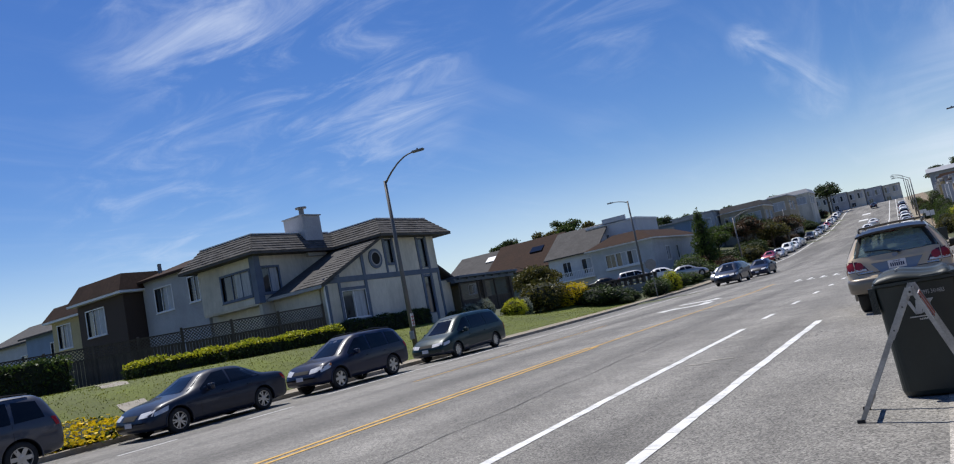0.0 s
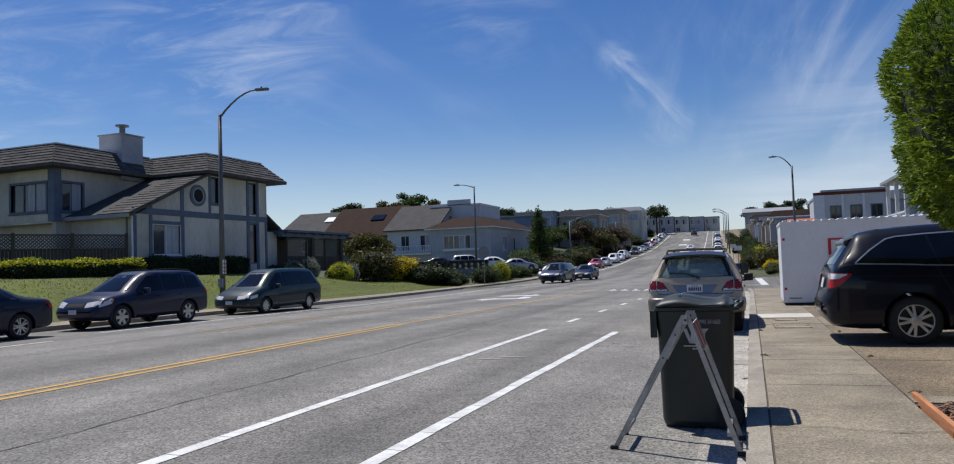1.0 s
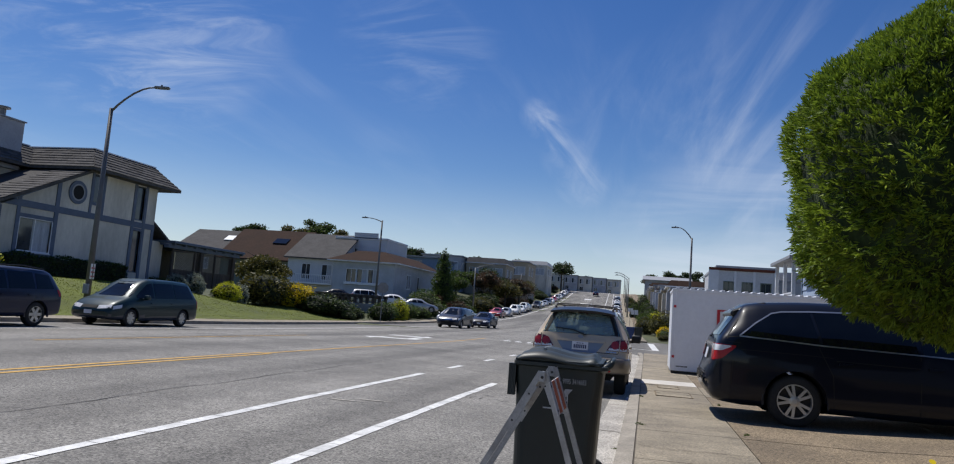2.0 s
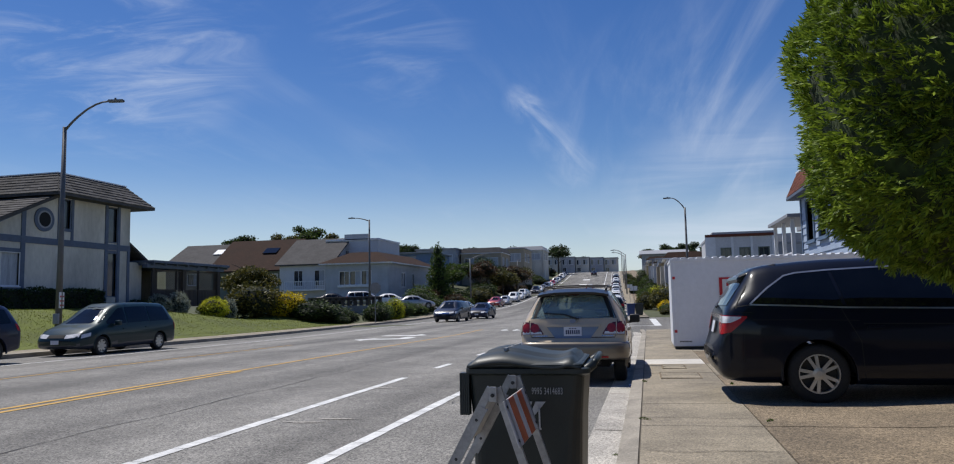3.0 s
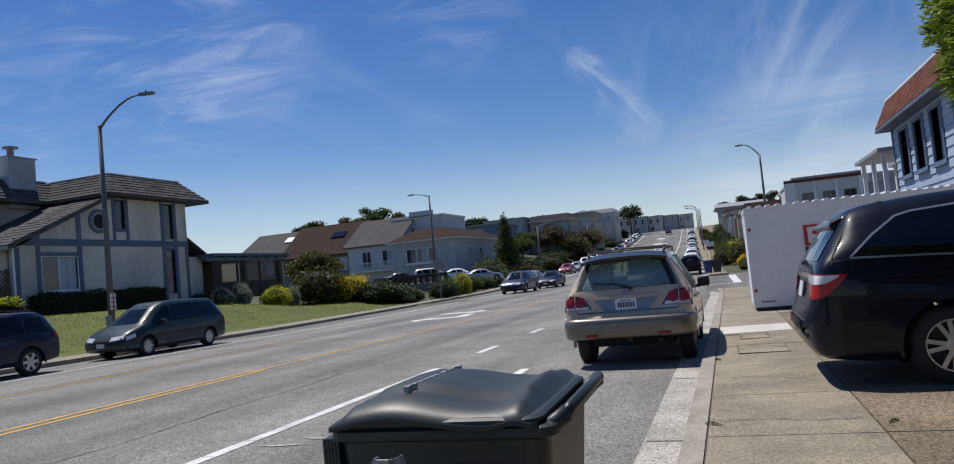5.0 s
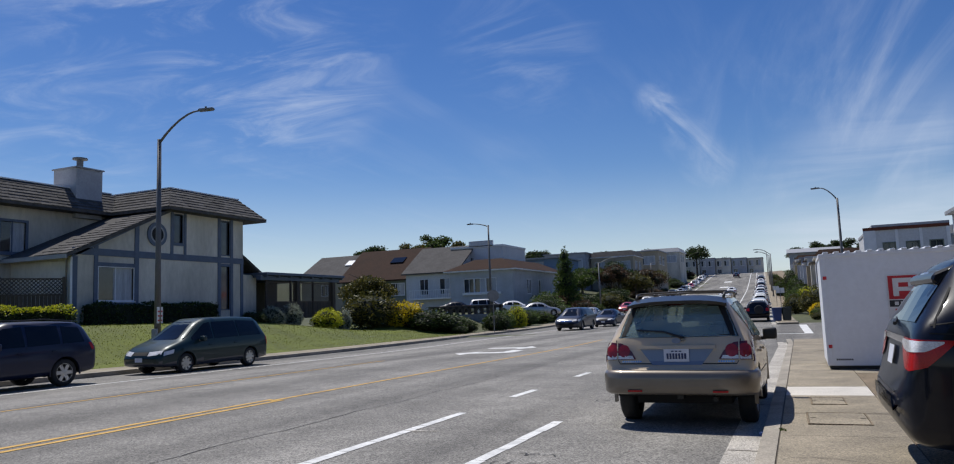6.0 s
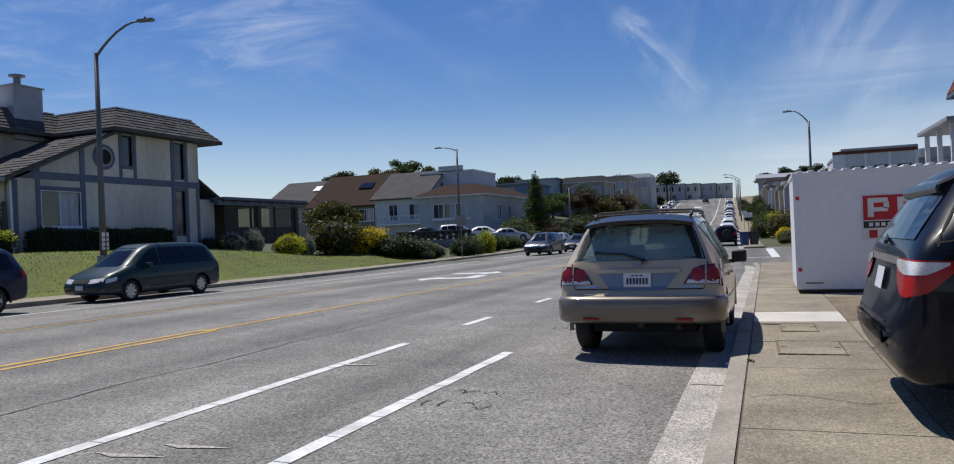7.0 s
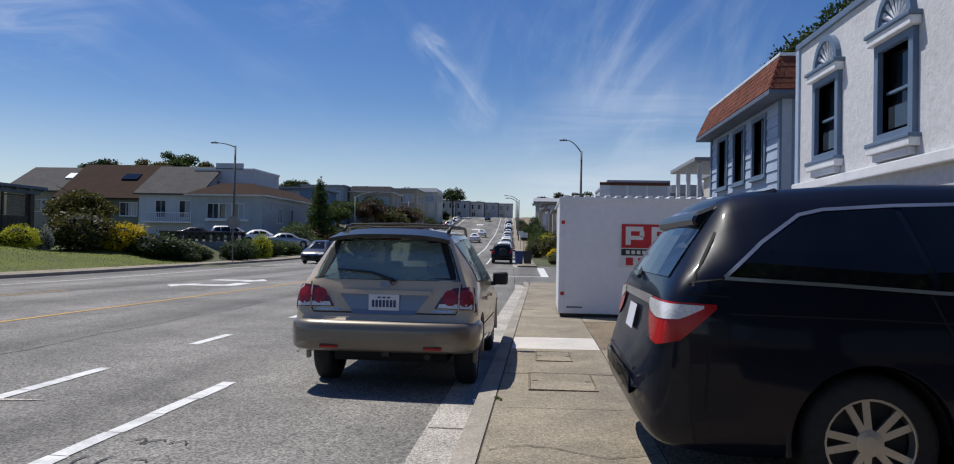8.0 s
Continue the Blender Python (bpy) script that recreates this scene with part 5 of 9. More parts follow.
SOFTROADER = dict(
    stations=[(0.0, 0.5, 0.6, 0.68, 0.66, 0.68, 0.6), (0.06, 0.38, 0.8, 0.95, 0.82, 0.84, 0.78), (0.14, 0.34, 1.02, 1.2, 0.89, 0.87, 0.72), (0.34, 0.31, 1.08, 1.58, 0.905, 0.87, 0.64), (0.55, 0.3, 1.08, 1.66, 0.91, 0.875, 0.64), (1.4, 0.28, 1.06, 1.69, 0.91, 0.88, 0.64), (2.3, 0.27, 1.03, 1.68, 0.91, 0.88, 0.63), (2.7, 0.27, 1.02, 1.55, 0.91, 0.875, 0.62), (3.3, 0.27, 1.0, 1.2, 0.91, 0.87, 0.66), (3.5, 0.28, 0.99, 1.08, 0.905, 0.86, 0.72), (4.15, 0.3, 0.9, 0.97, 0.88, 0.82, 0.66), (4.42, 0.33, 0.72, 0.8, 0.8, 0.74, 0.56), (4.57, 0.42, 0.58, 0.64, 0.64, 0.62, 0.42)],
    wheel=0.355, axle=(0.98, 3.64), track=0.895, spokes=6, rim="plain",
    windows=[[(0.42, 1.12), (0.50, 1.5), (1.0, 1.55), (1.05, 1.1)], [(1.12, 1.1), (1.1, 1.56), (1.95, 1.57), (2.0, 1.07)], [(2.07, 1.07), (2.05, 1.57), (2.5, 1.53), (3.1, 1.12), (3.1, 1.05)]],
    seams=[[(1.1, 0.5), (1.1, 1.08)], [(2.03, 0.36), (2.03, 1.06)], [(3.15, 0.45), (3.16, 1.0)]],
    handles=[(1.28, 0.92), (2.2, 0.91)], mirror=(2.85, 1.1),
    rear_glass=[(-0.66, 1.12), (-0.54, 1.54), (0.54, 1.54), (0.66, 1.12)], front_glass=[(-0.72, 1.1), (-0.54, 1.58), (0.54, 1.58), (0.72, 1.1)],
    tail=[(0.62, 0.86), (0.62, 1.1), (0.84, 1.1), (0.86, 0.86)], tail_side=[(0.03, 0.9), (0.03, 1.1), (0.3, 1.1), (0.22, 0.9)],
    head=[(0.4, 0.68), (0.38, 0.82), (0.78, 0.88), (0.8, 0.72)], head_side=[(4.4, 0.68), (4.36, 0.8), (3.98, 0.92), (4.02, 0.78)],
    extras=(("grille", "front", [(-0.34, 0.7), (-0.32, 0.8), (0.32, 0.8), (0.34, 0.7)], "seam", 0.012, 0.0), ("front_plate", "front", [(-0.155, 0.5), (-0.155, 0.63), (0.155, 0.63), (0.155, 0.5)], "plate_white", 0.02, 0.0), ("amber_light", "left", [(4.05, 0.82), (4.05, 0.88), (3.96, 0.91), (3.96, 0.84)], "lamp_amber", 0.016, 0.0)))
SEDAN = dict(
    stations=[(0.0, 0.38, 0.52, 0.6, 0.62, 0.64, 0.52), (0.08, 0.28, 0.8, 0.88, 0.82, 0.82, 0.7), (0.2, 0.24, 0.94, 1.0, 0.87, 0.85, 0.7), (0.75, 0.2, 0.96, 1.08, 0.89, 0.86, 0.66), (1.2, 0.18, 0.96, 1.3, 0.895, 0.86, 0.56), (1.6, 0.17, 0.95, 1.42, 0.9, 0.86, 0.55), (2.2, 0.17, 0.94, 1.44, 0.9, 0.86, 0.56), (2.6, 0.17, 0.93, 1.39, 0.9, 0.86, 0.56), (3.2, 0.17, 0.92, 1.08, 0.9, 0.855, 0.62), (3.4, 0.17, 0.9, 0.98, 0.895, 0.85, 0.66), (4.1, 0.19, 0.78, 0.84, 0.87, 0.8, 0.62), (4.42, 0.22, 0.62, 0.68, 0.78, 0.7, 0.5), (4.56, 0.32, 0.48, 0.54, 0.6, 0.56, 0.4)],
    wheel=0.325, axle=(0.98, 3.7), track=0.88, spokes=5, rim="twin",
    windows=[[(0.98, 1.0), (1.34, 1.30), (1.95, 1.36), (2.0, 0.98)], [(2.07, 0.98), (2.02, 1.365), (2.4, 1.34), (2.98, 1.0), (2.98, 0.96)]],
    seams=[[(1.2, 0.35), (1.1, 0.96)], [(2.04, 0.25), (2.04, 0.96)], [(3.05, 0.35), (3.06, 0.92)]],
    handles=[(1.42, 0.84), (2.25, 0.83)], mirror=(2.75, 1.0),
    rear_glass=[(-0.62, 1.06), (-0.5, 1.34), (0.5, 1.34), (0.62, 1.06)], front_glass=[(-0.7, 0.99), (-0.5, 1.34), (0.5, 1.34), (0.7, 0.99)],
    tail=[(0.5, 0.72), (0.5, 0.88), (0.84, 0.9), (0.84, 0.72)], tail_side=[(0.03, 0.72), (0.03, 0.9), (0.32, 0.92), (0.22, 0.76)],
    head=[(0.4, 0.56), (0.38, 0.68), (0.76, 0.72), (0.78, 0.58)], head_side=[(4.36, 0.56), (4.32, 0.66), (3.95, 0.76), (4.0, 0.64)],
    extras=(("grille", "front", [(-0.26, 0.54), (-0.3, 0.66), (0.3, 0.66), (0.26, 0.54)], "seam", 0.012, 0.0), ("front_plate", "front", [(-0.155, 0.38), (-0.155, 0.5), (0.155, 0.5), (0.155, 0.38)], "plate_white", 0.02, 0.0), ("rear_plate", "rear", [(-0.155, 0.7), (-0.155, 0.83), (0.155, 0.83), (0.155, 0.7)], "plate_white", 0.02, 0.0)))


def bars(parent, side, y0, z0, w, h, n, depth_x, material, lift):
    """Plain bars where writing cannot or may not be shown, on a panel facing the rear."""
    bm = bmesh.new()
    step = w / n
    for i in range(n):
        add_box(bm, depth_x - lift, y0 + i * step + step * 0.15, z0, depth_x, y0 + i * step + step * 0.85, z0 + h)
    return part("lettering", bm, material, parent)


# ---- the tan crossover at the kerb ----
RX_Y = 13.74
suv, suv_tr = car("parked_suv", pose(-0.85, RX_Y, road_z(-0.85, 15.5) + 0.005, 0, 0.57, 90), CROSSOVER, "paint_gold", "beige metallic suv parked at the kerb, taupe bumper", detail=2, lower=("paint_taupe", 0.70), glassy="green_glass")


def suv_details(ob, tr):
    def x_at(y, z):
        hit = tr.ray_cast(Vector((-3, y, z)), Vector((1, 0, 0)))[0]
        return hit.x if hit else 0.1
    # rear lamps: a red round lens in a dark red housing, a clear strip below
    for s in (1, -1):
        decal("tail_light", tr, "rear", [(0.50 * s, 0.86), (0.56 * s, 0.96), (0.68 * s, 1.06), (0.885 * s, 1.08), (0.885 * s, 0.85)], "lamp_deep_red", ob, 0.012, 3)
        sd = "left" if s > 0 else "right"
        decal("tail_light", tr, sd, [(0.06, 0.83), (0.06, 1.08), (0.34, 1.06), (0.24, 0.83)], "lamp_deep_red", ob, 0.014, 2)
        for cy, rr_ in ((0.655, 0.075), (0.805, 0.08)):
            decal("red_lens", tr, "rear", [((cy + rr_ * math.cos(a)) * s, 0.965 + rr_ * math.sin(a) * 1.05) for a in np.linspace(0, math.tau, 17)[:-1]], "lamp_maroon", ob, 0.018, 1)
        decal("clear_lens", tr, "rear", [(0.53 * s, 0.865), (0.55 * s, 0.905), (0.73 * s, 0.905), (0.73 * s, 0.862)], "lamp_clear", ob, 0.018, 1)
        decal("clear_lens", tr, "rear", [(0.75 * s, 0.862), (0.75 * s, 0.905), (0.875 * s, 0.905), (0.875 * s, 0.86)], "lamp_clear", ob, 0.018, 1)
        decal("lamp_divider", tr, "rear", ribbon([(0.738 * s, 0.82), (0.742 * s, 1.085)], 0.014), "paint_gold", ob, 0.02, 2)
        part("reflector", box(-0.062, min(0.42 * s, 0.60 * s), 0.468, 0.03, max(0.42 * s, 0.60 * s), 0.492, 0.004), "lamp_red", ob)
        # roof rail
        rail = tube([(0.62, 0.56 * s, 1.62), (0.72, 0.57 * s, 1.675), (1.4, 0.585 * s, 1.70), (2.1, 0.58 * s, 1.70), (2.5, 0.55 * s, 1.66), (2.58, 0.545 * s, 1.62)], [0.02, 0.019, 0.018, 0.018, 0.019, 0.02], 8)
        part("roof_rail", rail, "black_trim", ob, smooth=True)
    for xc in (0.95, 2.0):
        part("cross_bar", tube([(xc, -0.58, 1.70), (xc, 0.0, 1.715), (xc, 0.58, 1.70)], 0.013, 8), "black_trim", ob)
    # spoiler over the rear window, coloured dark for the shade on its rear edge
    sp = bmesh.new()
    rows = []
    for y in np.linspace(-0.62, 0.62, 13):
        drop = 0.05 * (abs(y) / 0.62) ** 3
        rows.append([sp.verts.new((0.20 + 0.05 * (y / 0.62) ** 2, y, 1.585 - drop)), sp.verts.new((0.60, y * 0.96, 1.655 - drop)), sp.verts.new((0.60, y * 0.96, 1.60 - drop)), sp.verts.new((0.205 + 0.05 * (y / 0.62) ** 2, y, 1.545 - drop))])
    for a, b in zip(rows, rows[1:]):
        for i in range(4):
            sp.faces.new((a[i], b[i], b[(i + 1) % 4], a[(i + 1) % 4]))
    sp.faces.new(rows[0][::-1])
    sp.faces.new(rows[-1])
    bmesh.ops.recalc_face_normals(sp, faces=sp.faces[:])
    part("spoiler", sp, "paint_spoiler", ob, "spoiler above the rear window, shade put into its dark colour", smooth=False)
    decal("brake_light", tr, "rear", [(-0.1, 1.53), (-0.1, 1.545), (0.1, 1.545), (0.1, 1.53)], "lamp_deep_red", ob, 0.012, 1)
    # tailgate: recess, chrome bar, seams, plate
    decal("plate_recess", tr, "rear", [(-0.45, 0.985), (0.45, 0.985), (0.38, 0.90), (0.30, 0.79), (-0.30, 0.79), (-0.38, 0.90)], "paint_steel", ob, 0.005, 3)
    decal("handle_bar", tr, "rear", [(-0.47, 0.985), (-0.47, 1.03), (0.47, 1.03), (0.47, 0.985)], "paint_gold", ob, 0.006, 3, thick=0.03)
    decal("badge", tr, "rear", [(0.055 * math.cos(a), 1.085 + 0.035 * math.sin(a)) for a in np.linspace(0, math.tau, 15)[:-1]], "trim_grey", ob, 0.012, 0)
    # moulded bumper wrapping round the rear corners
    bp = bmesh.new()
    half = [(0.56, 0.905), (0.30, 0.908), (0.13, 0.885), (0.045, 0.825), (0.0, 0.70), (-0.016, 0.40)]
    plan = [(a, -b) for a, b in half] + [(-0.02, 0.0)] + half[::-1]
    rows = []
    for k, (px, py) in enumerate(plan):
        q0, q1 = plan[max(k - 1, 0)], plan[min(k + 1, len(plan) - 1)]
        n = Vector((-(q1[1] - q0[1]), q1[0] - q0[0])).normalized()
        rows.append([bp.verts.new((px + n.x * d, py + n.y * d, z)) for d, z in ((-0.06, 0.43), (0.0, 0.435), (0.03, 0.46), (0.042, 0.55), (0.045, 0.62), (0.04, 0.685), (0.016, 0.722), (-0.13, 0.738))])
    for a, b in zip(rows, rows[1:]):
        for k in range(7):
            bp.faces.new((a[k], b[k], b[k + 1], a[k + 1]))
    bmesh.ops.recalc_face_normals(bp, faces=bp.faces[:])
    part("bumper", bp, "paint_taupe", ob, "taupe moulded rear bumper", smooth=True)
    decal("tailgate_seam", tr, "rear", ribbon([(-0.76, 1.1), (-0.74, 0.86), (-0.71, 0.805), (0.71, 0.805), (0.74, 0.86), (0.76, 1.1)], 0.012), "seam", ob, 0.004, 3)
    for s, n in ((1, 9), (-1, 7)):
        for i in range(n):
            y = (0.68 - i * 0.028) * s
            decal("lettering", tr, "rear", [(y, 0.822), (y, 0.842), (y - 0.018 * s, 0.842), (y - 0.018 * s, 0.822)], "chrome", ob, 0.006, 0)
    xp = min(x_at(0, 0.85), x_at(0, 0.95)) - 0.012
    pl = part("rear_plate", box(xp - 0.006, -0.153, 0.83, xp, 0.153, 0.985, 0.002), "plate_white", ob)
    bars(pl, "rear", -0.125, 0.862, 0.25, 0.07, 7, xp - 0.006, "plate_ink", 0.003)
    bars(pl, "rear", -0.07, 0.95, 0.14, 0.015, 3, xp - 0.006, "plate_ink", 0.003)
    # wiper
    part("wiper", tube([(x_at(0.5, 1.22) - 0.03, 0.50, 1.225), (x_at(0.15, 1.2) - 0.035, 0.15, 1.20), (x_at(-0.08, 1.14) - 0.03, -0.08, 1.125)], [0.010, 0.013, 0.018], 6), "black_trim", ob)
    part("wiper_pivot", lathe([(0.03, 0.0), (0.026, 0.03), (0.001, 0.032)], 12, "x", Matrix.Translation((x_at(-0.08, 1.11) - 0.03, -0.08, 1.11))), "black_trim", ob)
    # tow hook, exhaust, mud flaps
    part("tow_socket", box(0.2, -0.04, 0.36, 0.4, 0.04, 0.42, 0.008), "black_trim", ob)
    part("exhaust", tube([(0.22, -0.42, 0.36), (0.7, -0.42, 0.36)], 0.03, 10), "alloy_dark", ob)
    # seats seen through the glass
    for y in (-0.36, 0.36):
        for x, h in ((1.35, 1.02), (2.25, 1.06)):
            part("seat", box(x, y - 0.24, 0.5, x + 0.16, y + 0.24, h, 0.05, None), "seat_cloth", ob, smooth=True)
            part("head_rest", box(x - 0.02, y - 0.13, h + 0.05, x + 0.08, y + 0.13, h + 0.22, 0.035), "seat_cloth", ob, smooth=True)
    part("dashboard", box(2.95, -0.7, 0.7, 3.3, 0.7, 1.02, 0.05), "seat_cloth", ob)
    part("cargo_floor", box(0.3, -0.62, 0.6, 2.9, 0.62, 0.66), "seat_cloth", ob)
    part("rear_view_mirror", box(2.62, -0.12, 1.42, 2.66, 0.12, 1.49, 0.012), "black_trim", ob)


suv_details(suv, suv_tr)
for o in suv.children:
    if o.name.startswith("mirror"):
        o.data.materials[0] = MATS["black_trim"]

# ---- the black minivan across the driveway ----
VAN_X, VAN_Y = 1.2, 11.68
van, van_tr = car("parked_minivan", pose(VAN_X, VAN_Y, -0.012, 0, -0.4, 0) @ Matrix.Scale(1.03, 4), MINIVAN, "paint_black", "glossy black minivan backed across the pavement from a driveway", detail=2, lamp="lamp_red")


def van_details(ob, tr):
    for s in (1, -1):
        sd = "left" if s > 0 else "right"
        lamp = corner_patch("tail_light", tr, s, [(11, 1.02, 1.05), (22, 0.90, 1.048), (34, 0.83, 1.046), (46, 0.815, 1.043), (58, 0.845, 1.04), (74, 1.01, 1.03)], "lamp_red", ob, 0.012)
        corner_patch("clear_lens", tr, s, [(15, 1.0, 1.038), (26, 0.965, 1.038), (40, 0.95, 1.036), (58, 0.955, 1.03), (68, 1.01, 1.024)], "lamp_clear", lamp, 0.017)
        decal("window_trim", tr, sd, ribbon([(0.44, 1.17), (0.65, 1.352), (0.87, 1.502), (1.0, 1.532), (1.36, 1.556), (2.56, 1.592), (3.3, 1.545)], 0.018), "alloy", ob, 0.008, 2)
        decal("window_trim", tr, sd, ribbon([(0.44, 1.165), (1.0, 1.138), (1.48, 1.108), (2.66, 1.072), (3.98, 1.028)], 0.018), "alloy", ob, 0.008, 2)
        decal("belt_crease", tr, sd, ribbon([(0.46, 0.985), (1.2, 0.97), (1.62, 0.955)], 0.008), "seam", ob, 0.003, 2)
    sp = prism([(0.38, 1.43), (0.345, 1.46), (0.365, 1.515), (0.55, 1.592), (0.82, 1.662), (0.84, 1.60), (0.6, 1.52), (0.47, 1.445)], 1.18, "y", 0.018, Matrix.Translation((0, -0.59, 0)))
    part("spoiler", sp, "paint_black", ob)
    decal("brake_light", tr, "rear", [(-0.2, 1.52), (-0.2, 1.54), (0.2, 1.54), (0.2, 1.52)], "lamp_deep_red", ob, 0.05, 1)
    st = bmesh.new()
    for i in range(9):
        add_box(st, 0.02 + i * 0.014, -0.62, 0.635 + i * 0.006, 0.028 + i * 0.014, 0.62, 0.645 + i * 0.007)
    part("bumper_step", st, "black_trim", ob)
    decal("plate_strip", tr, "rear", [(-0.62, 1.0), (-0.62, 1.05), (0.62, 1.05), (0.62, 1.0)], "chrome", ob, 0.014, 2)
    pl = decal("rear_plate", tr, "rear", [(-0.155, 0.81), (-0.155, 0.96), (0.155, 0.96), (0.155, 0.81)], "plate_white", ob, 0.02, 0)
    part("wiper", tube([(0.2, 0.3, 1.18), (0.14, 0.0, 1.13)], [0.01, 0.016], 6), "black_trim", ob)
    decal("washer_seam", tr, "right", ribbon([(0.14, 1.09), (0.46, 1.07)], 0.008), "seam", ob, 0.004, 2)


van_details(van, van_tr)

# ---- cars along the far kerb, facing this way ----
LK = -18.0


def kerb_pose(y_rear, x=LK, yaw=-90):
    u = x - bend(y_rear)
    return pose(x, y_rear, road_z(u, y_rear - 2) + 0.0, 0, 0, yaw)


sienna, _ = car("parked_minivan", kerb_pose(25.85, -18.05), OLDVAN, "paint_teal", "dark teal minivan with grey lower trim parked by the lawn", detail=1, lower=("paint_bluegrey", 0.40))
rav, _ = car("parked_suv", kerb_pose(18.65, -17.85), SOFTROADER, "paint_navy", "navy blue compact suv parked by the hedge", detail=1)
part("roof_rail", tube([(0.6, 0.58, 1.68), (1.4, 0.6, 1.745), (2.2, 0.58, 1.72)], 0.018, 6), "black_trim", rav)
part("roof_rail", tube([(0.6, -0.58, 1.68), (1.4, -0.6, 1.745), (2.2, -0.58, 1.72)], 0.018, 6), "black_trim", rav)
lexus, _ = car("parked_sedan", kerb_pose(12.85, -17.85), SEDAN, "paint_slate", "dark slate sports sedan parked by yellow flowers", detail=1)
pilot, _ = car("parked_suv", kerb_pose(6.4, -17.95), SOFTROADER, "paint_bluegrey", "blue-grey suv parked at the far kerb", detail=1)
part("roof_rail", tube([(0.6, 0.58, 1.68), (1.4, 0.6, 1.745), (2.2, 0.58, 1.72)], 0.018, 6), "black_trim", pilot)
ody, _ = car("minivan", kerb_pose(61.7, -15.2), MINIVAN, "paint_grey", "dark grey minivan on the road facing downhill", detail=1)

# ---- street lamps ----


def street_lamp(x, y, h, reach, yaw, label, pole="lamp_pole", rise=1.0, sign=False, z=None):
    """A round tapered pole with a curved arm and a cobra-head lamp; the arm points along local +x."""
    ob = thing("street_lamp", pose(x, y, (land_z(x, y) if z is None else z) - 0.05, 0, 0, yaw), label, "street lamp", "street lamps")
    part("pole", tube([(0, 0, 0), (0, 0, h * 0.5), (0, 0, h)], [0.13, 0.1, 0.075], 12), pole, ob, smooth=True)
    part("base", lathe([(0.2, 0), (0.2, 0.04), (0.15, 0.1), (0.14, 0.3)], 12, cap=True), pole, ob)
    pts = [(reach * t, 0, h - 0.15 + rise * math.sin(t * math.pi / 2) ** 0.9 * 1.0) for t in (0, 0.15, 0.3, 0.5, 0.7, 0.85, 1.0)]
    part("arm", tube(pts, [0.05, 0.048, 0.045, 0.042, 0.04, 0.036, 0.034], 8), pole, ob, smooth=True)
    zt = h - 0.15 + rise
    head = bmesh.new()
    add_box(head, reach - 0.05, -0.1, zt - 0.05, reach + 0.6, 0.1, zt + 0.06)
    bmesh.ops.bevel(head, geom=head.edges[:], offset=0.035, segments=2, affect="EDGES")
    part("lamp_head", head, "lamp_pole_pale", ob)
    part("photocell", lathe([(0.04, zt + 0.06), (0.04, zt + 0.13), (0.001, zt + 0.14)], 8, m=Matrix.Translation((reach + 0.25, 0, 0))), pole, ob)
    if sign:
        sp = part("parking_sign", box(-0.12, -0.02, 0, 0.34, 0.0, 0.62, 0.0, Matrix.Translation((0.1, -0.1, sign)) @ pose(0, 0, 0, 0, 0, 100)), "sign_white", ob, "small white parking notice plate")
        part("control_box", box(-0.1, -0.22, sign - 0.6, 0.1, -0.1, sign - 0.2, 0.01), "trim_grey", ob)
        bm = bmesh.new()
        for i in range(3):
            add_box(bm, -0.08, -0.026, 0.08 + i * 0.17, 0.3, -0.021, 0.14 + i * 0.17, Matrix.Translation((0.1, -0.1, sign)) @ pose(0, 0, 0, 0, 0, 100))
        part("lettering", bm, "sign_red", sp)
    return ob


street_lamp(-21.8, 25.1, 8.5, 1.75, 12, "dark steel street lamp with a curved arm on the lawn", sign=1.35, rise=1.15)
street_lamp(-25.4, 66.8, 8.9, 1.5, 185, "dark steel street lamp beside the retaining wall", rise=0.35)
street_lamp(3.87, 65.7, 9.1, 1.2, 170, "dark steel street lamp at the street corner", rise=1.05)
street_lamp(-24.5, 104.0, 6.9, 2.6, 20, "grey street lamp by the hillside bushes", pole="lamp_pole_pale", rise=0.8)
for yy, r in ((140, 1.0), (165, 0.9), (195, 1.0), (240, 0.9)):
    street_lamp(0.6 + bend(yy) + 0.3, yy, 7.4, 2.2, 170, "grey street lamp on the uphill pavement", pole="lamp_pole_pale", rise=r)
street_lamp(-21.0 + bend(150), 150, 7.0, 2.2, 10, "grey street lamp on the hillside", pole="lamp_pole_pale", rise=0.7)

# ---- the timbered corner house ----
GA = 0.55
house_a = thing("timbered_house", pose(0, 0, 0.58), "two-storey cream stucco house with blue-grey timber trim", "house")
WX, WY0, WY1 = -28.45, 26.5, 37.3
mA = face_pose(WX, WY0, GA, "+x")
WA = WY1 - WY0
holesA = [(1.35, 1.36, 3.25, 2.87), (5.72, 4.3, 6.28, 5.75), (9.05, 0.85, 9.7, 3.2), (9.05, 3.85, 9.7, 5.72)]
wallA = part("wall", wall_bm(WA, 6.0, 0.25, holesA), "stucco_cream", house_a, "weathered cream stucco wall with grey streaks")
wallA.matrix_basis = mA
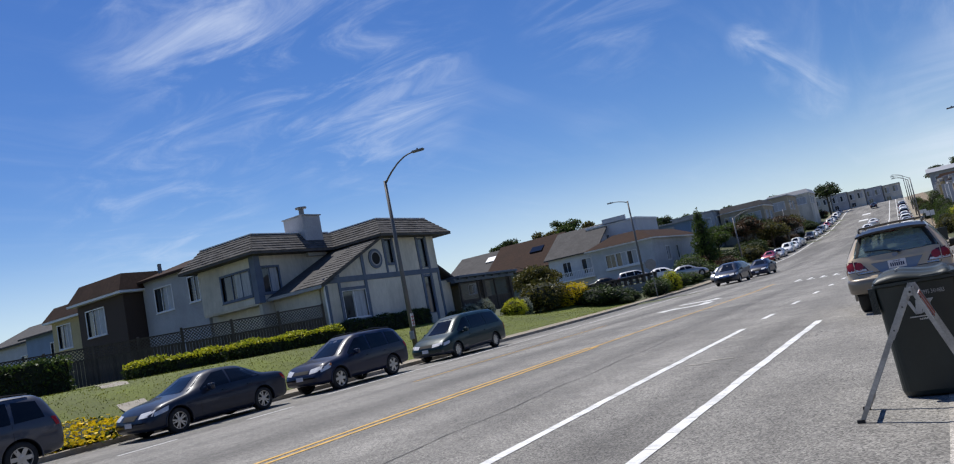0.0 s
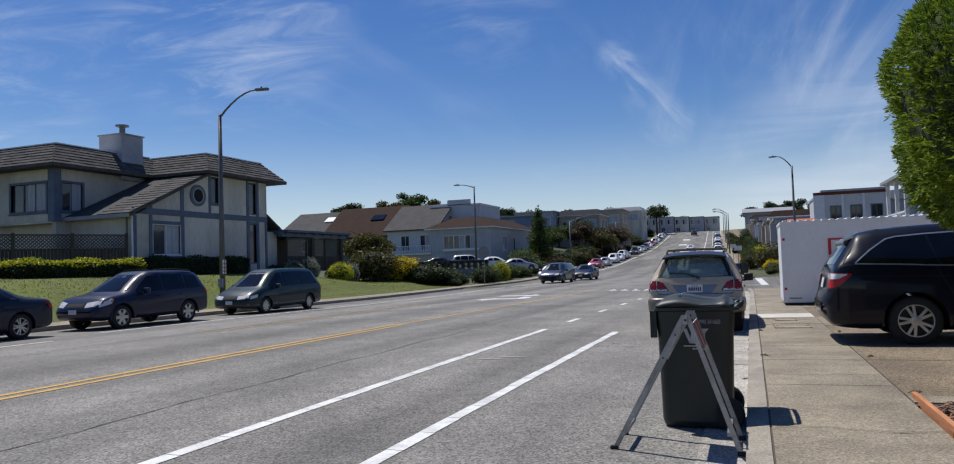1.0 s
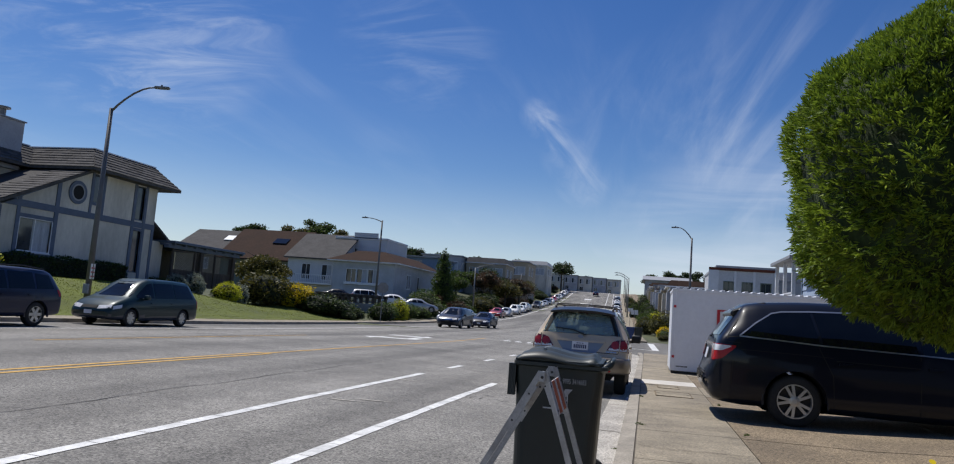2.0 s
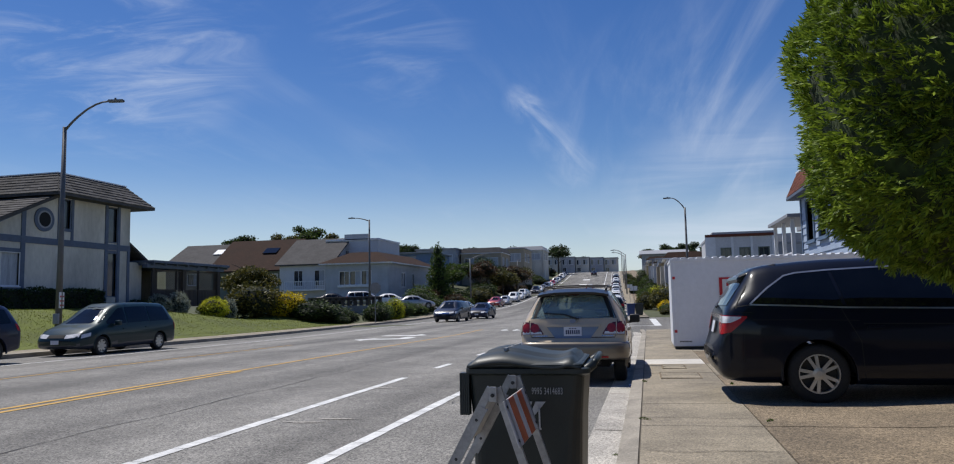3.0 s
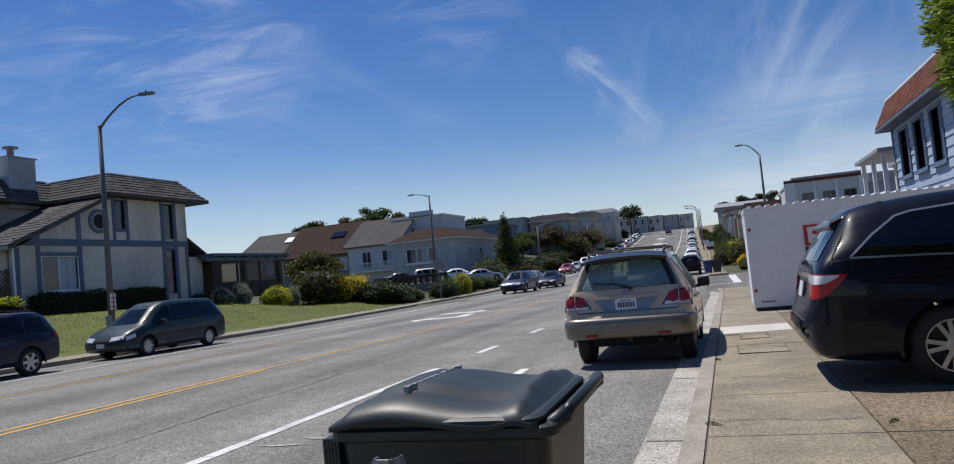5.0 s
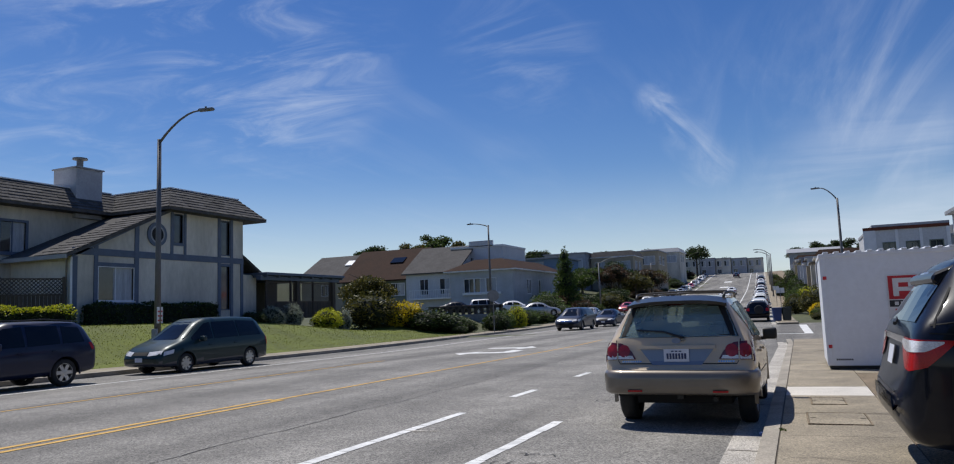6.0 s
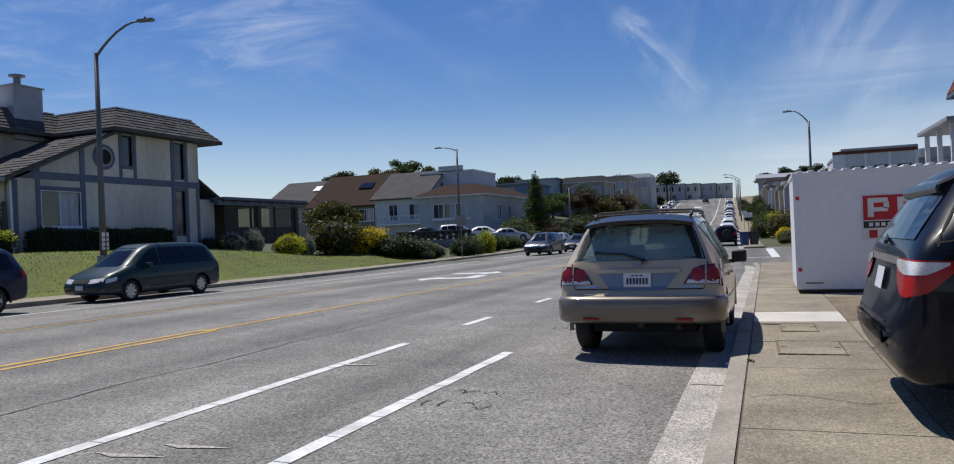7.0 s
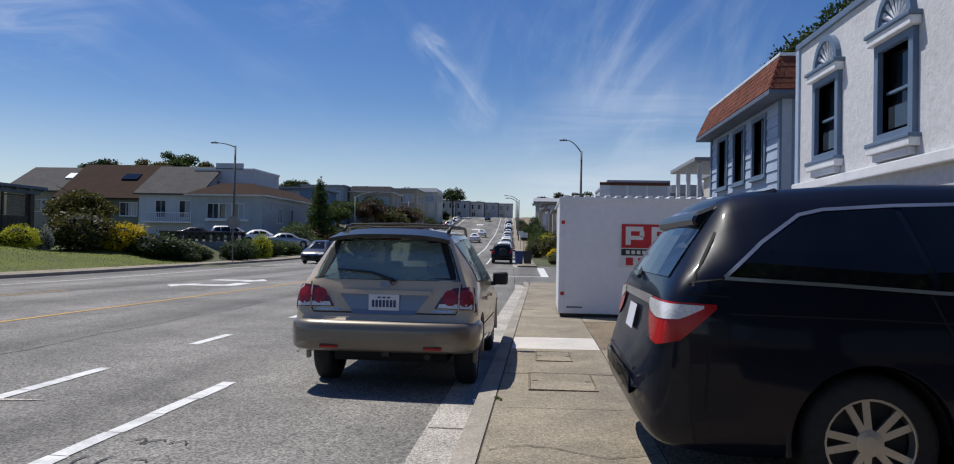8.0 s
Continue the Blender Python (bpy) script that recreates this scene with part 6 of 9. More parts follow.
# trim away the wall above the sloping roof line
bm = bmesh.new()
bm.from_mesh(wallA.data)
bmesh.ops.bisect_plane(bm, geom=bm.verts[:] + bm.edges[:] + bm.faces[:], plane_co=(0.0, 0, 3.42), plane_no=Vector((-2.58, 0, 5.4)), clear_outer=True)
bm.to_mesh(wallA.data)
bm.free()
window(house_a, mA, 1.35, 1.36, 3.25, 2.87, "trim_white", 0.06, 0.03, curtain=True)
window(house_a, mA, 5.72, 4.3, 6.28, 5.75, "trim_blue", 0.05, 0.03, bars=0, sill=False)
window(house_a, mA, 9.05, 0.85, 9.7, 3.2, "trim_blue", 0.05, 0.03, bars=0, sill=False)
window(house_a, mA, 9.05, 3.85, 9.7, 5.72, "trim_blue", 0.05, 0.03, bars=0, sill=False)


def timber(x0, z0, x1, z1, w=0.22):
    """A proud board on the timbered wall, between two points of it."""
    d = math.hypot(x1 - x0, z1 - z0)
    a = math.atan2(z1 - z0, x1 - x0)
    bm = box(0, -0.045 - 0.006 * (d > 4) + 0.005 * (x0 != x1), -w / 2, d, 0.0, w / 2, 0.0)
    bm.transform(Matrix.Translation((x0, 0, z0)) @ Matrix.Rotation(-a, 4, "Y"))
    t = part("timber", bm, "trim_blue", house_a)
    t.matrix_basis = mA
    return t


for q in ((0.12, 0, 0.12, 3.3, 0.28), (0.0, 3.55, 10.8, 3.55, 0.32), (1.2, 0, 1.2, 4.0, 0.2), (3.42, 0, 3.42, 4.95, 0.24), (8.9, 0, 8.9, 5.9, 0.2), (9.86, 0, 9.86, 5.9, 0.2), (10.68, 0, 10.68, 3.6, 0.2), (5.58, 3.7, 5.58, 5.9, 0.16), (6.45, 3.7, 6.45, 5.9, 0.16), (1.2, 3.0, 3.4, 3.0, 0.18), (1.2, 1.16, 3.4, 1.16, 0.16), (5.58, 4.2, 6.45, 4.2, 0.12), (8.95, 3.3, 9.8, 3.3, 0.12), (0.0, 3.36, 5.5, 5.98, 0.2), (5.3, 5.93, 10.8, 5.93, 0.16)):
    timber(*q)
# round window
rw = part("round_window", lathe([(0.42, -0.07), (0.60, -0.07), (0.60, 0.02), (0.42, 0.02)], 32, "y", cap=False), "trim_blue", house_a)
rw.matrix_basis = mA @ Matrix.Translation((4.62, 0, 4.62))
part("rim", lathe([(0.36, -0.085), (0.44, -0.085), (0.44, -0.01), (0.36, -0.01)], 32, "y"), "trim_grey", rw)
part("pane", lathe([(0.001, -0.05), (0.39, -0.05), (0.39, -0.012), (0.001, -0.012)], 32, "y"), "seam", rw, "dark round pane")
# the other walls of the block
for nm, ms, w, h in (("wall", face_pose(-39.0, WY0, GA, "-y"), 10.4 - 0.25, 3.35), ("wall", face_pose(WX - 0.25, WY1, GA, "+y"), 10.2, 6.0), ("wall", face_pose(-32.5, 25.6, GA, "+x"), 6.5, 6.0), ("wall", face_pose(-37.7, 25.6, GA + 3.2, "-y"), 5.2 - 0.25, 2.8)):
    holes = []
    if w == 4.95:
        holes = [(2.05, 0.55, 4.55, 1.95)]
    if w == 6.5:
        holes = [(0.35, 3.75, 1.55, 5.15)]
    o = part(nm, wall_bm(w, h, 0.25, holes), "stucco_cream", house_a)
    o.matrix_basis = ms
window(house_a, face_pose(-37.7, 25.6, GA + 3.2, "-y"), 2.05, 0.55, 4.55, 1.95, "trim_blue", 0.12, 0.05, bars=2, curtain=True)
window(house_a, face_pose(-32.5, 25.6, GA, "+x"), 0.35, 3.75, 1.55, 5.15, "trim_blue", 0.12, 0.05, bars=1, curtain=True)
part("corner_board", box(-32.78, 25.38, GA + 3.15, -32.35, 25.8, 6.5), "trim_blue", house_a)
part("soffit", box(-37.7, 25.65, GA + 3.1, -32.6, 29.0, GA + 3.2), "stucco_cream", house_a)
part("lower_wall", box(-37.6, 27.6, GA, -32.7, 27.9, GA + 3.1), "stucco_cream", house_a)
part("house_core", box(-38.9, 27.0, GA, -32.8, 37.0, 6.4), "stucco_cream", house_a)
# shed roof rising to the upper storey, and its dark far strip
ev = 0.35
roof_slab([(WX + ev, WY0 - 0.5, 3.92), (WX + ev, 32.1, 6.68), (-32.4, 32.1, 6.68), (-32.4, WY0 - 0.5, 3.92)], 0.16, "shingle_grey_far", house_a)
shingle_rows([(-30.2, WY0 - 0.5, 3.93), (WX + ev, WY0 - 0.5, 3.93), (WX + ev, 32.05, 6.67), (-30.2, 32.05, 6.67)], "shingle_grey_far", house_a, 16, lift=0.03, seed=3)
part("fascia", box(WX - 4.0, WY0 - 0.56, 3.72, WX + ev, WY0 - 0.48, 3.9), "trim_grey", house_a)
part("gutter_pipe", tube([(WX + 0.1, WY0 - 0.1, 3.8), (WX + 0.1, WY0 - 0.05, GA)], 0.05, 8), "trim_white", house_a)


def mansard(parent, x0, y0, x1, y1, z0, z1, inset, seed, name="mansard_roof"):
    """A skirt of sloping shingles round a flat roof, over an eave."""
    o = [(x0, y0, z0), (x1, y0, z0), (x1, y1, z0), (x0, y1, z0)]
    i = [(x0 + inset, y0 + inset, z1), (x1 - inset, y0 + inset, z1), (x1 - inset, y1 - inset, z1), (x0 + inset, y1 - inset, z1)]
    bm = bmesh.new()
    vo, vi = [bm.verts.new(p) for p in o], [bm.verts.new(p) for p in i]
    lo = [bm.verts.new((p[0], p[1], z0 - 0.14)) for p in o]
    bm.faces.new(vi)
    bm.faces.new(lo[::-1])
    for k in range(4):
        j = (k + 1) % 4
        bm.faces.new((vo[k], vo[j], vi[j], vi[k]))
        bm.faces.new((lo[k], lo[j], vo[j], vo[k]))
    bmesh.ops.recalc_face_normals(bm, faces=bm.faces[:])
    r = part("roof", bm, "shingle_grey_far", parent)
    for k in range(4):
        j = (k + 1) % 4
        shingle_rows([o[k], o[j], i[j], i[k]], "shingle_grey_far", r, 7, lift=0.035, seed=seed + k)
    part("coping", box(x0 + inset - 0.06, y0 + inset - 0.06, z1, x1 - inset + 0.06, y1 - inset + 0.06, z1 + 0.06), "trim_white", r)
    return r


mansard(house_a, -40.0, 31.2, WX + 0.75, 38.45, 6.55, 7.72, 1.15, 20)
mansard(house_a, -38.5, 24.8, -31.7, 33.0, 6.55, 7.72, 1.05, 30)
for xx, yy, h in ((-33.0, 30.3, 8.75),):
    c = part("chimney", box(xx - 0.95, yy - 0.75, 6.2, xx + 0.75, yy + 0.75, h, 0.02), "stucco_grey", house_a, "pale boxed chimney")
    part("chimney_cap", box(xx - 1.02, yy - 0.82, h, xx + 0.82, yy + 0.82, h + 0.07), "trim_grey", c)
    part("flue", lathe([(0.16, h + 0.07), (0.16, h + 0.55), (0.36, h + 0.6), (0.36, h + 0.68), (0.001, h + 0.74)], 14, m=Matrix.Translation((xx, yy, 0))), "lamp_pole_pale", c)

# gable end behind the corner
roof_slab([(WX - 0.1, 37.3, 4.6), (WX - 0.1, 39.5, 3.3), (-36, 39.5, 3.3), (-36, 37.3, 4.6)], 0.14, "shingle_grey_far", house_a)
part("side_wall", box(-35.8, 37.56, GA, WX - 0.5, 39.0, 3.4), "stucco_cream", house_a)

# ---- pergola and lattice fences ----


def lattice(W, H, bm=None, gap=0.16):
    bm = bm or bmesh.new()
    n = int((W + H) / gap)
    for k in range(n):
        for s in (1, -1):
            a = k * gap - (H if s > 0 else 0)
            p0, p1 = [a, 0.0], [a + s * H, H]
            if s < 0:
                p0[0], p1[0] = k * gap, k * gap - H
            if p1[0] < p0[0]:
                p0, p1 = p1, p0
            (xa, za), (xb, zb) = p0, p1
            if xb <= 0 or xa >= W:
                continue
            k2 = (zb - za) / (xb - xa)
            if xa < 0:
                za, xa = za - xa * k2, 0
            if xb > W:
                zb, xb = zb - (xb - W) * k2, W
            d = Vector((xb - xa, 0, zb - za))
            if d.length < 0.1:
                continue
            nrm = Vector((-d.z, 0, d.x)).normalized() * 0.02
            y = 0.012 * s
            vs = [bm.verts.new(p) for p in (Vector((xa, y, za)) - nrm, Vector((xb, y, zb)) - nrm, Vector((xb, y, zb)) + nrm, Vector((xa, y, za)) + nrm)]
            bm.faces.new(vs)
    return bm


def fence(x0, y0, x1, y1, height, lat, label, bays, z=None, board_mat="fence_wood"):
    d = Vector((x1 - x0, y1 - y0, 0))
    W = d.length
    zz = min(land_z(x0, y0), land_z(x1, y1)) - 0.05 if z is None else z
    ob = thing("garden_fence", pose(x0, y0, zz, 0, 0, math.degrees(math.atan2(d.y, d.x))), label, "fence")
    bw = W / bays
    for i in range(bays + 1):
        part("post", box(i * bw - 0.06, -0.06, 0, i * bw + 0.06, 0.06, height + 0.06, 0.01), board_mat, ob)
    hb = height - lat
    me = None
    for i in range(int(W / 0.15)):
        if me is None:
            bm = box(0.004, -0.012, 0.0, 0.142, 0.012, hb, 0.003)
            p = part("board", bm, board_mat, ob)
            me = p.data
        else:
            p = mesh_part("board", me, ob)
        p.matrix_basis = Matrix.Translation((i * 0.15, 0.01 * ((i % 3) - 1) * 0.4, 0))
    part("rail", box(0, -0.03, hb, W, 0.03, hb + 0.07), board_mat, ob)
    part("rail", box(0, -0.03, height - 0.06, W, 0.03, height), board_mat, ob)
    if lat:
        o = part("lattice", lattice(W, lat - 0.12), board_mat, ob)
        o.matrix_basis = Matrix.Translation((0, 0, hb + 0.07))
    return ob


fence(-28.5, 26.2, -31.9, 19.9, 2.25, 0.75, "dark weathered board fence with a lattice top", 3, z=1.2)
fence(-31.9, 19.9, -35.6, 13.0, 2.1, 0.6, "dark weathered board fence with a lattice top", 4, z=1.24)
fence(-35.6, 13.0, -44.0, 4.0, 1.8, 0.0, "dark weathered board fence behind a hedge", 5, z=1.3)
fence(-28.2, 39.0, -28.2, 45.8, 2.25, 1.25, "dark lattice fence under a pergola roof", 3, z=1.33)
pergola = thing("pergola", pose(0, 0, 0.6), "dark flat-roofed pergola beside the house", "pergola")
part("beam", box(-28.45, 38.4, 3.05, -28.1, 46.4, 3.3, 0.02), "trim_blue", pergola)
part("deck", box(-33.5, 38.6, 3.34, -27.8, 46.6, 3.5, 0.02), "trim_blue", pergola)
for yy in (41.9, 45.7):
    part("post", box(-28.4, yy - 0.16, 0.5, -28.05, yy + 0.16, 3.05, 0.02), "fence_wood", pergola)
for k in range(8):
    part("rafter", box(-33.4, 38.7 + k * 1.1, 3.22, -27.9, 38.82 + k * 1.1, 3.336), "trim_blue", pergola)
part("back_screen", box(-33.6, 38.6, 0.4, -33.4, 46.4, 3.3), "fence_wood", pergola)

# ---- the row of houses further down ----


def plain_house(name, x0, y0, x1, y1, z0, zt, wall, roof, label, fronts, style="gable", over=0.4, rise=1.6, frame="trim_white", group="", inset=0.7):
    """A house on a rectangle of the plan, with openings on the faces that show. fronts: {facing: [(x0, z0, x1, z1), ...]}."""
    ob = thing(name, pose(0, 0, cross_rise((x0 + x1) / 2)), label, "house", group)
    dims = {"-y": (x0, y0, x1 - x0), "+x": (x1, y0 + 0.2, y1 - y0 - 0.4), "+y": (x1, y1, x1 - x0), "-x": (x0, y1 - 0.2, y1 - y0 - 0.4)}
    for fc, (px, py, w) in dims.items():
        holes = [h for h in fronts.get(fc, ())]
        m = face_pose(px, py, z0, fc)
        o = part("wall", wall_bm(w, zt - z0, 0.2, holes), wall, ob)
        o.matrix_basis = m
        for h in holes:
            window(ob, m, *h, frame_mat=frame, fw=0.08, bars=1 if h[2] - h[0] < 1.8 else 2, curtain=(h[2] - h[0]) > 1.3)
    part("floor_slab", box(x0 + 0.2, y0 + 0.2, z0, x1 - 0.2, y1 - 0.2, z0 + 0.1), "leaf_core", ob)
    X0, X1, Y0, Y1 = x0 - over, x1 + over, y0 - over, y1 + over
    if style == "hip":
        k = min(X1 - X0, Y1 - Y0) / 2
        bm = bmesh.new()
        o4 = [bm.verts.new(p) for p in ((X0, Y0, zt), (X1, Y0, zt), (X1, Y1, zt), (X0, Y1, zt))]
        if X1 - X0 > Y1 - Y0:
            r = [bm.verts.new((X0 + k, (Y0 + Y1) / 2, zt + rise)), bm.verts.new((X1 - k, (Y0 + Y1) / 2, zt + rise))]
            bm.faces.new((o4[0], o4[1], r[1], r[0])); bm.faces.new((o4[1], o4[2], r[1])); bm.faces.new((o4[2], o4[3], r[0], r[1])); bm.faces.new((o4[3], o4[0], r[0]))
        else:
            r = [bm.verts.new(((X0 + X1) / 2, Y0 + k, zt + rise)), bm.verts.new(((X0 + X1) / 2, Y1 - k, zt + rise))]
            bm.faces.new((o4[0], o4[1], r[0])); bm.faces.new((o4[1], o4[2], r[1], r[0])); bm.faces.new((o4[2], o4[3], r[1])); bm.faces.new((o4[3], o4[0], r[0], r[1]))
        bm.faces.new(o4[::-1])
        bmesh.ops.recalc_face_normals(bm, faces=bm.faces[:])
        part("roof", bm, roof, ob)
        part("eave_board", box(X0 + 0.02, Y0 + 0.02, zt - 0.16, X1 - 0.02, Y1 - 0.02, zt - 0.004), frame, ob)
    elif style == "slope_y":   # one plane rising away from the camera, with a ridge along x
        roof_slab([(X0, Y0, zt), (X1, Y0, zt), (X1, (y0 + y1) / 2, zt + rise), (X0, (y0 + y1) / 2, zt + rise)], 0.18, roof, ob)
        roof_slab([(X0, (y0 + y1) / 2, zt + rise), (X1, (y0 + y1) / 2, zt + rise), (X1, Y1, zt), (X0, Y1, zt)], 0.18, roof, ob)
        for px in (x0, x1 - 0.2):
            bm = prism([(y0, zt), (y1, zt), ((y0 + y1) / 2, zt + rise - 0.1)], 0.2, "x", 0, Matrix.Translation((px, 0, 0)))
            part("gable", bm, wall, ob)
    elif style == "mansard":
        bm = bmesh.new()
        o4 = [bm.verts.new(p) for p in ((X0, Y0, zt), (X1, Y0, zt), (X1, Y1, zt), (X0, Y1, zt))]
        i4 = [bm.verts.new(p) for p in ((X0 + inset, Y0 + inset, zt + rise), (X1 - inset, Y0 + inset, zt + rise), (X1 - inset, Y1 - inset, zt + rise), (X0 + inset, Y1 - inset, zt + rise))]
        bm.faces.new(i4)
        bm.faces.new(o4[::-1])
        for k in range(4):
            bm.faces.new((o4[k], o4[(k + 1) % 4], i4[(k + 1) % 4], i4[k]))
        bmesh.ops.recalc_face_normals(bm, faces=bm.faces[:])
        part("roof", bm, roof, ob)
        part("eave_board", box(X0 + 0.02, Y0 + 0.02, zt - 0.16, X1 - 0.02, Y1 - 0.02, zt - 0.004), frame, ob)
    else:
        part("roof", box(X0, Y0, zt, X1, Y1, zt + 0.25, 0.02), roof, ob)
    return ob


plain_house("row_house", -44.6, 26.3, -38.2, 34.0, 0.6, 6.85, "stucco_grey", "shingle_brown", "pale grey two-storey row house with a brown roof", {"-y": [(1.3, 4.0, 3.1, 5.5), (4.9, 4.1, 5.9, 5.6)]}, "slope_y", 0.4, 1.3)
plain_house("row_house", -50.4, 25.0, -44.8, 33.0, 0.6, 6.3, "siding_brown", "shingle_brown", "dark brown board-clad row house", {"-y": [(1.0, 3.3, 3.2, 5.0)]}, "mansard", 0.5, 1.2)
plain_house("row_house", -57.6, 26.8, -50.6, 33.0, 0.5, 5.9, "stucco_yellow", "shingle_brown", "pale yellow two-storey row house with a brown roof", {"-y": [(0.8, 3.2, 2.6, 4.9), (4.2, 3.2, 6.2, 4.9), (4.0, 0.6, 5.8, 1.9)]}, "mansard", 0.5, 1.0)
plain_house("row_house", -75, 33.0, -63.5, 42.0, 0.0, 6.0, "siding_deepblue", "shingle_grey_far", "deep blue row house with a grey roof", {"-y": [(4.5, 3.0, 7.2, 4.9)]}, "slope_y", 0.5, 2.2)
plain_house("row_house", -87, 35.0, -75.2, 44.0, 0.0, 5.8, "siding_paleblue", "shingle_grey_far", "pale blue-grey row house with a grey roof", {"-y": [(6.5, 2.0, 9.5, 4.4)]}, "slope_y", 0.5, 2.2)
part("flue", tube([(-44.2, 27.5, 7.2), (-44.2, 27.5, 7.95)], 0.13, 8), "lamp_pole_pale", bpy.data.objects["row_house"])

# ---- clipped hedges, lawn shrubs and flowers by the far kerb ----


def hedge_mesh(key, W, D, H, material, count, leaf, seed, top_mat=None):
    """A clipped box hedge: leaves over its top and sides, a near-black body inside that paints the shade."""
    r = np.random.RandomState(seed)
    areas = np.array([W * D, W * H, W * H, D * H, D * H])
    face = r.choice(5, count, p=areas / areas.sum())
    u, v = r.rand(count), r.rand(count)
    P = np.zeros((count, 3))
    n = np.zeros((count, 3))
    for k, (fx, nn) in enumerate(((lambda a, b: (a * W, b * D, H), (0, 0, 1)), (lambda a, b: (a * W, 0, b * H), (0, -1, 0)), (lambda a, b: (a * W, D, b * H), (0, 1, 0)), (lambda a, b: (0, a * D, b * H), (-1, 0, 0)), (lambda a, b: (W, a * D, b * H), (1, 0, 0)))):
        s = face == k
        X, Y, Z = np.broadcast_arrays(*[np.asarray(q, float) for q in fx(u[s], v[s])])
        P[s] = np.stack([X, Y, Z], axis=1)
        n[s] = nn
    P += r.normal(size=P.shape) * leaf * 0.35 + n * (0.06 * np.sin(P[:, :1] * 2.3) + 0.05 * np.sin(P[:, :1] * 5.1 + P[:, 2:] * 4))
    ax = n * 0.6 + r.normal(size=P.shape) * 0.6
    ax /= np.linalg.norm(ax, axis=1)[:, None]
    sd = np.cross(ax, r.normal(size=P.shape))
    sd /= np.linalg.norm(sd, axis=1)[:, None]
    L = leaf * (0.6 + 0.8 * r.rand(count))[:, None]
    V = np.stack([P - ax * L / 2, P + sd * L * 0.28, P + ax * L / 2, P - sd * L * 0.28], axis=1)
    vs = V.reshape(-1, 3).tolist()
    fs = np.arange(count * 4).reshape(-1, 4).tolist()
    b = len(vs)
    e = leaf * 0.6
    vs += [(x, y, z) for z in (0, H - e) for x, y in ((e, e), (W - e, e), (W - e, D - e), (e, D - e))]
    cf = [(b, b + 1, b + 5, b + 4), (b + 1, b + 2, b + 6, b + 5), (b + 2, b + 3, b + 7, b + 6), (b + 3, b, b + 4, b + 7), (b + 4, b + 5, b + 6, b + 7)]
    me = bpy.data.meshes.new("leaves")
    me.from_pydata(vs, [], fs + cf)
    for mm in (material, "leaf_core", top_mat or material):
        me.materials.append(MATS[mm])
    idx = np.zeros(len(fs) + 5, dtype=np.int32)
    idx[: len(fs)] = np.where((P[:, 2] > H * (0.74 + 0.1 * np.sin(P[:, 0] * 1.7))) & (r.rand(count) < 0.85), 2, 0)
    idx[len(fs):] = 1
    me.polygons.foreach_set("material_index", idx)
    me.update()
    return me


def hedge(x, y, W, D, H, yaw, material, top, label, seed, count=5000, leaf=0.11, z=None):
    zz = min(land_z(x, y), land_z(x + math.cos(radians(yaw)) * W, y + math.sin(radians(yaw)) * W)) if z is None else z
    ob = thing("clipped_hedge", pose(x, y, zz, 0, 0, yaw), label, "hedge")
    mesh_part("foliage", hedge_mesh("h", W, D, H, material, count, leaf, seed, top), ob)
    part("stem", tube([(W * 0.5, D * 0.5, -0.2), (W * 0.5, D * 0.5, H * 0.5)], [0.06, 0.03], 6), "bark", ob)
    return ob


strip_ = [(-20.85, 11.2), (-23.0, 11.6), (-25.4, 12.4), (-28.0, 13.6)]
vs = [(x, y + s, land_z(x, y) + 0.03 - (0.12 if k else 0)) for k in (0, 1) for x, y in strip_ for s in (-0.5, 0.5)]
tagged(raw("garden_path", vs, [f for a in (0, 2, 4) for f in ((a, a + 1, a + 3, a + 2), (a, a + 2, a + 10, a + 8), (a + 1, a + 9, a + 11, a + 3))], "kerb_concrete"), "pale concrete garden path across the lawn", "path", kind="structure")
hedge(-26.0, 18.6, 6.2, 1.1, 0.72, 90, "dark_green", "lime_green", "dark clipped hedge with yellow-green leaves on top", 5, 7000)
hedge(-26.6, 14.2, 4.0, 1.1, 0.62, 90, "dark_green", "lime_green", "dark clipped hedge with yellow-green leaves on top", 6, 4500)
hedge(-27.6, 27.0, 7.5, 0.8, 1.0, 90, "dark_green", "dark_green", "dark green clipped hedge against the house wall", 7, 5000)
hedge(-27.8, 6.0, 6.6, 1.6, 1.25, 95, "dark_green", "mid_green", "dense dark green hedge on the lawn", 8, 6000, 0.13)
hedge(-33.0, 4.6, 5.5, 2.0, 1.15, 20, "dark_green", "mid_green", "dense dark green hedge on the lawn", 9, 5000, 0.13)

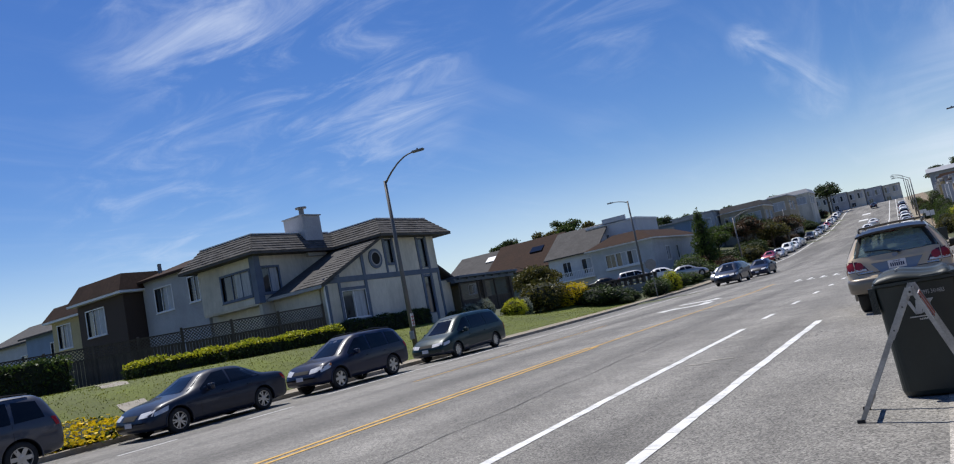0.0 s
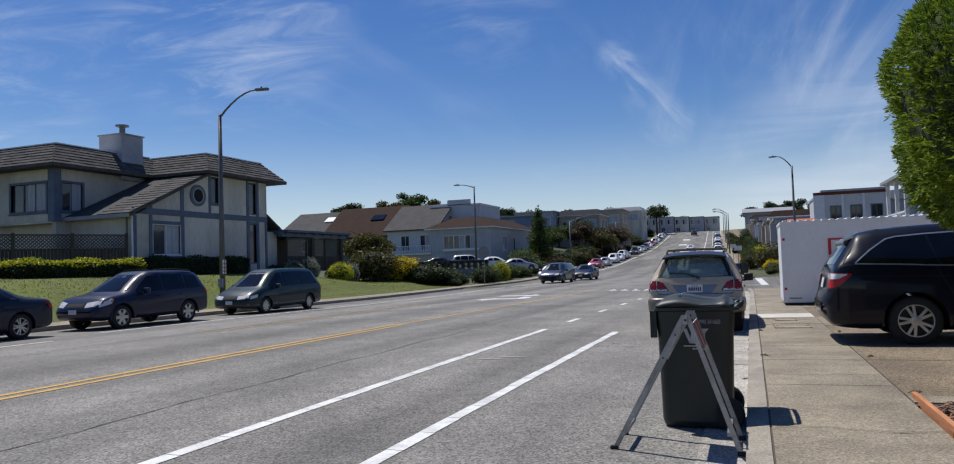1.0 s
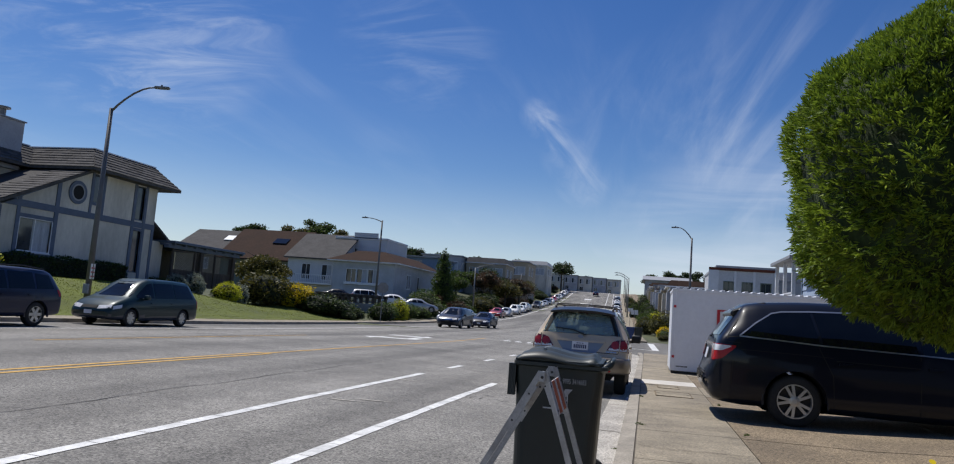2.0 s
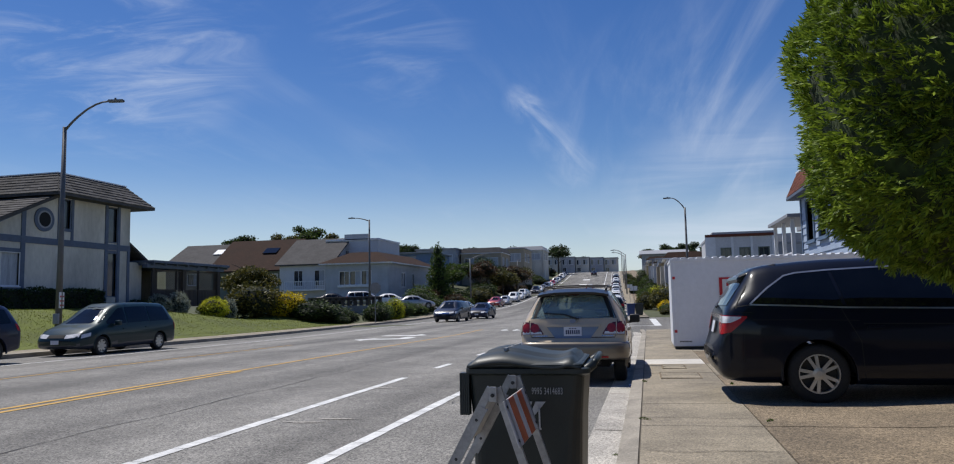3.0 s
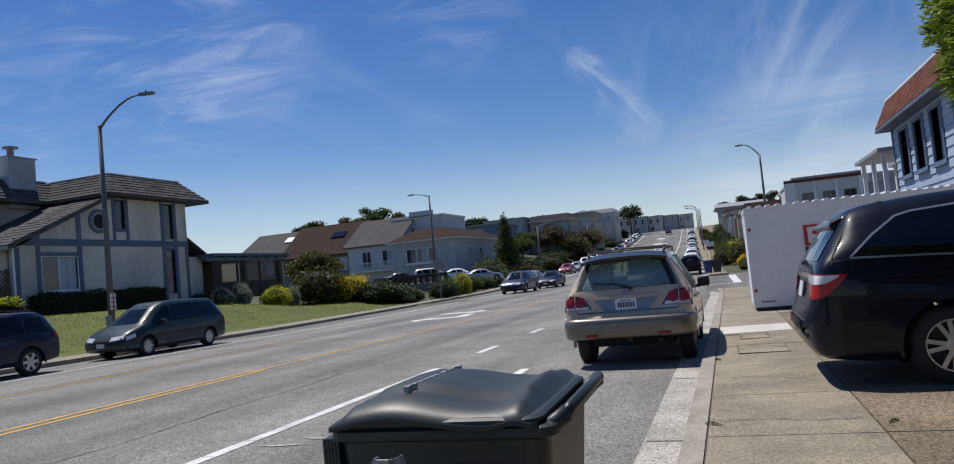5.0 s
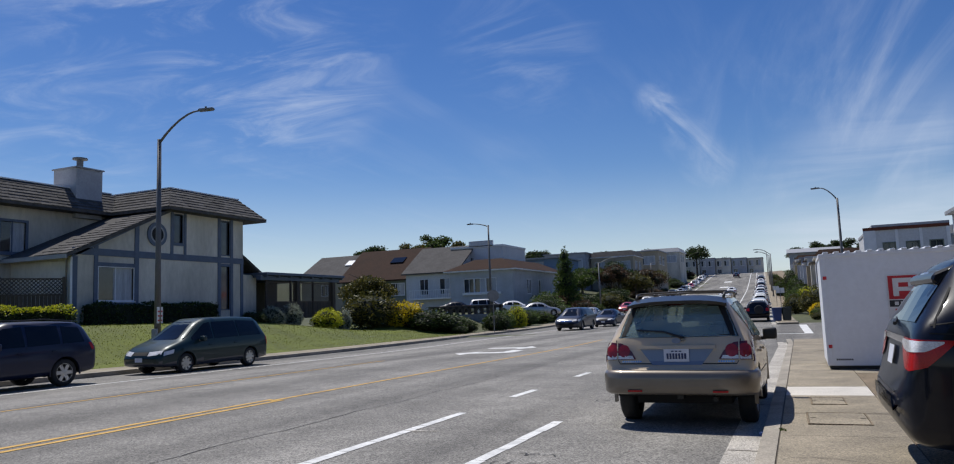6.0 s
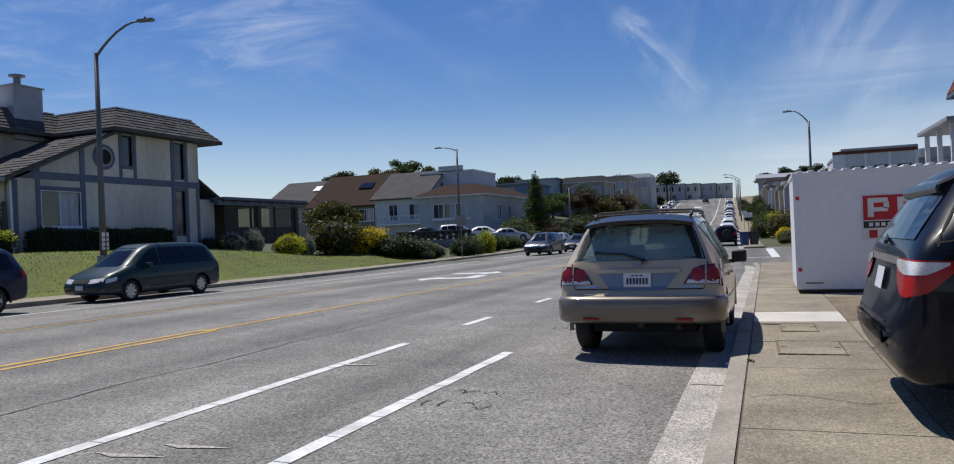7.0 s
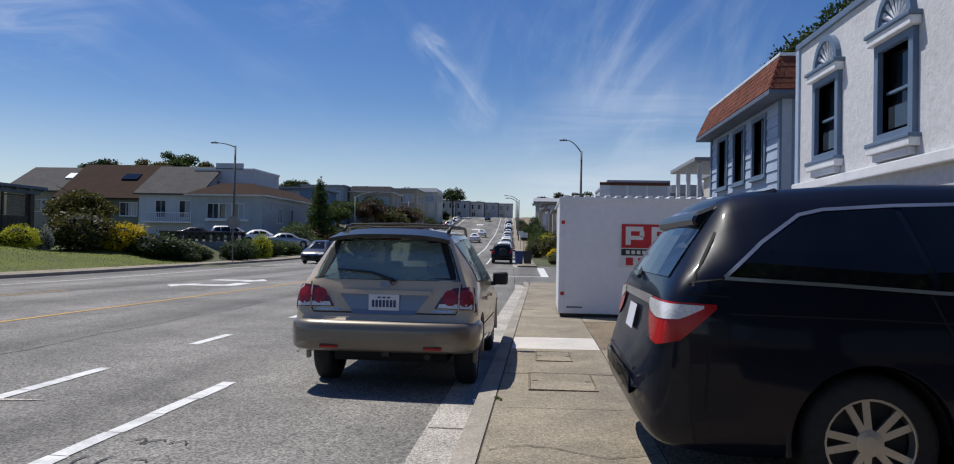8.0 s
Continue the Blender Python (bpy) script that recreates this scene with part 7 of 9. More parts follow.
fb = thing("flower_bed", pose(-21.3, 8.0, land_z(-21.3, 8.0) - 0.05) @ Matrix.Diagonal((1.35, 1.5, 1.2, 1)), "bed of bright yellow ground-cover flowers by the kerb", "flower bed", kind="stuff")
mesh_part("flowers", leaf_mesh("flowers", [(-0.2, -1.6, 0.1, 1.4, 1.2, 0.22), (0.2, 0.2, 0.1, 1.4, 1.5, 0.25), (-1.2, 0.6, 0.22, 1.3, 1.4, 0.28), (0.3, 1.4, 0.1, 1.1, 1.0, 0.2)], 9000, 0.085, "yellow_flower", 3, core=0.9, out=0.3, aspect=0.9), fb)
mesh_part("leaves", leaf_mesh("leaves", [(-0.2, -1.6, 0.08, 1.4, 1.2, 0.22), (0.2, 0.2, 0.08, 1.4, 1.5, 0.25), (-1.2, 0.6, 0.2, 1.3, 1.4, 0.28)], 3500, 0.1, "mid_green", 4, core=0), fb)

bush("lavender_bush", -27.4, 38.6, 1.2, 1.2, 1.15, "silver", "silvery lavender bush by the lattice fence", 20)
bush("lavender_bush", -27.0, 39.9, 1.1, 1.1, 1.4, "silver", "silvery lavender bush by the lattice fence", 120)
bush("lavender_bush", -26.2, 42.2, 1.7, 1.5, 1.25, "lime", "pale green rounded bush on the lawn", 50)
bush("lavender_bush", -26.8, 44.9, 1.0, 1.0, 1.4, "silver", "silvery bush by the fence post", 80)
bush("low_shrub", -28.0, 37.6, 1.6, 1.4, 0.8, "dark", "low dark shrub at the house corner", 10)
tree("round_tree", -29.8, 52.5, 4.0, 2.4, "olive_leaf", "low round olive-brown tree on the bank", 41, 0.12, blobs=[(0, 0, 2.6, 1.5, 1.4, 0.75), (1.3, 0.1, 2.4, 1.1, 1.1, 0.6), (-1.3, 0.2, 2.4, 1.1, 1.1, 0.62), (0.4, -0.2, 3.0, 1.2, 1.1, 0.55)], leaves=6500, leaf=0.16)
bush("bronze_bush", -27.6, 49.6, 3.7, 3.2, 2.6, "olive", "large bronze-green bush on the bank", 30)
bush("golden_bush", -25.9, 51.4, 3.0, 2.4, 1.75, "gold", "bright golden-yellow bush on the bank", 70)
bush("low_shrub", -24.2, 51.6, 3.4, 2.6, 1.6, "dark", "dark spreading juniper on the bank", 0)
bush("low_shrub", -23.2, 53.2, 3.2, 2.4, 1.4, "dark", "dark spreading juniper on the bank", 60)
bush("low_shrub", -22.6, 54.8, 2.0, 1.8, 1.0, "dark", "dark spreading juniper on the bank", 140)
bush("low_shrub", -22.0, 52.5, 1.2, 1.1, 0.7, "dark", "dark rounded shrub near the kerb", 40)
for i, (xx, yy, sx, sz, k) in enumerate(((-21.6, 58.5, 2.0, 1.5, "dark"), (-22.6, 62.0, 2.4, 1.6, "mid"), (-23.2, 66.0, 2.0, 1.5, "dark"), (-22.2, 65.0, 1.6, 2.0, "lime"), (-23.4, 70.0, 2.6, 1.6, "mid"), (-23.6, 75.0, 2.4, 1.3, "mid"), (-24.2, 80.0, 2.6, 1.5, "dark"), (-24.6, 86.0, 3.0, 1.6, "mid"), (-25.6, 84.0, 3.0, 2.2, "dark"))):
    bush("bank_shrub", xx, yy, sx, sx, sz, k, {"dark": "dark green shrub on the roadside bank", "mid": "mid-green leafy shrub on the roadside bank", "lime": "yellow-green flowering shrub on the bank"}[k], i * 37)

# ---- retaining wall with a rail, stop sign and cars above ----
wall_r = thing("retaining_wall", pose(0, 0, 0.55), "low grey retaining wall with a dark rail on top", "wall", kind="")
part("wall_body", box(-30.2, 63.4, -0.9, -23.4, 63.8, 0.55, 0.02), "retaining_wall", wall_r)
for k in range(12):
    part("rail_post", box(-29.9 + k * 0.6, 63.45, 0.55, -29.65 + k * 0.6, 63.75, 1.25, 0.02), "fence_wood", wall_r)
part("rail", box(-30.2, 63.45, 1.05, -23.0, 63.75, 1.35, 0.02), "fence_wood", wall_r)
stop = thing("stop_sign", pose(-20.3, 55.0, land_z(-20.3, 55.0) - 0.05, 0, 0, 200), "octagonal road sign seen from behind on a steel post", "road sign")
part("post", tube([(0, 0, 0), (0, 0, 3.0)], 0.035, 8), "lamp_pole_pale", stop)
part("plate", lathe([(0.46, 0.0), (0.46, 0.02)], 8, "y", Matrix.Translation((0, 0.04, 2.75)) @ Matrix.Rotation(radians(22.5), 4, "Y"), cap=True), "retaining_wall", stop)

# ---- houses across the side street ----
plain_house("corner_house", -40.7, 90.0, -32.0, 110.2, 0.3, 5.8, "siding_paleblue", "shingle_brown", "pale blue-grey two-storey house with a brown hip roof", {"-y": [(2.0, 2.7, 3.3, 4.4), (3.5, 2.7, 4.9, 4.4), (5.1, 2.7, 6.4, 4.4)], "+x": [(5.0, 2.4, 6.4, 4.2), (9.6, 2.4, 10.4, 4.2)]}, "mansard", 0.7, 1.55, inset=3.2)
o = bpy.data.objects["corner_house"]
part("planter_box", box(-38.9, 89.7, 2.65, -33.6, 90.0, 2.95, 0.02), "trim_white", o)
bm = bmesh.new()
for k in range(26):
    add_box(bm, -31.99, 90.3, 0.6 + k * 0.18, -31.965, 110.0, 0.61 + k * 0.18)
part("siding_lap", bm, "trim_grey", o)
plain_house("balcony_house", -48.4, 92.0, -40.9, 104.0, 0.3, 5.8, "stucco_white", "shingle_grey_far", "white house with a long grey roof and a balcony", {"-y": [(2.2, 2.6, 3.4, 4.6), (5.2, 2.6, 6.6, 4.6)]}, "slope_y", 0.5, 3.9)
o = bpy.data.objects["balcony_house"]
part("balcony", box(-47.4, 90.9, 2.2, -41.2, 92.0, 2.4), "trim_white", o)
for k in range(24):
    part("baluster", box(-47.4 + k * 0.265, 90.9, 2.4, -47.33 + k * 0.265, 90.96, 3.4), "trim_white", o)
part("handrail", box(-47.4, 90.88, 3.4, -41.2, 90.98, 3.48), "trim_white", o)
plain_house("white_block", -43.8, 97.0, -36.0, 106.0, 0.5, 9.3, "stucco_white", "trim_white", "white stucco block above a brown roof", {"-y": [(2.3, 6.8, 2.7, 7.4), (3.0, 6.8, 3.4, 7.4)]}, "flat", 0.1)
part("parapet", box(-41.0, 96.9, 9.4, -37.4, 97.2, 10.2), "stucco_white", bpy.data.objects["white_block"])
plain_house("green_house", -60.8, 95.0, -49.8, 108.0, 0.3, 5.1, "siding_green", "shingle_brown", "dark green house with a big brown roof", {"-y": [(8.2, 2.6, 10.4, 4.2)]}, "slope_y", 0.6, 4.9, frame="trim_white")
plain_house("grey_roof_house", -74.2, 103.0, -61.0, 116.0, 0.3, 6.2, "stucco_tan", "shingle_grey_far", "tan house with a grey roof and skylight", {"-y": [(4.0, 3.0, 6.0, 4.6)]}, "slope_y", 0.6, 3.9)
for nm, xx, yy, zz in (("skylight", -53.3, 98.7, 8.08), ("skylight", -66.5, 106.5, 8.55)):
    part(nm, box(-1.1, -0.8, 0, 1.1, 0.8, 0.14, 0.02, Matrix.Translation((xx, yy, zz)) @ Matrix.Rotation(radians(31), 4, "X")), "dark_glass" if xx > -60 else "trim_white", bpy.data.objects["green_house" if xx > -60 else "grey_roof_house"])

# ---- the hillside beyond: houses, trees, shrubs, parked cars ----
plain_house("dark_roof_house", -53.0, 128, -37.5, 140, 2.5, 9.2, "siding_deepblue", "trim_grey", "dark blue-grey flat-roofed house behind shrubs", {"-y": [(1.5, 4.2, 5.5, 6.2), (7.5, 4.2, 12.5, 6.2)]}, "flat", 0.5, frame="trim_grey")
HILL_UP = 1.0
hill = [(-46.5, 147, -38.0, 158, 2.6, 10.2, "stucco_grey"), (-37.6, 150, -29.0, 160, 2.9, 9.6, "stucco_tan"), (-37.0, 170, -27.5, 182, 5.0, 11.6, "stucco_tan"), (-44, 196, -33.5, 208, 6.0, 13.2, "stucco_grey"), (-40, 214, -29, 226, 7.5, 14.2, "stucco_cream"), (-47, 240, -33.5, 252, 9.5, 16.2, "stucco_grey")]
for i, (x0, y0, x1, y1, z0, z1, w) in enumerate(hill):
    W = x1 - x0
    plain_house("hillside_house", x0, y0, x1, y1, z0 - 1.5, z1 + HILL_UP, w, "shingle_grey_far" if i % 2 else "trim_grey", "grey two-storey hillside house with a flat front", {"-y": [(W * 0.1, z1 - z0 - 0.4, W * 0.32, z1 - z0 + 1.4), (W * 0.42, z1 - z0 - 0.4, W * 0.62, z1 - z0 + 1.4), (W * 0.45, z1 - z0 - 0.4, W * 0.92, z1 - z0 + 1.4)], "+x": [(1.5, z1 - z0 - 0.4, 3.5, z1 - z0 + 1.4), (5.5, z1 - z0 - 0.4, 7.5, z1 - z0 + 1.4)]}, "mansard" if i in (1, 4) else "flat", 0.3, 1.1, frame="trim_white", group="hillside houses")
# the long block at the crest
for i in range(5):
    x0 = -37.0 + i * 5.4
    plain_house("crest_house", x0, 282 + i * 1.2, x0 + 5.2, 294, 10.3, 16.8 - 0.1 * i, "stucco_grey" if i % 2 else "stucco_cream", "trim_grey", "pale grey row house on the crest of the hill", {"-y": [(0.5, 3.6, 1.9, 5.4), (3.0, 3.6, 4.5, 5.4), (0.6, 0.9, 1.9, 2.4)]}, "flat", 0.15, frame="trim_white", group="crest houses")

rt = random.Random(9)


def far_tree(x, y, z, h, w, mat_, seed, label="dark wind-shaped cypress on the skyline"):
    tree("skyline_tree", x, y, h, w, mat_, label, seed, 0.3, leaves=1600, leaf=max(0.35, w * 0.13), z=z + cross_rise(x))


for i, (x, y, z, h, w) in enumerate(((-100, 262, 11, 9.0, 4.5), (-88, 262, 11, 10.5, 5.0), (-83, 258, 11, 9, 4.5), (-72, 262, 11, 8.5, 4.0), (-62, 262, 11, 8.5, 4.5), (-55, 255, 11, 7.5, 4.0), (-29.5, 256, 9.6, 9.6, 4.4), (-48, 265, 11, 7.6, 4.0), (-24, 300, 11, 6.6, 3.5), (-42, 300, 11, 7.6, 3.0))):
    far_tree(x, y, z, h, w, "dark_green", 60 + i)
for i in range(13):
    x = -104 + i * 4.9 + rt.uniform(-1.5, 1.5)
    y = 268 + rt.uniform(-8, 22)
    w = rt.uniform(2.6, 4.6)
    far_tree(x, y, 11.5, rt.uniform(6.2, 8.6), w, rt.choice(("dark_green", "dark_green", "mid_green", "olive_leaf")), 200 + i, "dark round-headed tree on the skyline")
tree("cypress", -71.8, 120, 9.9, 3.6, "dark_green", "flat-topped dark cypress behind the roofs", 81, 0.3, blobs=[(0, 0, 8.6, 2.2, 2, 0.8), (1.6, 0, 9.3, 1.8, 1.4, 0.7), (-1.8, 0, 8.6, 1.3, 1.2, 0.6), (0.4, 0, 7.5, 2.0, 2, 0.9)], leaves=2500, leaf=0.35)
for i, (x, y, h, w) in enumerate(((-60.6, 118, 12.0, 2.9), (-56.6, 118, 12.9, 3.0), (-53.2, 120, 11.8, 2.6))):
    tree("broad_tree", x, y, h - 0.9, w, "mid_green" if i == 1 else "olive_leaf", "green broadleaf tree rising behind the roofs", 90 + i, 0.25, leaves=3500, leaf=0.3)
tree("conifer", -28.2, 100, 8.2, 1.9, "mid_green", "narrow dark green conifer at the house corner", 95, 0.2, blobs=[(0, 0, 1.6, 1.9, 1.9, 1.6), (0, 0, 3.6, 1.5, 1.5, 1.6), (0, 0, 5.6, 1.0, 1.0, 1.5), (0, 0, 7.2, 0.5, 0.5, 1.0)], leaves=6000, leaf=0.24)
for i, (x, y, h, w) in enumerate(((-28.5, 128, 5.6, 3.6), (-25.6, 134, 5.0, 3.6), (-29.5, 138, 6.2, 4.2), (-33, 126, 5.2, 3.4), (-26.8, 146, 5.4, 4.0), (-27.2, 158, 5.0, 3.8), (-36.5, 118, 5.0, 3.0), (-31.5, 120, 4.6, 2.6))):
    tree("hillside_tree", x, y, h, w, ("red_leaf", "olive_leaf", "dark_green", "mid_green")[i % 4], "dark bushy tree on the hillside bank", 110 + i, 0.16, leaves=4000, leaf=0.26)
for i in range(46):
    y = 90 + i * 3.6 + rt.uniform(-1, 1)
    x = bend(y) - 21.6 - rt.uniform(0, 6.5)
    k = rt.choice(("dark", "mid", "dark", "olive", "mid", "red"))
    s = rt.uniform(2.0, 4.2)
    bush("hillside_shrub", x, y, s, s, s * rt.uniform(0.45, 0.7), k, {"dark": "dark green shrub on the hillside bank", "mid": "mid-green shrub on the hillside bank", "olive": "olive-brown shrub on the hillside bank", "red": "dark reddish shrub on the hillside bank"}[k], rt.uniform(0, 360), "hillside shrubs")


def repaint(ob, matl):
    for o in ob.children:
        if o.name.split(".")[0] in ("body", "mirror", "door_handle"):
            for sl in o.material_slots:
                sl.link = "OBJECT"
                sl.material = MATS[matl]


far_sedan, _ = car("parked_sedan", kerb_pose(75.5, -17.9 + bend(75.5)), SEDAN, "paint_silver", "silver sedan parked at the far kerb", detail=0)
far_suv, _ = car("parked_suv", kerb_pose(136, -17.9 + bend(136)), SOFTROADER, "paint_white", "white suv parked on the hill", detail=0)
row = ("silver", "white", "white", "silver", "slate", "white", "silver", "bluegrey", "white", "red", "silver", "white", "slate", "white", "silver", "navy")
copy = copy_thing(far_sedan, kerb_pose(83.5, -17.9 + bend(83.5)))
copy = copy_thing(far_sedan, kerb_pose(106.0, -17.9 + bend(106)))
repaint(copy, "paint_red")
tagged(copy, "red hatchback-sized car parked on the hill")
for i, c in enumerate(row):
    y = 114 + i * 8.6 + rt.uniform(-0.7, 0.7) + (8 if i > 3 else 0)
    src = far_suv if i % 3 == 1 else far_sedan
    g = (grade(y + 2) - grade(y - 2)) / 4
    o = copy_thing(src, pose(-17.9 + bend(y), y, road_z(-17.9, y - 2.2) + 0.02, 0, math.degrees(math.atan(g)), -90 + 2.25))
    repaint(o, "paint_" + c)
    tagged(o, "%s car parked on the hill at the far kerb" % {"bluegrey": "blue-grey", "slate": "dark slate", "navy": "navy blue"}.get(c, c), "car", "cars parked uphill")
for i, c in enumerate(("white", "slate", "silver", "white", "white", "black", "silver", "white", "navy", "silver", "white", "slate", "white", "silver", "white", "slate", "silver")):
    y = 78.5 + i * 8.3 + rt.uniform(-0.7, 0.7)
    src = far_suv if i % 4 in (0, 3) else far_sedan
    g = (grade(y + 2) - grade(y - 2)) / 4
    o = copy_thing(src, pose(-1.1 + bend(y), y, road_z(-1.1, y + 2.2) + 0.02, 0, -math.degrees(math.atan(g)), 90 + 2.25))
    repaint(o, "paint_" + c)
    tagged(o, "%s car parked on the hill by the pavement" % {"slate": "dark slate", "navy": "navy blue"}.get(c, c), "car", "cars parked uphill")
# cars under way, at rest here
for x, y, yaw, c, src, lab in ((-14.3, 68.5, -90, "navy", far_sedan, "dark navy car coming down the road"), (-6.6 + bend(128), 128, 92, "white", far_sedan, "white sedan driving up the hill"), (-6.4 + bend(152), 152, 92, "white", far_sedan, "white sedan driving up the hill"), (-8.0 + bend(235), 235, 92, "slate", far_sedan, "dark car near the top of the hill")):
    o = copy_thing(src, pose(x, y, road_z(x - bend(y), y + (2.2 if yaw > 0 else -2.2)) + 0.02, 0, -math.degrees(math.atan((grade(y + 2) - grade(y - 2)) / 4)) * (1 if yaw > 0 else -1), yaw))
    repaint(o, "paint_" + c)
    tagged(o, lab, "car")
# cars on the forecourt above the retaining wall
for i, (x, y, c) in enumerate(((-37.5, 80.0, "black"), (-33.2, 79.0, "silver"), (-29.6, 77.5, "white"), (-26.5, 76.5, "silver"))):
    o = copy_thing(far_sedan if i != 1 else far_suv, pose(x, y, land_z(x, y) + 0.03, 0, 0, 20 + i * 4))
    repaint(o, "paint_" + c)
    tagged(o, "%s car parked in front of the corner house" % c, "car", "cars on the forecourt")
o = copy_thing(far_suv, pose(-36.0, 112 + 6, land_z(-36, 118) + 0.6, 0, 0, 15))
repaint(o, "paint_maroon")
tagged(o, "maroon suv parked on the hillside", "car")

# black suv with a spare wheel and bins past the crossing
o = copy_thing(far_suv, pose(-1.15 + bend(69), 68.3, road_z(-1.1, 70) + 0.02, 0, 0, 92.25))
repaint(o, "paint_black")
tagged(o, "black off-road suv with a spare wheel on its tailgate", "car")
part("spare_wheel", lathe([(0.001, -0.22), (0.16, -0.22), (0.34, -0.18), (0.36, -0.08), (0.34, 0.06), (0.2, 0.08)], 20, "x", Matrix.Translation((0.06, -0.1, 0.98))), "rubber", o)
for x, matl, lab in ((0.25, "blue_plastic", "blue plastic recycling cart at the kerb"), (0.95, "bin_plastic", "black plastic rubbish cart at the kerb")):
    b = thing("wheeled_cart", pose(x + bend(66.5), 66.4, land_z(x + bend(66.5), 66.4) if x > 0.5 else road_z(-0.1, 66.4) + 0.12, 0, 0, 10), lab, "rubbish cart")
    part("body", prism([(-0.26, 0.0), (0.26, 0.0), (0.33, 0.95), (-0.33, 0.95)], 0.66, "y", 0.03, Matrix.Translation((0, -0.33, 0.03))), matl, b)
    part("lid", box(-0.36, -0.36, 0.97, 0.36, 0.38, 1.06, 0.03), matl, b)

# ---- right-hand side past the crossing ----
for i in range(9):
    y0 = 92 + i * 9.2
    b = bend(y0)
    g = grade(y0 + 4)
    x0 = 5.6 + b
    W = 8.7
    tone = ("stucco_grey", "stucco_cream", "stucco_tan", "siding_paleblue", "stucco_white", "stucco_grey", "stucco_yellow", "stucco_cream", "stucco_white")[i]
    hh = g + 5.6 + (0.6 if i % 2 else 0.0)
    plain_house("uphill_house", x0, y0, x0 + 11, y0 + W, g - 0.3, hh, tone, "shingle_brown" if i % 3 == 1 else "trim_grey", "narrow two-storey house stepping up the hill", {"-x": [(1.2, 3.5, 3.4, 5.0), (4.8, 3.5, 7.0, 5.0), (1.0, 0.4, 3.6, 2.4)], "-y": [(1.5, 3.6, 2.6, 4.9)]}, "mansard" if i % 3 == 1 else "flat", 0.35, 0.8, group="uphill houses")
    part("bay", box(x0 - 0.7, y0 + 0.9, g + 2.6, x0, y0 + 4.2, g + 5.2, 0.03), tone, bpy.data.objects["uphill_house" + ("" if i == 0 else ".%03d" % i)])
plain_house("hilltop_house", 5.5 + bend(190), 196, 17 + bend(190), 208, 7.5, 12.6, "stucco_grey", "trim_grey", "grey house with a low gabled roof on the hilltop", {"-y": [(1.0, 2.2, 3.4, 4.0)]}, "slope_y", 0.6, 1.3)
for i in range(26):
    y = 84 + i * 5.0 + rt.uniform(-1.5, 1.5)
    k = rt.choice(("dark", "mid", "olive", "mid"))
    s = rt.uniform(1.3, 2.6)
    bush("front_yard_shrub", bend(y) + rt.uniform(2.0, 4.6), y, s, s, s * rt.uniform(0.6, 1.0), k, {"dark": "dark green shrub in a front yard", "mid": "green shrub in a front yard", "olive": "olive-green shrub in a front yard"}[k], rt.uniform(0, 360), "front yard shrubs")
for i, (x, y, z, h, w) in enumerate(((8, 236, 10.5, 7.5, 3.5), (14, 240, 10.5, 8.0, 3.5), (20, 238, 10.0, 7.0, 4.0), (27, 232, 9.0, 7.5, 3.6), (1, 262, 11, 7.0, 3.4), (34, 225, 8.0, 8.0, 4.0))):
    far_tree(x, y, z, h, w, "dark_green", 160 + i)
rb = plain_house("red_trimmed_building", 6.4, 70, 11.6, 84, -0.3, 6.95, "stucco_white", "stucco_grey", "white flat building with red trim and green arched windows", {"-y": [(0.7, 4.6, 1.5, 6.0), (2.3, 4.6, 3.1, 6.0), (3.9, 4.6, 4.7, 6.0)]}, "flat", 0.06, frame="siding_green")
for q in ((5.71, 69.9, 6.75, 11.64, 70.0, 7.0), (5.71, 69.9, 4.0, 6.6, 70.0, 6.75), (7.95, 69.93, 4.0, 8.15, 70.0, 6.75), (9.6, 69.93, 4.0, 9.8, 70.0, 6.75), (11.4, 69.9, 4.0, 11.64, 70.0, 6.75)):
    part("red_trim", box(*q), "tile_red" if q[2] > 6 else "trim_white", rb)
aw = prism([(69.9, 4.9), (69.0, 4.3), (69.9, 4.3)], 3.0, "x", 0, Matrix.Translation((3.6, 3, 0)))
part("awning", aw, "orange_stripe", rb, "faded red awning")
gb = plain_house("grey_flat_building", 11.9, 72, 20, 84, -0.3, 6.2, "stucco_grey", "trim_grey", "low grey flat-roofed building", {}, "flat", 0.1)
part("roof_tank", lathe([(1.6, 6.45), (1.6, 7.3), (0.001, 7.35)], 20, m=Matrix.Translation((13.8, 75, 0))), "trim_grey", gb)
part("roof_unit", box(15.2, 73, 6.45, 17.0, 75, 7.6, 0.03), "trim_grey", gb)
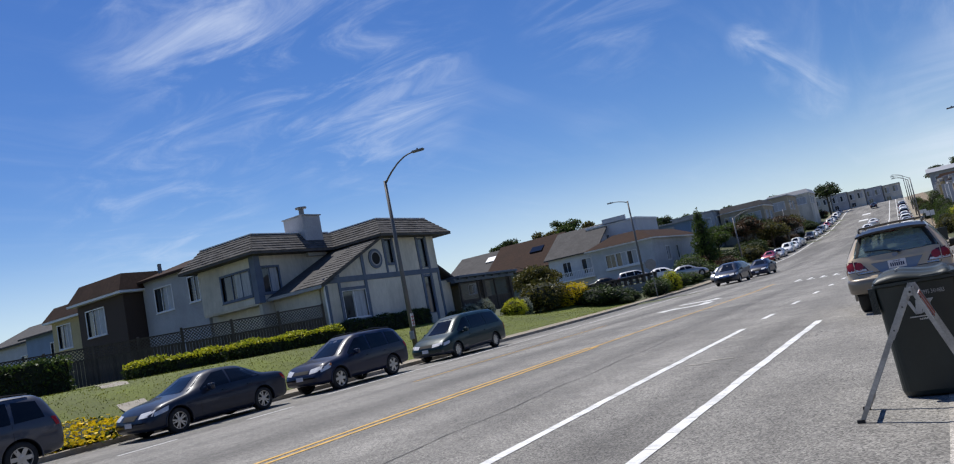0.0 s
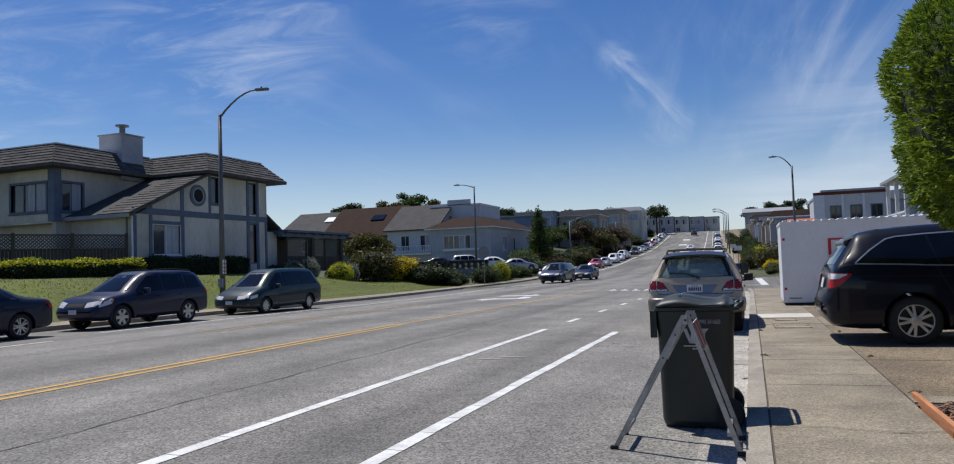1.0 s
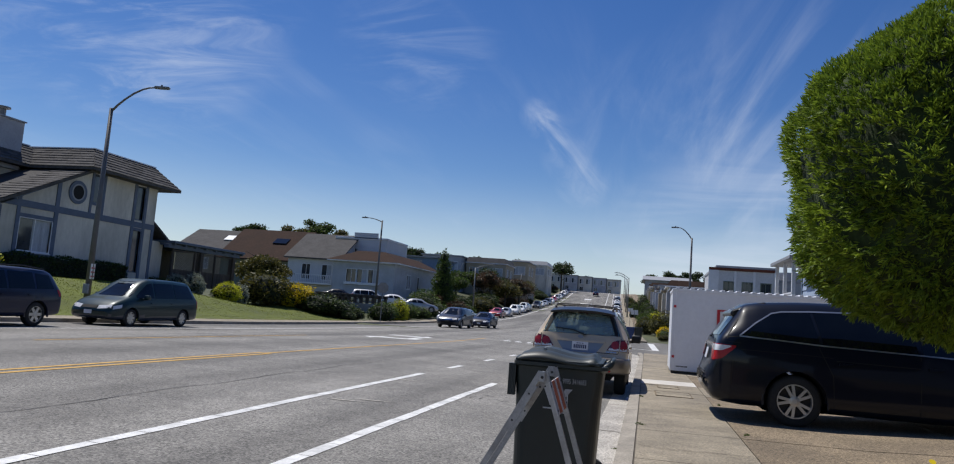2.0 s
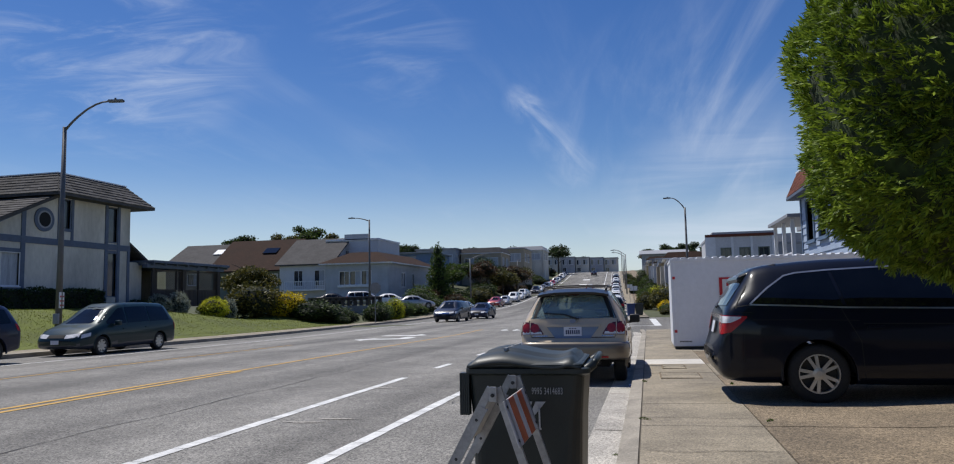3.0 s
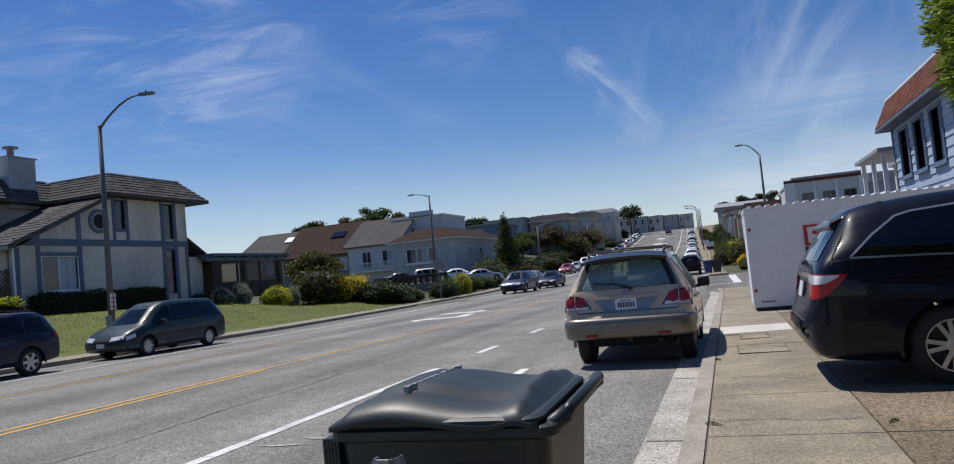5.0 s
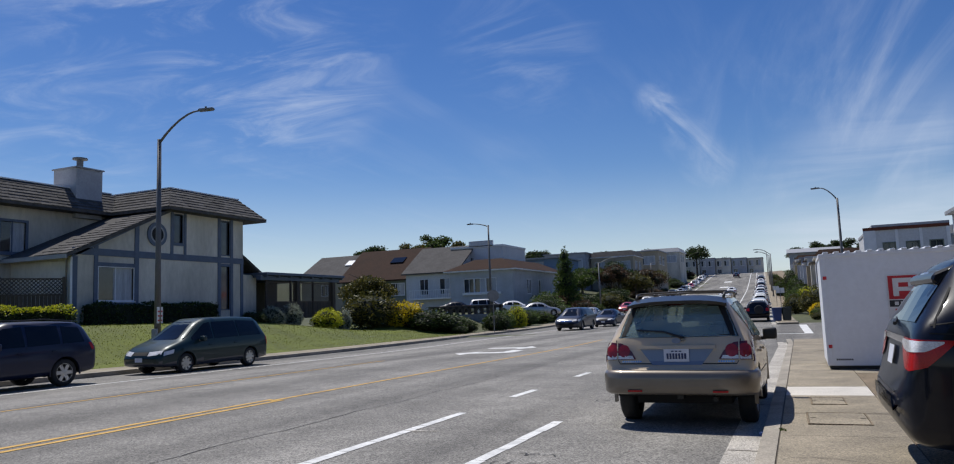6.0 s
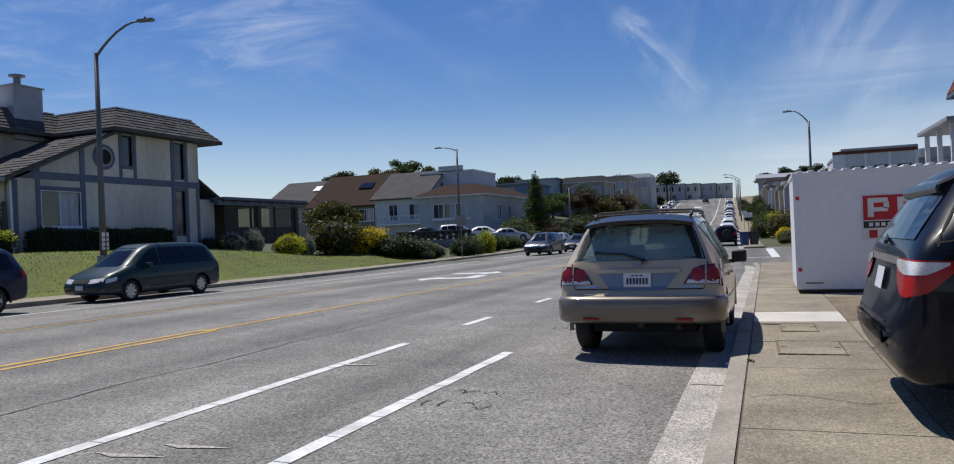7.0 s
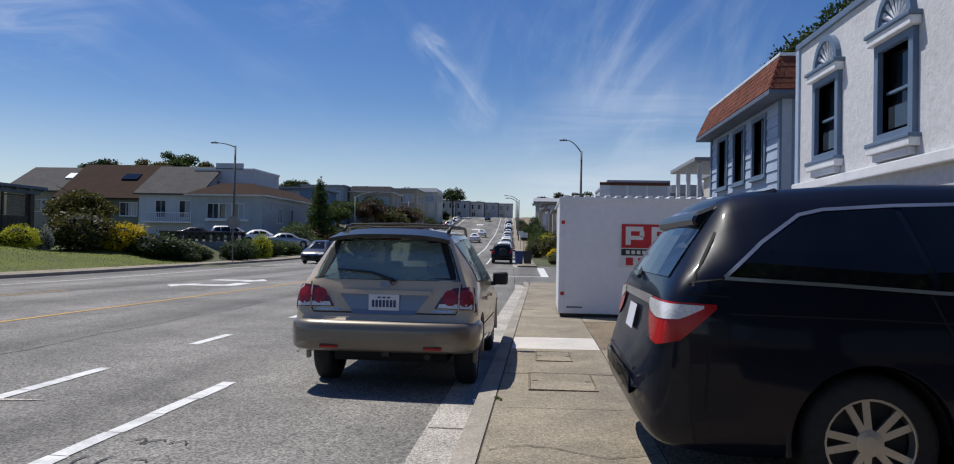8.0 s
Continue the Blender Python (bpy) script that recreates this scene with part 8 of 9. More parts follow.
for i, (x, y, s, h, k) in enumerate(((2.6, 80, 3.4, 2.6, "olive"), (2.2, 71, 1.6, 0.9, "mid"), (3.6, 68.5, 2.4, 0.9, "mid"), (2.4, 88, 2.2, 1.8, "gold"), (2.0, 97, 2.0, 1.8, "mid"), (1.7, 106, 2.4, 2.2, "lime"), (1.4, 116, 2.4, 2.4, "dark"), (0.9, 128, 3.0, 3.0, "dark"), (0.4, 142, 3.0, 3.2, "mid"), (-0.2, 158, 3.5, 4.2, "dark"), (2.2, 76, 1.4, 1.1, "gold"), (1.9, 67.2, 1.0, 0.6, "olive"))):
    bush("verge_shrub", x, y, s, s, h, k, {"olive": "big olive-green bush by the pavement", "mid": "green shrub on the verge", "gold": "yellow-flowered shrub on the verge", "lime": "yellow-green shrub on the verge", "dark": "dark green shrub on the verge"}[k], i * 51)
for i, (x, y, c) in enumerate(((6.2, 73.5, "black"), (4.6, 96, "white"), (4.3, 104, "silver"), (4.0, 112, "white"))):
    o = copy_thing(far_sedan, pose(x + bend(y), y, land_z(x + bend(y), y) + 0.03, 0, -2, 0))
    repaint(o, "paint_" + c)
    tagged(o, "%s car parked in a front driveway" % c, "car", "cars in driveways")
for y in (82, 108):
    s = thing("street_sign", pose(0.9 + bend(y), y, land_z(0.9 + bend(y), y) - 0.05), "small pale street sign on a thin post", "road sign")
    part("post", tube([(0, 0, 0), (0, 0, 2.6)], 0.03, 6), "lamp_pole_pale", s)
    part("plate", box(-0.38, -0.02, 2.1, 0.38, 0.0, 2.6, 0.004), "sign_white", s)

# ---- near houses on the right ----
FX = 7.0
wh = thing("stucco_house", pose(0, 0, 0), "white stucco house with arched blue-trimmed windows", "house")
y_far, y_near = 25.4, 12.0
mW = face_pose(FX, y_far, 0.2, "-x")
W = y_far - y_near
wins = [(1.37, 3.3, 2.5, 4.85), (4.5, 3.3, 5.63, 4.85), (9.0, 3.3, 10.13, 4.85)]
part("wall", wall_bm(W, 6.08, 0.3, wins), "stucco_white", wh, "rough white stucco front").matrix_basis = mW
part("wall", box(FX + 0.3, y_far - 0.3, 0.0, FX + 12, y_far, 6.28), "stucco_white", wh)
part("wall", box(FX + 0.3, y_near, 0.0, FX + 12, y_near + 0.3, 6.28), "stucco_white", wh)
part("roof", box(FX + 0.3, y_near + 0.3, 5.9, FX + 12, y_far - 0.3, 6.1), "trim_grey", wh)
part("parapet_cap", box(-0.06, -0.06, 6.08, W + 0.06, 0.36, 6.22, 0.01), "trim_steelblue", wh).matrix_basis = mW
part("corner_board", box(-0.05, -0.05, 0, 0.16, 0.0, 6.08), "siding_blue", wh).matrix_basis = mW
part("belt_course", box(0.0, -0.14, 2.55, W, 0.0, 2.75, 0.02), "trim_white", wh).matrix_basis = mW
part("garage_door", box(3.0, 0.12, 0.0, 5.6, 0.2, 2.2), "trim_grey", wh).matrix_basis = mW
for x0, z0, x1, z1 in wins:
    w = window(wh, mW, x0, z0, x1, z1, "trim_steelblue", 0.16, 0.10, 0.2, bars=1, horizontal=True, sill=False, pane="dark_glass")
    part("lower_sash", box(x0 + 0.1, 0.06, z0 + 0.1, x1 - 0.1, 0.1, z0 + 0.5), "window_glass", w)
    for q, mt in (((x0 - 0.26, -0.2, z1 + 0.14, x1 + 0.26, 0.0, z1 + 0.30), "trim_white"), ((x0 - 0.30, -0.24, z1 + 0.30, x1 + 0.30, 0.0, z1 + 0.38), "trim_steelblue"), ((x0 - 0.26, -0.2, z0 - 0.36, x1 + 0.26, 0.0, z0 - 0.2), "trim_white"), ((x0 - 0.28, -0.22, z0 - 0.22, x1 + 0.28, 0.0, z0 - 0.14), "trim_steelblue"), ((x0 - 0.1, -0.14, z0 - 0.5, x1 + 0.1, 0.0, z0 - 0.36), "trim_white")):
        part("moulding", box(*q, 0.02), mt, w)
    xc, r0 = (x0 + x1) / 2, (x1 - x0) / 2 - 0.02
    arch = bmesh.new()
    n = 20
    for a, b in zip(np.linspace(0, math.pi, n), np.linspace(0, math.pi, n)[1:]):
        for (ra, rb) in ((r0, r0 + 0.13),):
            zb = z1 + 0.38
            ps = [(xc + math.cos(t) * r, y, zb + math.sin(t) * r) for y in (-0.12, 0.0) for t in (a, b) for r in (ra, rb)]
            v = [arch.verts.new(p) for p in ps]
            for f in ((0, 1, 3, 2), (4, 6, 7, 5), (0, 2, 6, 4), (1, 5, 7, 3)):
                arch.faces.new([v[k] for k in f])
    bmesh.ops.recalc_face_normals(arch, faces=arch.faces[:])
    part("arch_moulding", arch, "trim_steelblue", w)
    fan = bmesh.new()
    for k in range(9):
        t = math.pi * (k + 0.5) / 9
        d = 0.12
        zb = z1 + 0.40
        v = [fan.verts.new(p) for p in ((xc, -0.02, zb), (xc + math.cos(t - d) * r0, -0.05, zb + math.sin(t - d) * r0), (xc + math.cos(t) * r0, -0.075, zb + math.sin(t) * r0), (xc + math.cos(t + d) * r0, -0.05, zb + math.sin(t + d) * r0))]
        fan.faces.new((v[0], v[1], v[2]))
        fan.faces.new((v[0], v[2], v[3]))
    part("fan_shell", fan, "trim_white", w)

bh = thing("siding_house", pose(0, 0, -0.22), "blue lap-sided house with a red tiled mansard roof", "house")
by0, by1 = 26.6, 34.5
mB = face_pose(FX, by1, 0.0, "-x")
wB = by1 - by0
wins = [(1.15, 3.7, 2.35, 5.3), (3.25, 3.7, 4.45, 5.3), (5.4, 3.7, 6.55, 5.3)]
part("wall", wall_bm(wB, 5.56, 0.25, wins), "siding_blue", bh).matrix_basis = mB
for k in range(15):
    z = 1.0 + k * 0.3
    segs = [(0.12, wB - 0.12)]
    for x0, z0, x1, z1 in wins:
        if z0 - 0.14 < z + 0.3 and z < z1 + 0.14:
            segs = [s for a, b in segs for s in ((a, min(b, x0 - 0.13)), (max(a, x1 + 0.13), b)) if s[1] - s[0] > 0.05]
    for a, b in segs:
        part("siding_board", prism([(0.0, 0.0), (-0.035, 0.0), (-0.006, 0.295), (0.0, 0.295)], b - a, "x", 0, Matrix.Translation((a, 0, z))), "siding_blue", bh).matrix_basis = mB
# near side wall in a deeper blue: its shade is put into the colour
part("wall", box(FX + 0.25, by0, 0, FX + 10, by0 + 0.25, 5.56), "siding_deepblue", bh)
part("wall", box(FX + 0.25, by1 - 0.25, 0, FX + 10, by1, 5.56), "siding_blue", bh)
for x in (0.0, wB - 0.16):
    part("corner_board", box(x, -0.06, 0, x + 0.16, 0.0, 5.56), "trim_steelblue", bh).matrix_basis = mB
for q in wins:
    w = window(bh, mB, *q, "trim_steelblue", 0.11, 0.07, 0.16, bars=1, pane="dark_glass")
part("eave", box(FX - 0.5, by0 - 0.5, 5.57, FX + 10, by1 + 0.5, 5.7, 0.02), "trim_blue", bh)
sk = [(FX - 0.45, by0 - 0.45, 5.71), (FX - 0.45, by1 + 0.45, 5.71), (FX - 0.05, by1 + 0.05, 6.68), (FX - 0.05, by0 - 0.05, 6.68)]
rf = roof_slab([(FX - 0.05, by0 - 0.05, 6.68), (FX - 0.05, by1 + 0.05, 6.68), (FX + 10, by1 + 0.05, 6.68), (FX + 10, by0 - 0.05, 6.68)], 0.15, "trim_grey", bh)


def tile_skirt(corners, rows, cols, parent, seed):
    """Single tiles in courses on a slope, each a piece of its own."""
    a, b, c, d = (Vector(p) for p in corners)
    ex = (b - a).normalized()
    nrm = ex.cross((d - a).normalized()).normalized()
    up = nrm.cross(ex).normalized()
    h = (d - a).dot(up) / rows
    me = None
    for i in range(rows):
        l, r = a.lerp(d, i / rows), b.lerp(c, i / rows)
        n = max(1, int(round(cols * (r - l).length / (b - a).length)))
        w = (r - l).length / n
        for k in range(n):
            if me is None:
                bm = box(0.003, 0.0, 0.0, w - 0.003, h * 1.12, 0.03, 0.004)
                o = part("roof_tile", bm, "tile_red", parent)
                me = o.data
            else:
                o = mesh_part("roof_tile", me, parent)
            rr = random.Random(seed * 1000 + i * 60 + k)
            m = Matrix((ex, up, nrm)).transposed().to_4x4()
            o.matrix_basis = Matrix.Translation(l + ex * (w * k) + nrm * (0.012 + rr.uniform(0, 0.008))) @ m @ Matrix.Rotation(radians(-2.2), 4, "X")


skirt = part("roof_deck", prism([(0, 0), (1, 0), (1, 1), (0, 1)], 0.01, "y"), "tile_red", bh)
skirt.data.clear_geometry()
bm = bmesh.new()
for quad in ((sk[0], sk[1], sk[2], sk[3]), ((FX + 10, by0 - 0.45, 5.71), (FX - 0.45, by0 - 0.45, 5.71), (FX - 0.05, by0 - 0.05, 6.68), (FX + 10, by0 - 0.1, 6.68)), ((FX - 0.45, by1 + 0.45, 5.71), (FX + 10, by1 + 0.45, 5.71), (FX + 10, by1 + 0.1, 6.68), (FX - 0.05, by1 + 0.05, 6.68))):
    bm.faces.new([bm.verts.new(p) for p in quad])
bm.to_mesh(skirt.data)
bm.free()
tile_skirt((sk[1], sk[0], sk[3], sk[2]), 6, 38, bh, 1)
tile_skirt(((FX - 0.45, by0 - 0.45, 5.71), (FX + 3.2, by0 - 0.45, 5.71), (FX + 3.2, by0 - 0.1, 6.68), (FX - 0.05, by0 - 0.05, 6.68)), 6, 14, bh, 2)
part("ridge_cap", box(FX - 0.12, by0 - 0.12, 6.67, FX + 10, by1 + 0.12, 6.76, 0.02), "trim_white", bh)

ph = plain_house("porch_house", FX + 1.8, 36.6, FX + 10, 44.0, -0.2, 5.0, "stucco_cream", "trim_grey", "cream house with a deep flat porch roof on posts", {"-x": [(5.2, 2.8, 6.4, 4.5)]}, "flat", 0.2)
part("porch_roof", box(FX - 0.35, 35.8, 5.0, FX + 3, 41.2, 5.16, 0.02), "trim_grey", ph)
part("porch_floor", box(FX - 0.2, 36.2, 2.3, FX + 1.8, 41.4, 2.5), "trim_white", ph)
part("porch_base", box(FX, 36.3, -0.2, FX + 1.8, 41.7, 2.3), "stucco_cream", ph)
for yy in (36.5, 38.7, 41.0):
    part("porch_post", box(FX - 0.1, yy - 0.08, 2.5, FX + 0.06, yy + 0.08, 5.0), "trim_white", ph)
for k in range(17):
    part("baluster", box(FX - 0.06, 36.6 + k * 0.29, 2.5, FX - 0.02, 36.64 + k * 0.29, 3.4), "trim_white", ph)
part("handrail", box(FX - 0.1, 36.5, 3.4, FX + 0.02, 41.6, 3.48), "trim_white", ph)
tree("tall_pine", 15.6, 47.0, 14.0, 3.4, "dark_green", "tall dark conifer behind the tiled roof", 131, 0.3, blobs=[(0, 0, 7, 2.8, 2.4, 3), (0, 0, 10.2, 2.7, 2.3, 2.2), (0.8, 0.5, 12.6, 2.2, 1.8, 1.5), (-1.2, -0.3, 11.6, 1.7, 1.5, 1.2), (1.6, 0, 14.0, 1.7, 1.5, 1.2), (2.6, 0, 15.2, 1.3, 1.2, 1.0), (-2.1, 0, 9.8, 1.0, 0.9, 0.7)], leaves=26000, leaf=0.2)

# unseen plain blocks closing the street behind, added for dark reflections in the van
for y0, tone in ((-12, "trim_blue"), (-26, "siding_deepblue"), (-42, "siding_green")):
    plain_house("neighbour_house", 8.2, y0, 18, y0 + 12.5, -0.2, 6.3, tone, "trim_grey", "unseen plain block added for dark reflections in the van", {}, "flat", 0.2, group="neighbour houses")

# ---- the white storage container on the drive ----
ct = thing("storage_container", pose(1.06, 21.3, land_z(1.5, 22) + 0.02), "white storage container with a red and white sign", "container")
CL, CW, CH = 4.95, 2.44, 2.36
part("box_body", box(0, 0, 0.06, CL, CW, CH, 0.015), "container_white", ct)
part("base_frame", box(0.03, 0.03, 0, CL - 0.03, CW - 0.03, 0.06), "black_trim", ct)
for x in (0.02, CL - 0.06):
    part("corner_post", box(x - 0.03, -0.012, 0.08, x + 0.07, 0.06, CH - 0.06, 0.008), "container_white", ct)
part("top_rail", box(-0.02, -0.02, CH - 0.07, CL + 0.02, CW + 0.02, CH + 0.01, 0.01), "container_white", ct)
me = None
for k in range(24):
    if me is None:
        o = part("roof_rib", box(-0.05, -0.03, 0, 0.05, CW + 0.03, 0.035, 0.012), "container_white", ct)
        me = o.data
    else:
        o = mesh_part("roof_rib", me, ct)
    o.matrix_basis = Matrix.Translation((0.12 + k * 0.205, 0, CH + 0.012))
for z in (0.42, 1.83):
    part("reflector", box(0.03, -0.018, z, 0.10, -0.012, z + 0.07), "sign_red", ct)
for x in (0.06, CL - 0.2):
    part("skid_block", box(x, 0.1, -0.03, x + 0.14, CW - 0.1, 0.0, 0.01), "fence_wood", ct)
bm = bmesh.new()
for k in range(9):
    add_box(bm, 0.16 + k * 0.035, -0.004, 0.17, 0.185 + k * 0.035, -0.001, 0.205)
part("lettering", bm, "sign_black", ct)
sg = part("sign_panel", box(1.18, -0.016, 0.92, 3.3, -0.004, 1.80), "sign_white", ct, "red, black and white sign panel")
sg.matrix_basis = Matrix.Translation((0, 0, 0.08))
part("sign_field", box(1.21, -0.02, 1.30, 3.27, -0.016, 1.77), "sign_red", sg)
part("sign_band", box(1.21, -0.02, 1.15, 3.27, -0.016, 1.28), "sign_black", sg)
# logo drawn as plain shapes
for k in range(4):
    x = 1.29 + k * 0.5
    bm = bmesh.new()
    add_box(bm, x, -0.026, 1.36, x + 0.1, -0.02, 1.72)
    add_box(bm, x + 0.1, -0.026, 1.63, x + 0.34, -0.02, 1.72)
    add_box(bm, x + 0.27, -0.026, 1.52, x + 0.36, -0.02, 1.64)
    add_box(bm, x + 0.1, -0.026, 1.46, x + 0.34, -0.02, 1.54)
    part("logo_shape", bm, "sign_white", sg)
bm = bmesh.new()
for k in range(18):
    add_box(bm, 1.3 + k * 0.105, -0.026, 1.18, 1.37 + k * 0.105, -0.02, 1.25)
part("lettering", bm, "sign_white", sg)
bm = bmesh.new()
for k in range(7):
    add_box(bm, 1.3 + k * 0.24, -0.022, 0.96, 1.44 + k * 0.24, -0.016, 1.11)
part("lettering", bm, "sign_red", sg)

# ---- near pavement: slabs with joints, drive, covers ----
pav = thing("pavement_walk", pose(0, 0, 0), "worn concrete pavement with cracked joints", "pavement", kind="structure")
JOINTS = [-14.0, -11.0, -8.2, -5.4, -2.6, 0.3, 2.6, 4.55, 7.0, 9.0, 10.65, 12.9, 14.6, 16.55, 17.85, 20.1, 23.0, 25.6, 28.4, 31.2, 34.0, 36.5]


def slab(u0, y0, u1, y1, material, name="slab", drop=0.0, gap=0.007, parent=pav, thick=0.12):
    nu = max(1, int((u1 - u0) / 0.7))
    ny = max(1, int((y1 - y0) / 1.2))
    vs, fs = [], []
    for j in range(ny + 1):
        for i in range(nu + 1):
            u = u0 + gap + (u1 - u0 - 2 * gap) * i / nu
            y = y0 + gap + (y1 - y0 - 2 * gap) * j / ny
            vs.append((u, y, land_z(max(u, 0.21), y) - drop + 0.004))
    for j in range(ny):
        for i in range(nu):
            a = j * (nu + 1) + i
            fs.append((a, a + 1, a + nu + 2, a + nu + 1))
    n = len(vs)
    ring_ = [i for i in range(nu + 1)] + [(j + 1) * (nu + 1) + nu for j in range(ny)] + [ny * (nu + 1) + nu - 1 - i for i in range(nu)] + [(ny - 1 - j) * (nu + 1) for j in range(ny - 1)]
    vs += [(vs[i][0], vs[i][1], vs[i][2] - thick) for i in ring_]
    for k in range(len(ring_)):
        j = (k + 1) % len(ring_)
        fs.append((ring_[k], n + k, n + j, ring_[j]))
    return raw(name, vs, fs, material, parent)


rs = random.Random(12)
for a, b in zip(JOINTS, JOINTS[1:]):
    slab(KERB_R + 0.18, a, 1.5, b, "pale_concrete" if abs(a - 16.55) < 0.01 else "concrete", drop=rs.uniform(0, 0.006))
drv = thing("driveway", pose(0, 0, 0), "exposed aggregate concrete driveway", "driveway", kind="structure")
for u0, y0, u1, y1, mt in ((1.5, 6.45, 4.3, 9.0, "aggregate"), (4.3, 6.45, 7.0, 9.0, "aggregate"), (1.5, 9.0, 4.3, 11.6, "aggregate"), (4.3, 9.0, 7.0, 11.6, "aggregate"), (1.5, 11.6, 4.3, 14.2, "aggregate"), (4.3, 11.6, 7.0, 14.2, "aggregate"), (1.5, 14.2, 4.3, 16.55, "concrete"), (4.3, 14.2, 7.0, 16.55, "concrete"), (1.5, 16.55, 4.3, 20.4, "aggregate"), (4.3, 16.55, 7.0, 20.4, "aggregate"), (1.5, 20.4, 7.0, 26.0, "concrete")):
    slab(u0, y0, u1, y1, mt, parent=drv, drop=rs.uniform(0, 0.006))
slab(1.5, 6.1, 4.2, 6.45, "concrete", parent=drv)
# dirt in the joints
for ob_, rect in ((None, (KERB_R + 0.17, -14, 7.0, 36)),):
    ys = list(np.arange(-14, 36.5, 1.0))
    us = [KERB_R + 0.17, 0.8, 1.5, 2.2, 2.8, 4.3, 7.0]
    vs = [(u, y, land_z(max(u, 0.21), y) - 0.012) for y in ys for u in us]
    fs = [(j * 7 + i, j * 7 + i + 1, (j + 1) * 7 + i + 1, (j + 1) * 7 + i) for j in range(len(ys) - 1) for i in range(6) if not (i >= 2 and ys[j] < 6)]
    tagged(raw("joint_bed", vs, fs, "joint_dirt"), "dark dirt bedding in the pavement joints", "pavement bed", kind="structure")


def cover(u0, y0, u1, y1, label):
    z = land_z((u0 + u1) / 2, (y0 + y1) / 2) + 0.008
    ob = thing("utility_cover", pose((u0 + u1) / 2, (y0 + y1) / 2, z, rz=1.0), label, "utility cover")
    w, d = (u1 - u0) / 2, (y1 - y0) / 2
    bm = bmesh.new()
    for a, b, c, e in ((-w, -d, w, -d + 0.016), (-w, d - 0.016, w, d), (-w, -d + 0.016, -w + 0.016, d - 0.016), (w - 0.016, -d + 0.016, w, d - 0.016)):
        add_box(bm, a, b, -0.03, c, e, 0.008)
    part("rim", bm, "aggregate", ob)
    part("lid", box(-w + 0.021, -d + 0.021, -0.03, w - 0.021, d - 0.021, 0.006, 0.004), "concrete", ob)
    for s in (-1, 1):
        part("lifting_hole", box(s * w * 0.8 - 0.03, -0.015, 0.004, s * w * 0.8 + 0.03, 0.015, 0.009), "joint_dirt", ob)
    return ob


cover(0.58, 13.66, 1.24, 14.56, "large concrete utility box cover set in the pavement")
cover(0.64, 15.45, 1.08, 16.2, "small concrete utility box cover set in the pavement")


def walk_crack(points, w=0.012):
    vs, fs = [], []
    for i, (u, y) in enumerate(points):
        k = w * rs.uniform(0.5, 1.4)
        for s in (-1, 1):
            vs.append((u, y + s * k / 2, land_z(u, y) + 0.0075))
        if i:
            fs.append((2 * i - 2, 2 * i - 1, 2 * i + 1, 2 * i))
    return tagged(raw("pavement_crack", vs, fs, "joint_dirt"), "thin dark crack across the pavement", "crack", kind="structure")


for y0, k in ((11.6, 0.12), (9.5, 0.05), (7.7, -0.04), (4.9, 0.05)):
    walk_crack([(0.36 + i * 0.06, y0 + k * math.sin(i * 0.35) + rs.uniform(-0.02, 0.02)) for i in range(21)])
for y in (0.4, 3.4, 6.3, 9.4, 12.6, 16.4, 20.4, 24.4):
    vs = [(-0.2, y, road_z(0, y) + 0.0085), (KERB_R, y + 0.01, road_z(0, y) + 0.0075), (KERB_R, y + 0.03, road_z(0, y) + 0.0075), (-0.2, y + 0.025, road_z(0, y) + 0.0085)]
    tagged(raw("gutter_joint", vs, [(0, 1, 2, 3)], "joint_dirt"), "dark joint across the gutter", "joint", kind="structure")
gp = leaf_mesh("weeds", [(0, 0, 0.012, 0.02, 0.07, 0.015)], 70, 0.03, "mid_green", 5, core=0, aspect=0.25)
for i, (u, y) in enumerate(((0.13, 11.2), (0.14, 12.7), (0.34, 9.4), (0.12, 8.1), (1.6, 6.6), (1.6, 9.3), (1.6, 12.8), (0.33, 13.2))):
    w = thing("weed_tuft", pose(u, y, (road_z(0, y) if u < 0.2 else land_z(u, y)) - 0.005, rz=i * 30), "small green weeds in a joint", "weed")
    mesh_part("leaves", gp, w)

# ---- wood chip bed, its edging and flowers ----
bed = thing("wood_chip_bed", pose(0, 0, 0), "bed of reddish wood chips beside the pavement", "mulch", kind="stuff")
rc = np.random.RandomState(8)
vs, fs = [], []
for k in range(7000):
    x, y = 1.62 + rc.rand() * 3.1, -3.0 + rc.rand() * 9.0
    z = land_z(x, y) - 0.02 + rc.rand() * 0.05
    a, t, l, w, h = rc.rand() * 6.28, (rc.rand() - 0.5) * 0.9, 0.025 + rc.rand() * 0.04, 0.010 + rc.rand() * 0.014, 0.006
    m = Matrix.Translation((x, y, z)) @ Euler((t, (rc.rand() - 0.5) * 0.9, a)).to_matrix().to_4x4()
    b = len(vs)
    vs += [tuple(m @ Vector(p)) for p in ((-l, -w, 0), (l, -w * 0.7, 0), (l * 0.9, w, 0), (-l * 0.8, w * 0.8, 0), (-l, -w, h), (l, -w * 0.7, h), (l * 0.9, w, h), (-l * 0.8, w * 0.8, h))]
    fs += [tuple(b + i for i in f) for f in ((4, 5, 6, 7), (0, 1, 5, 4), (1, 2, 6, 5), (2, 3, 7, 6), (3, 0, 4, 7))]
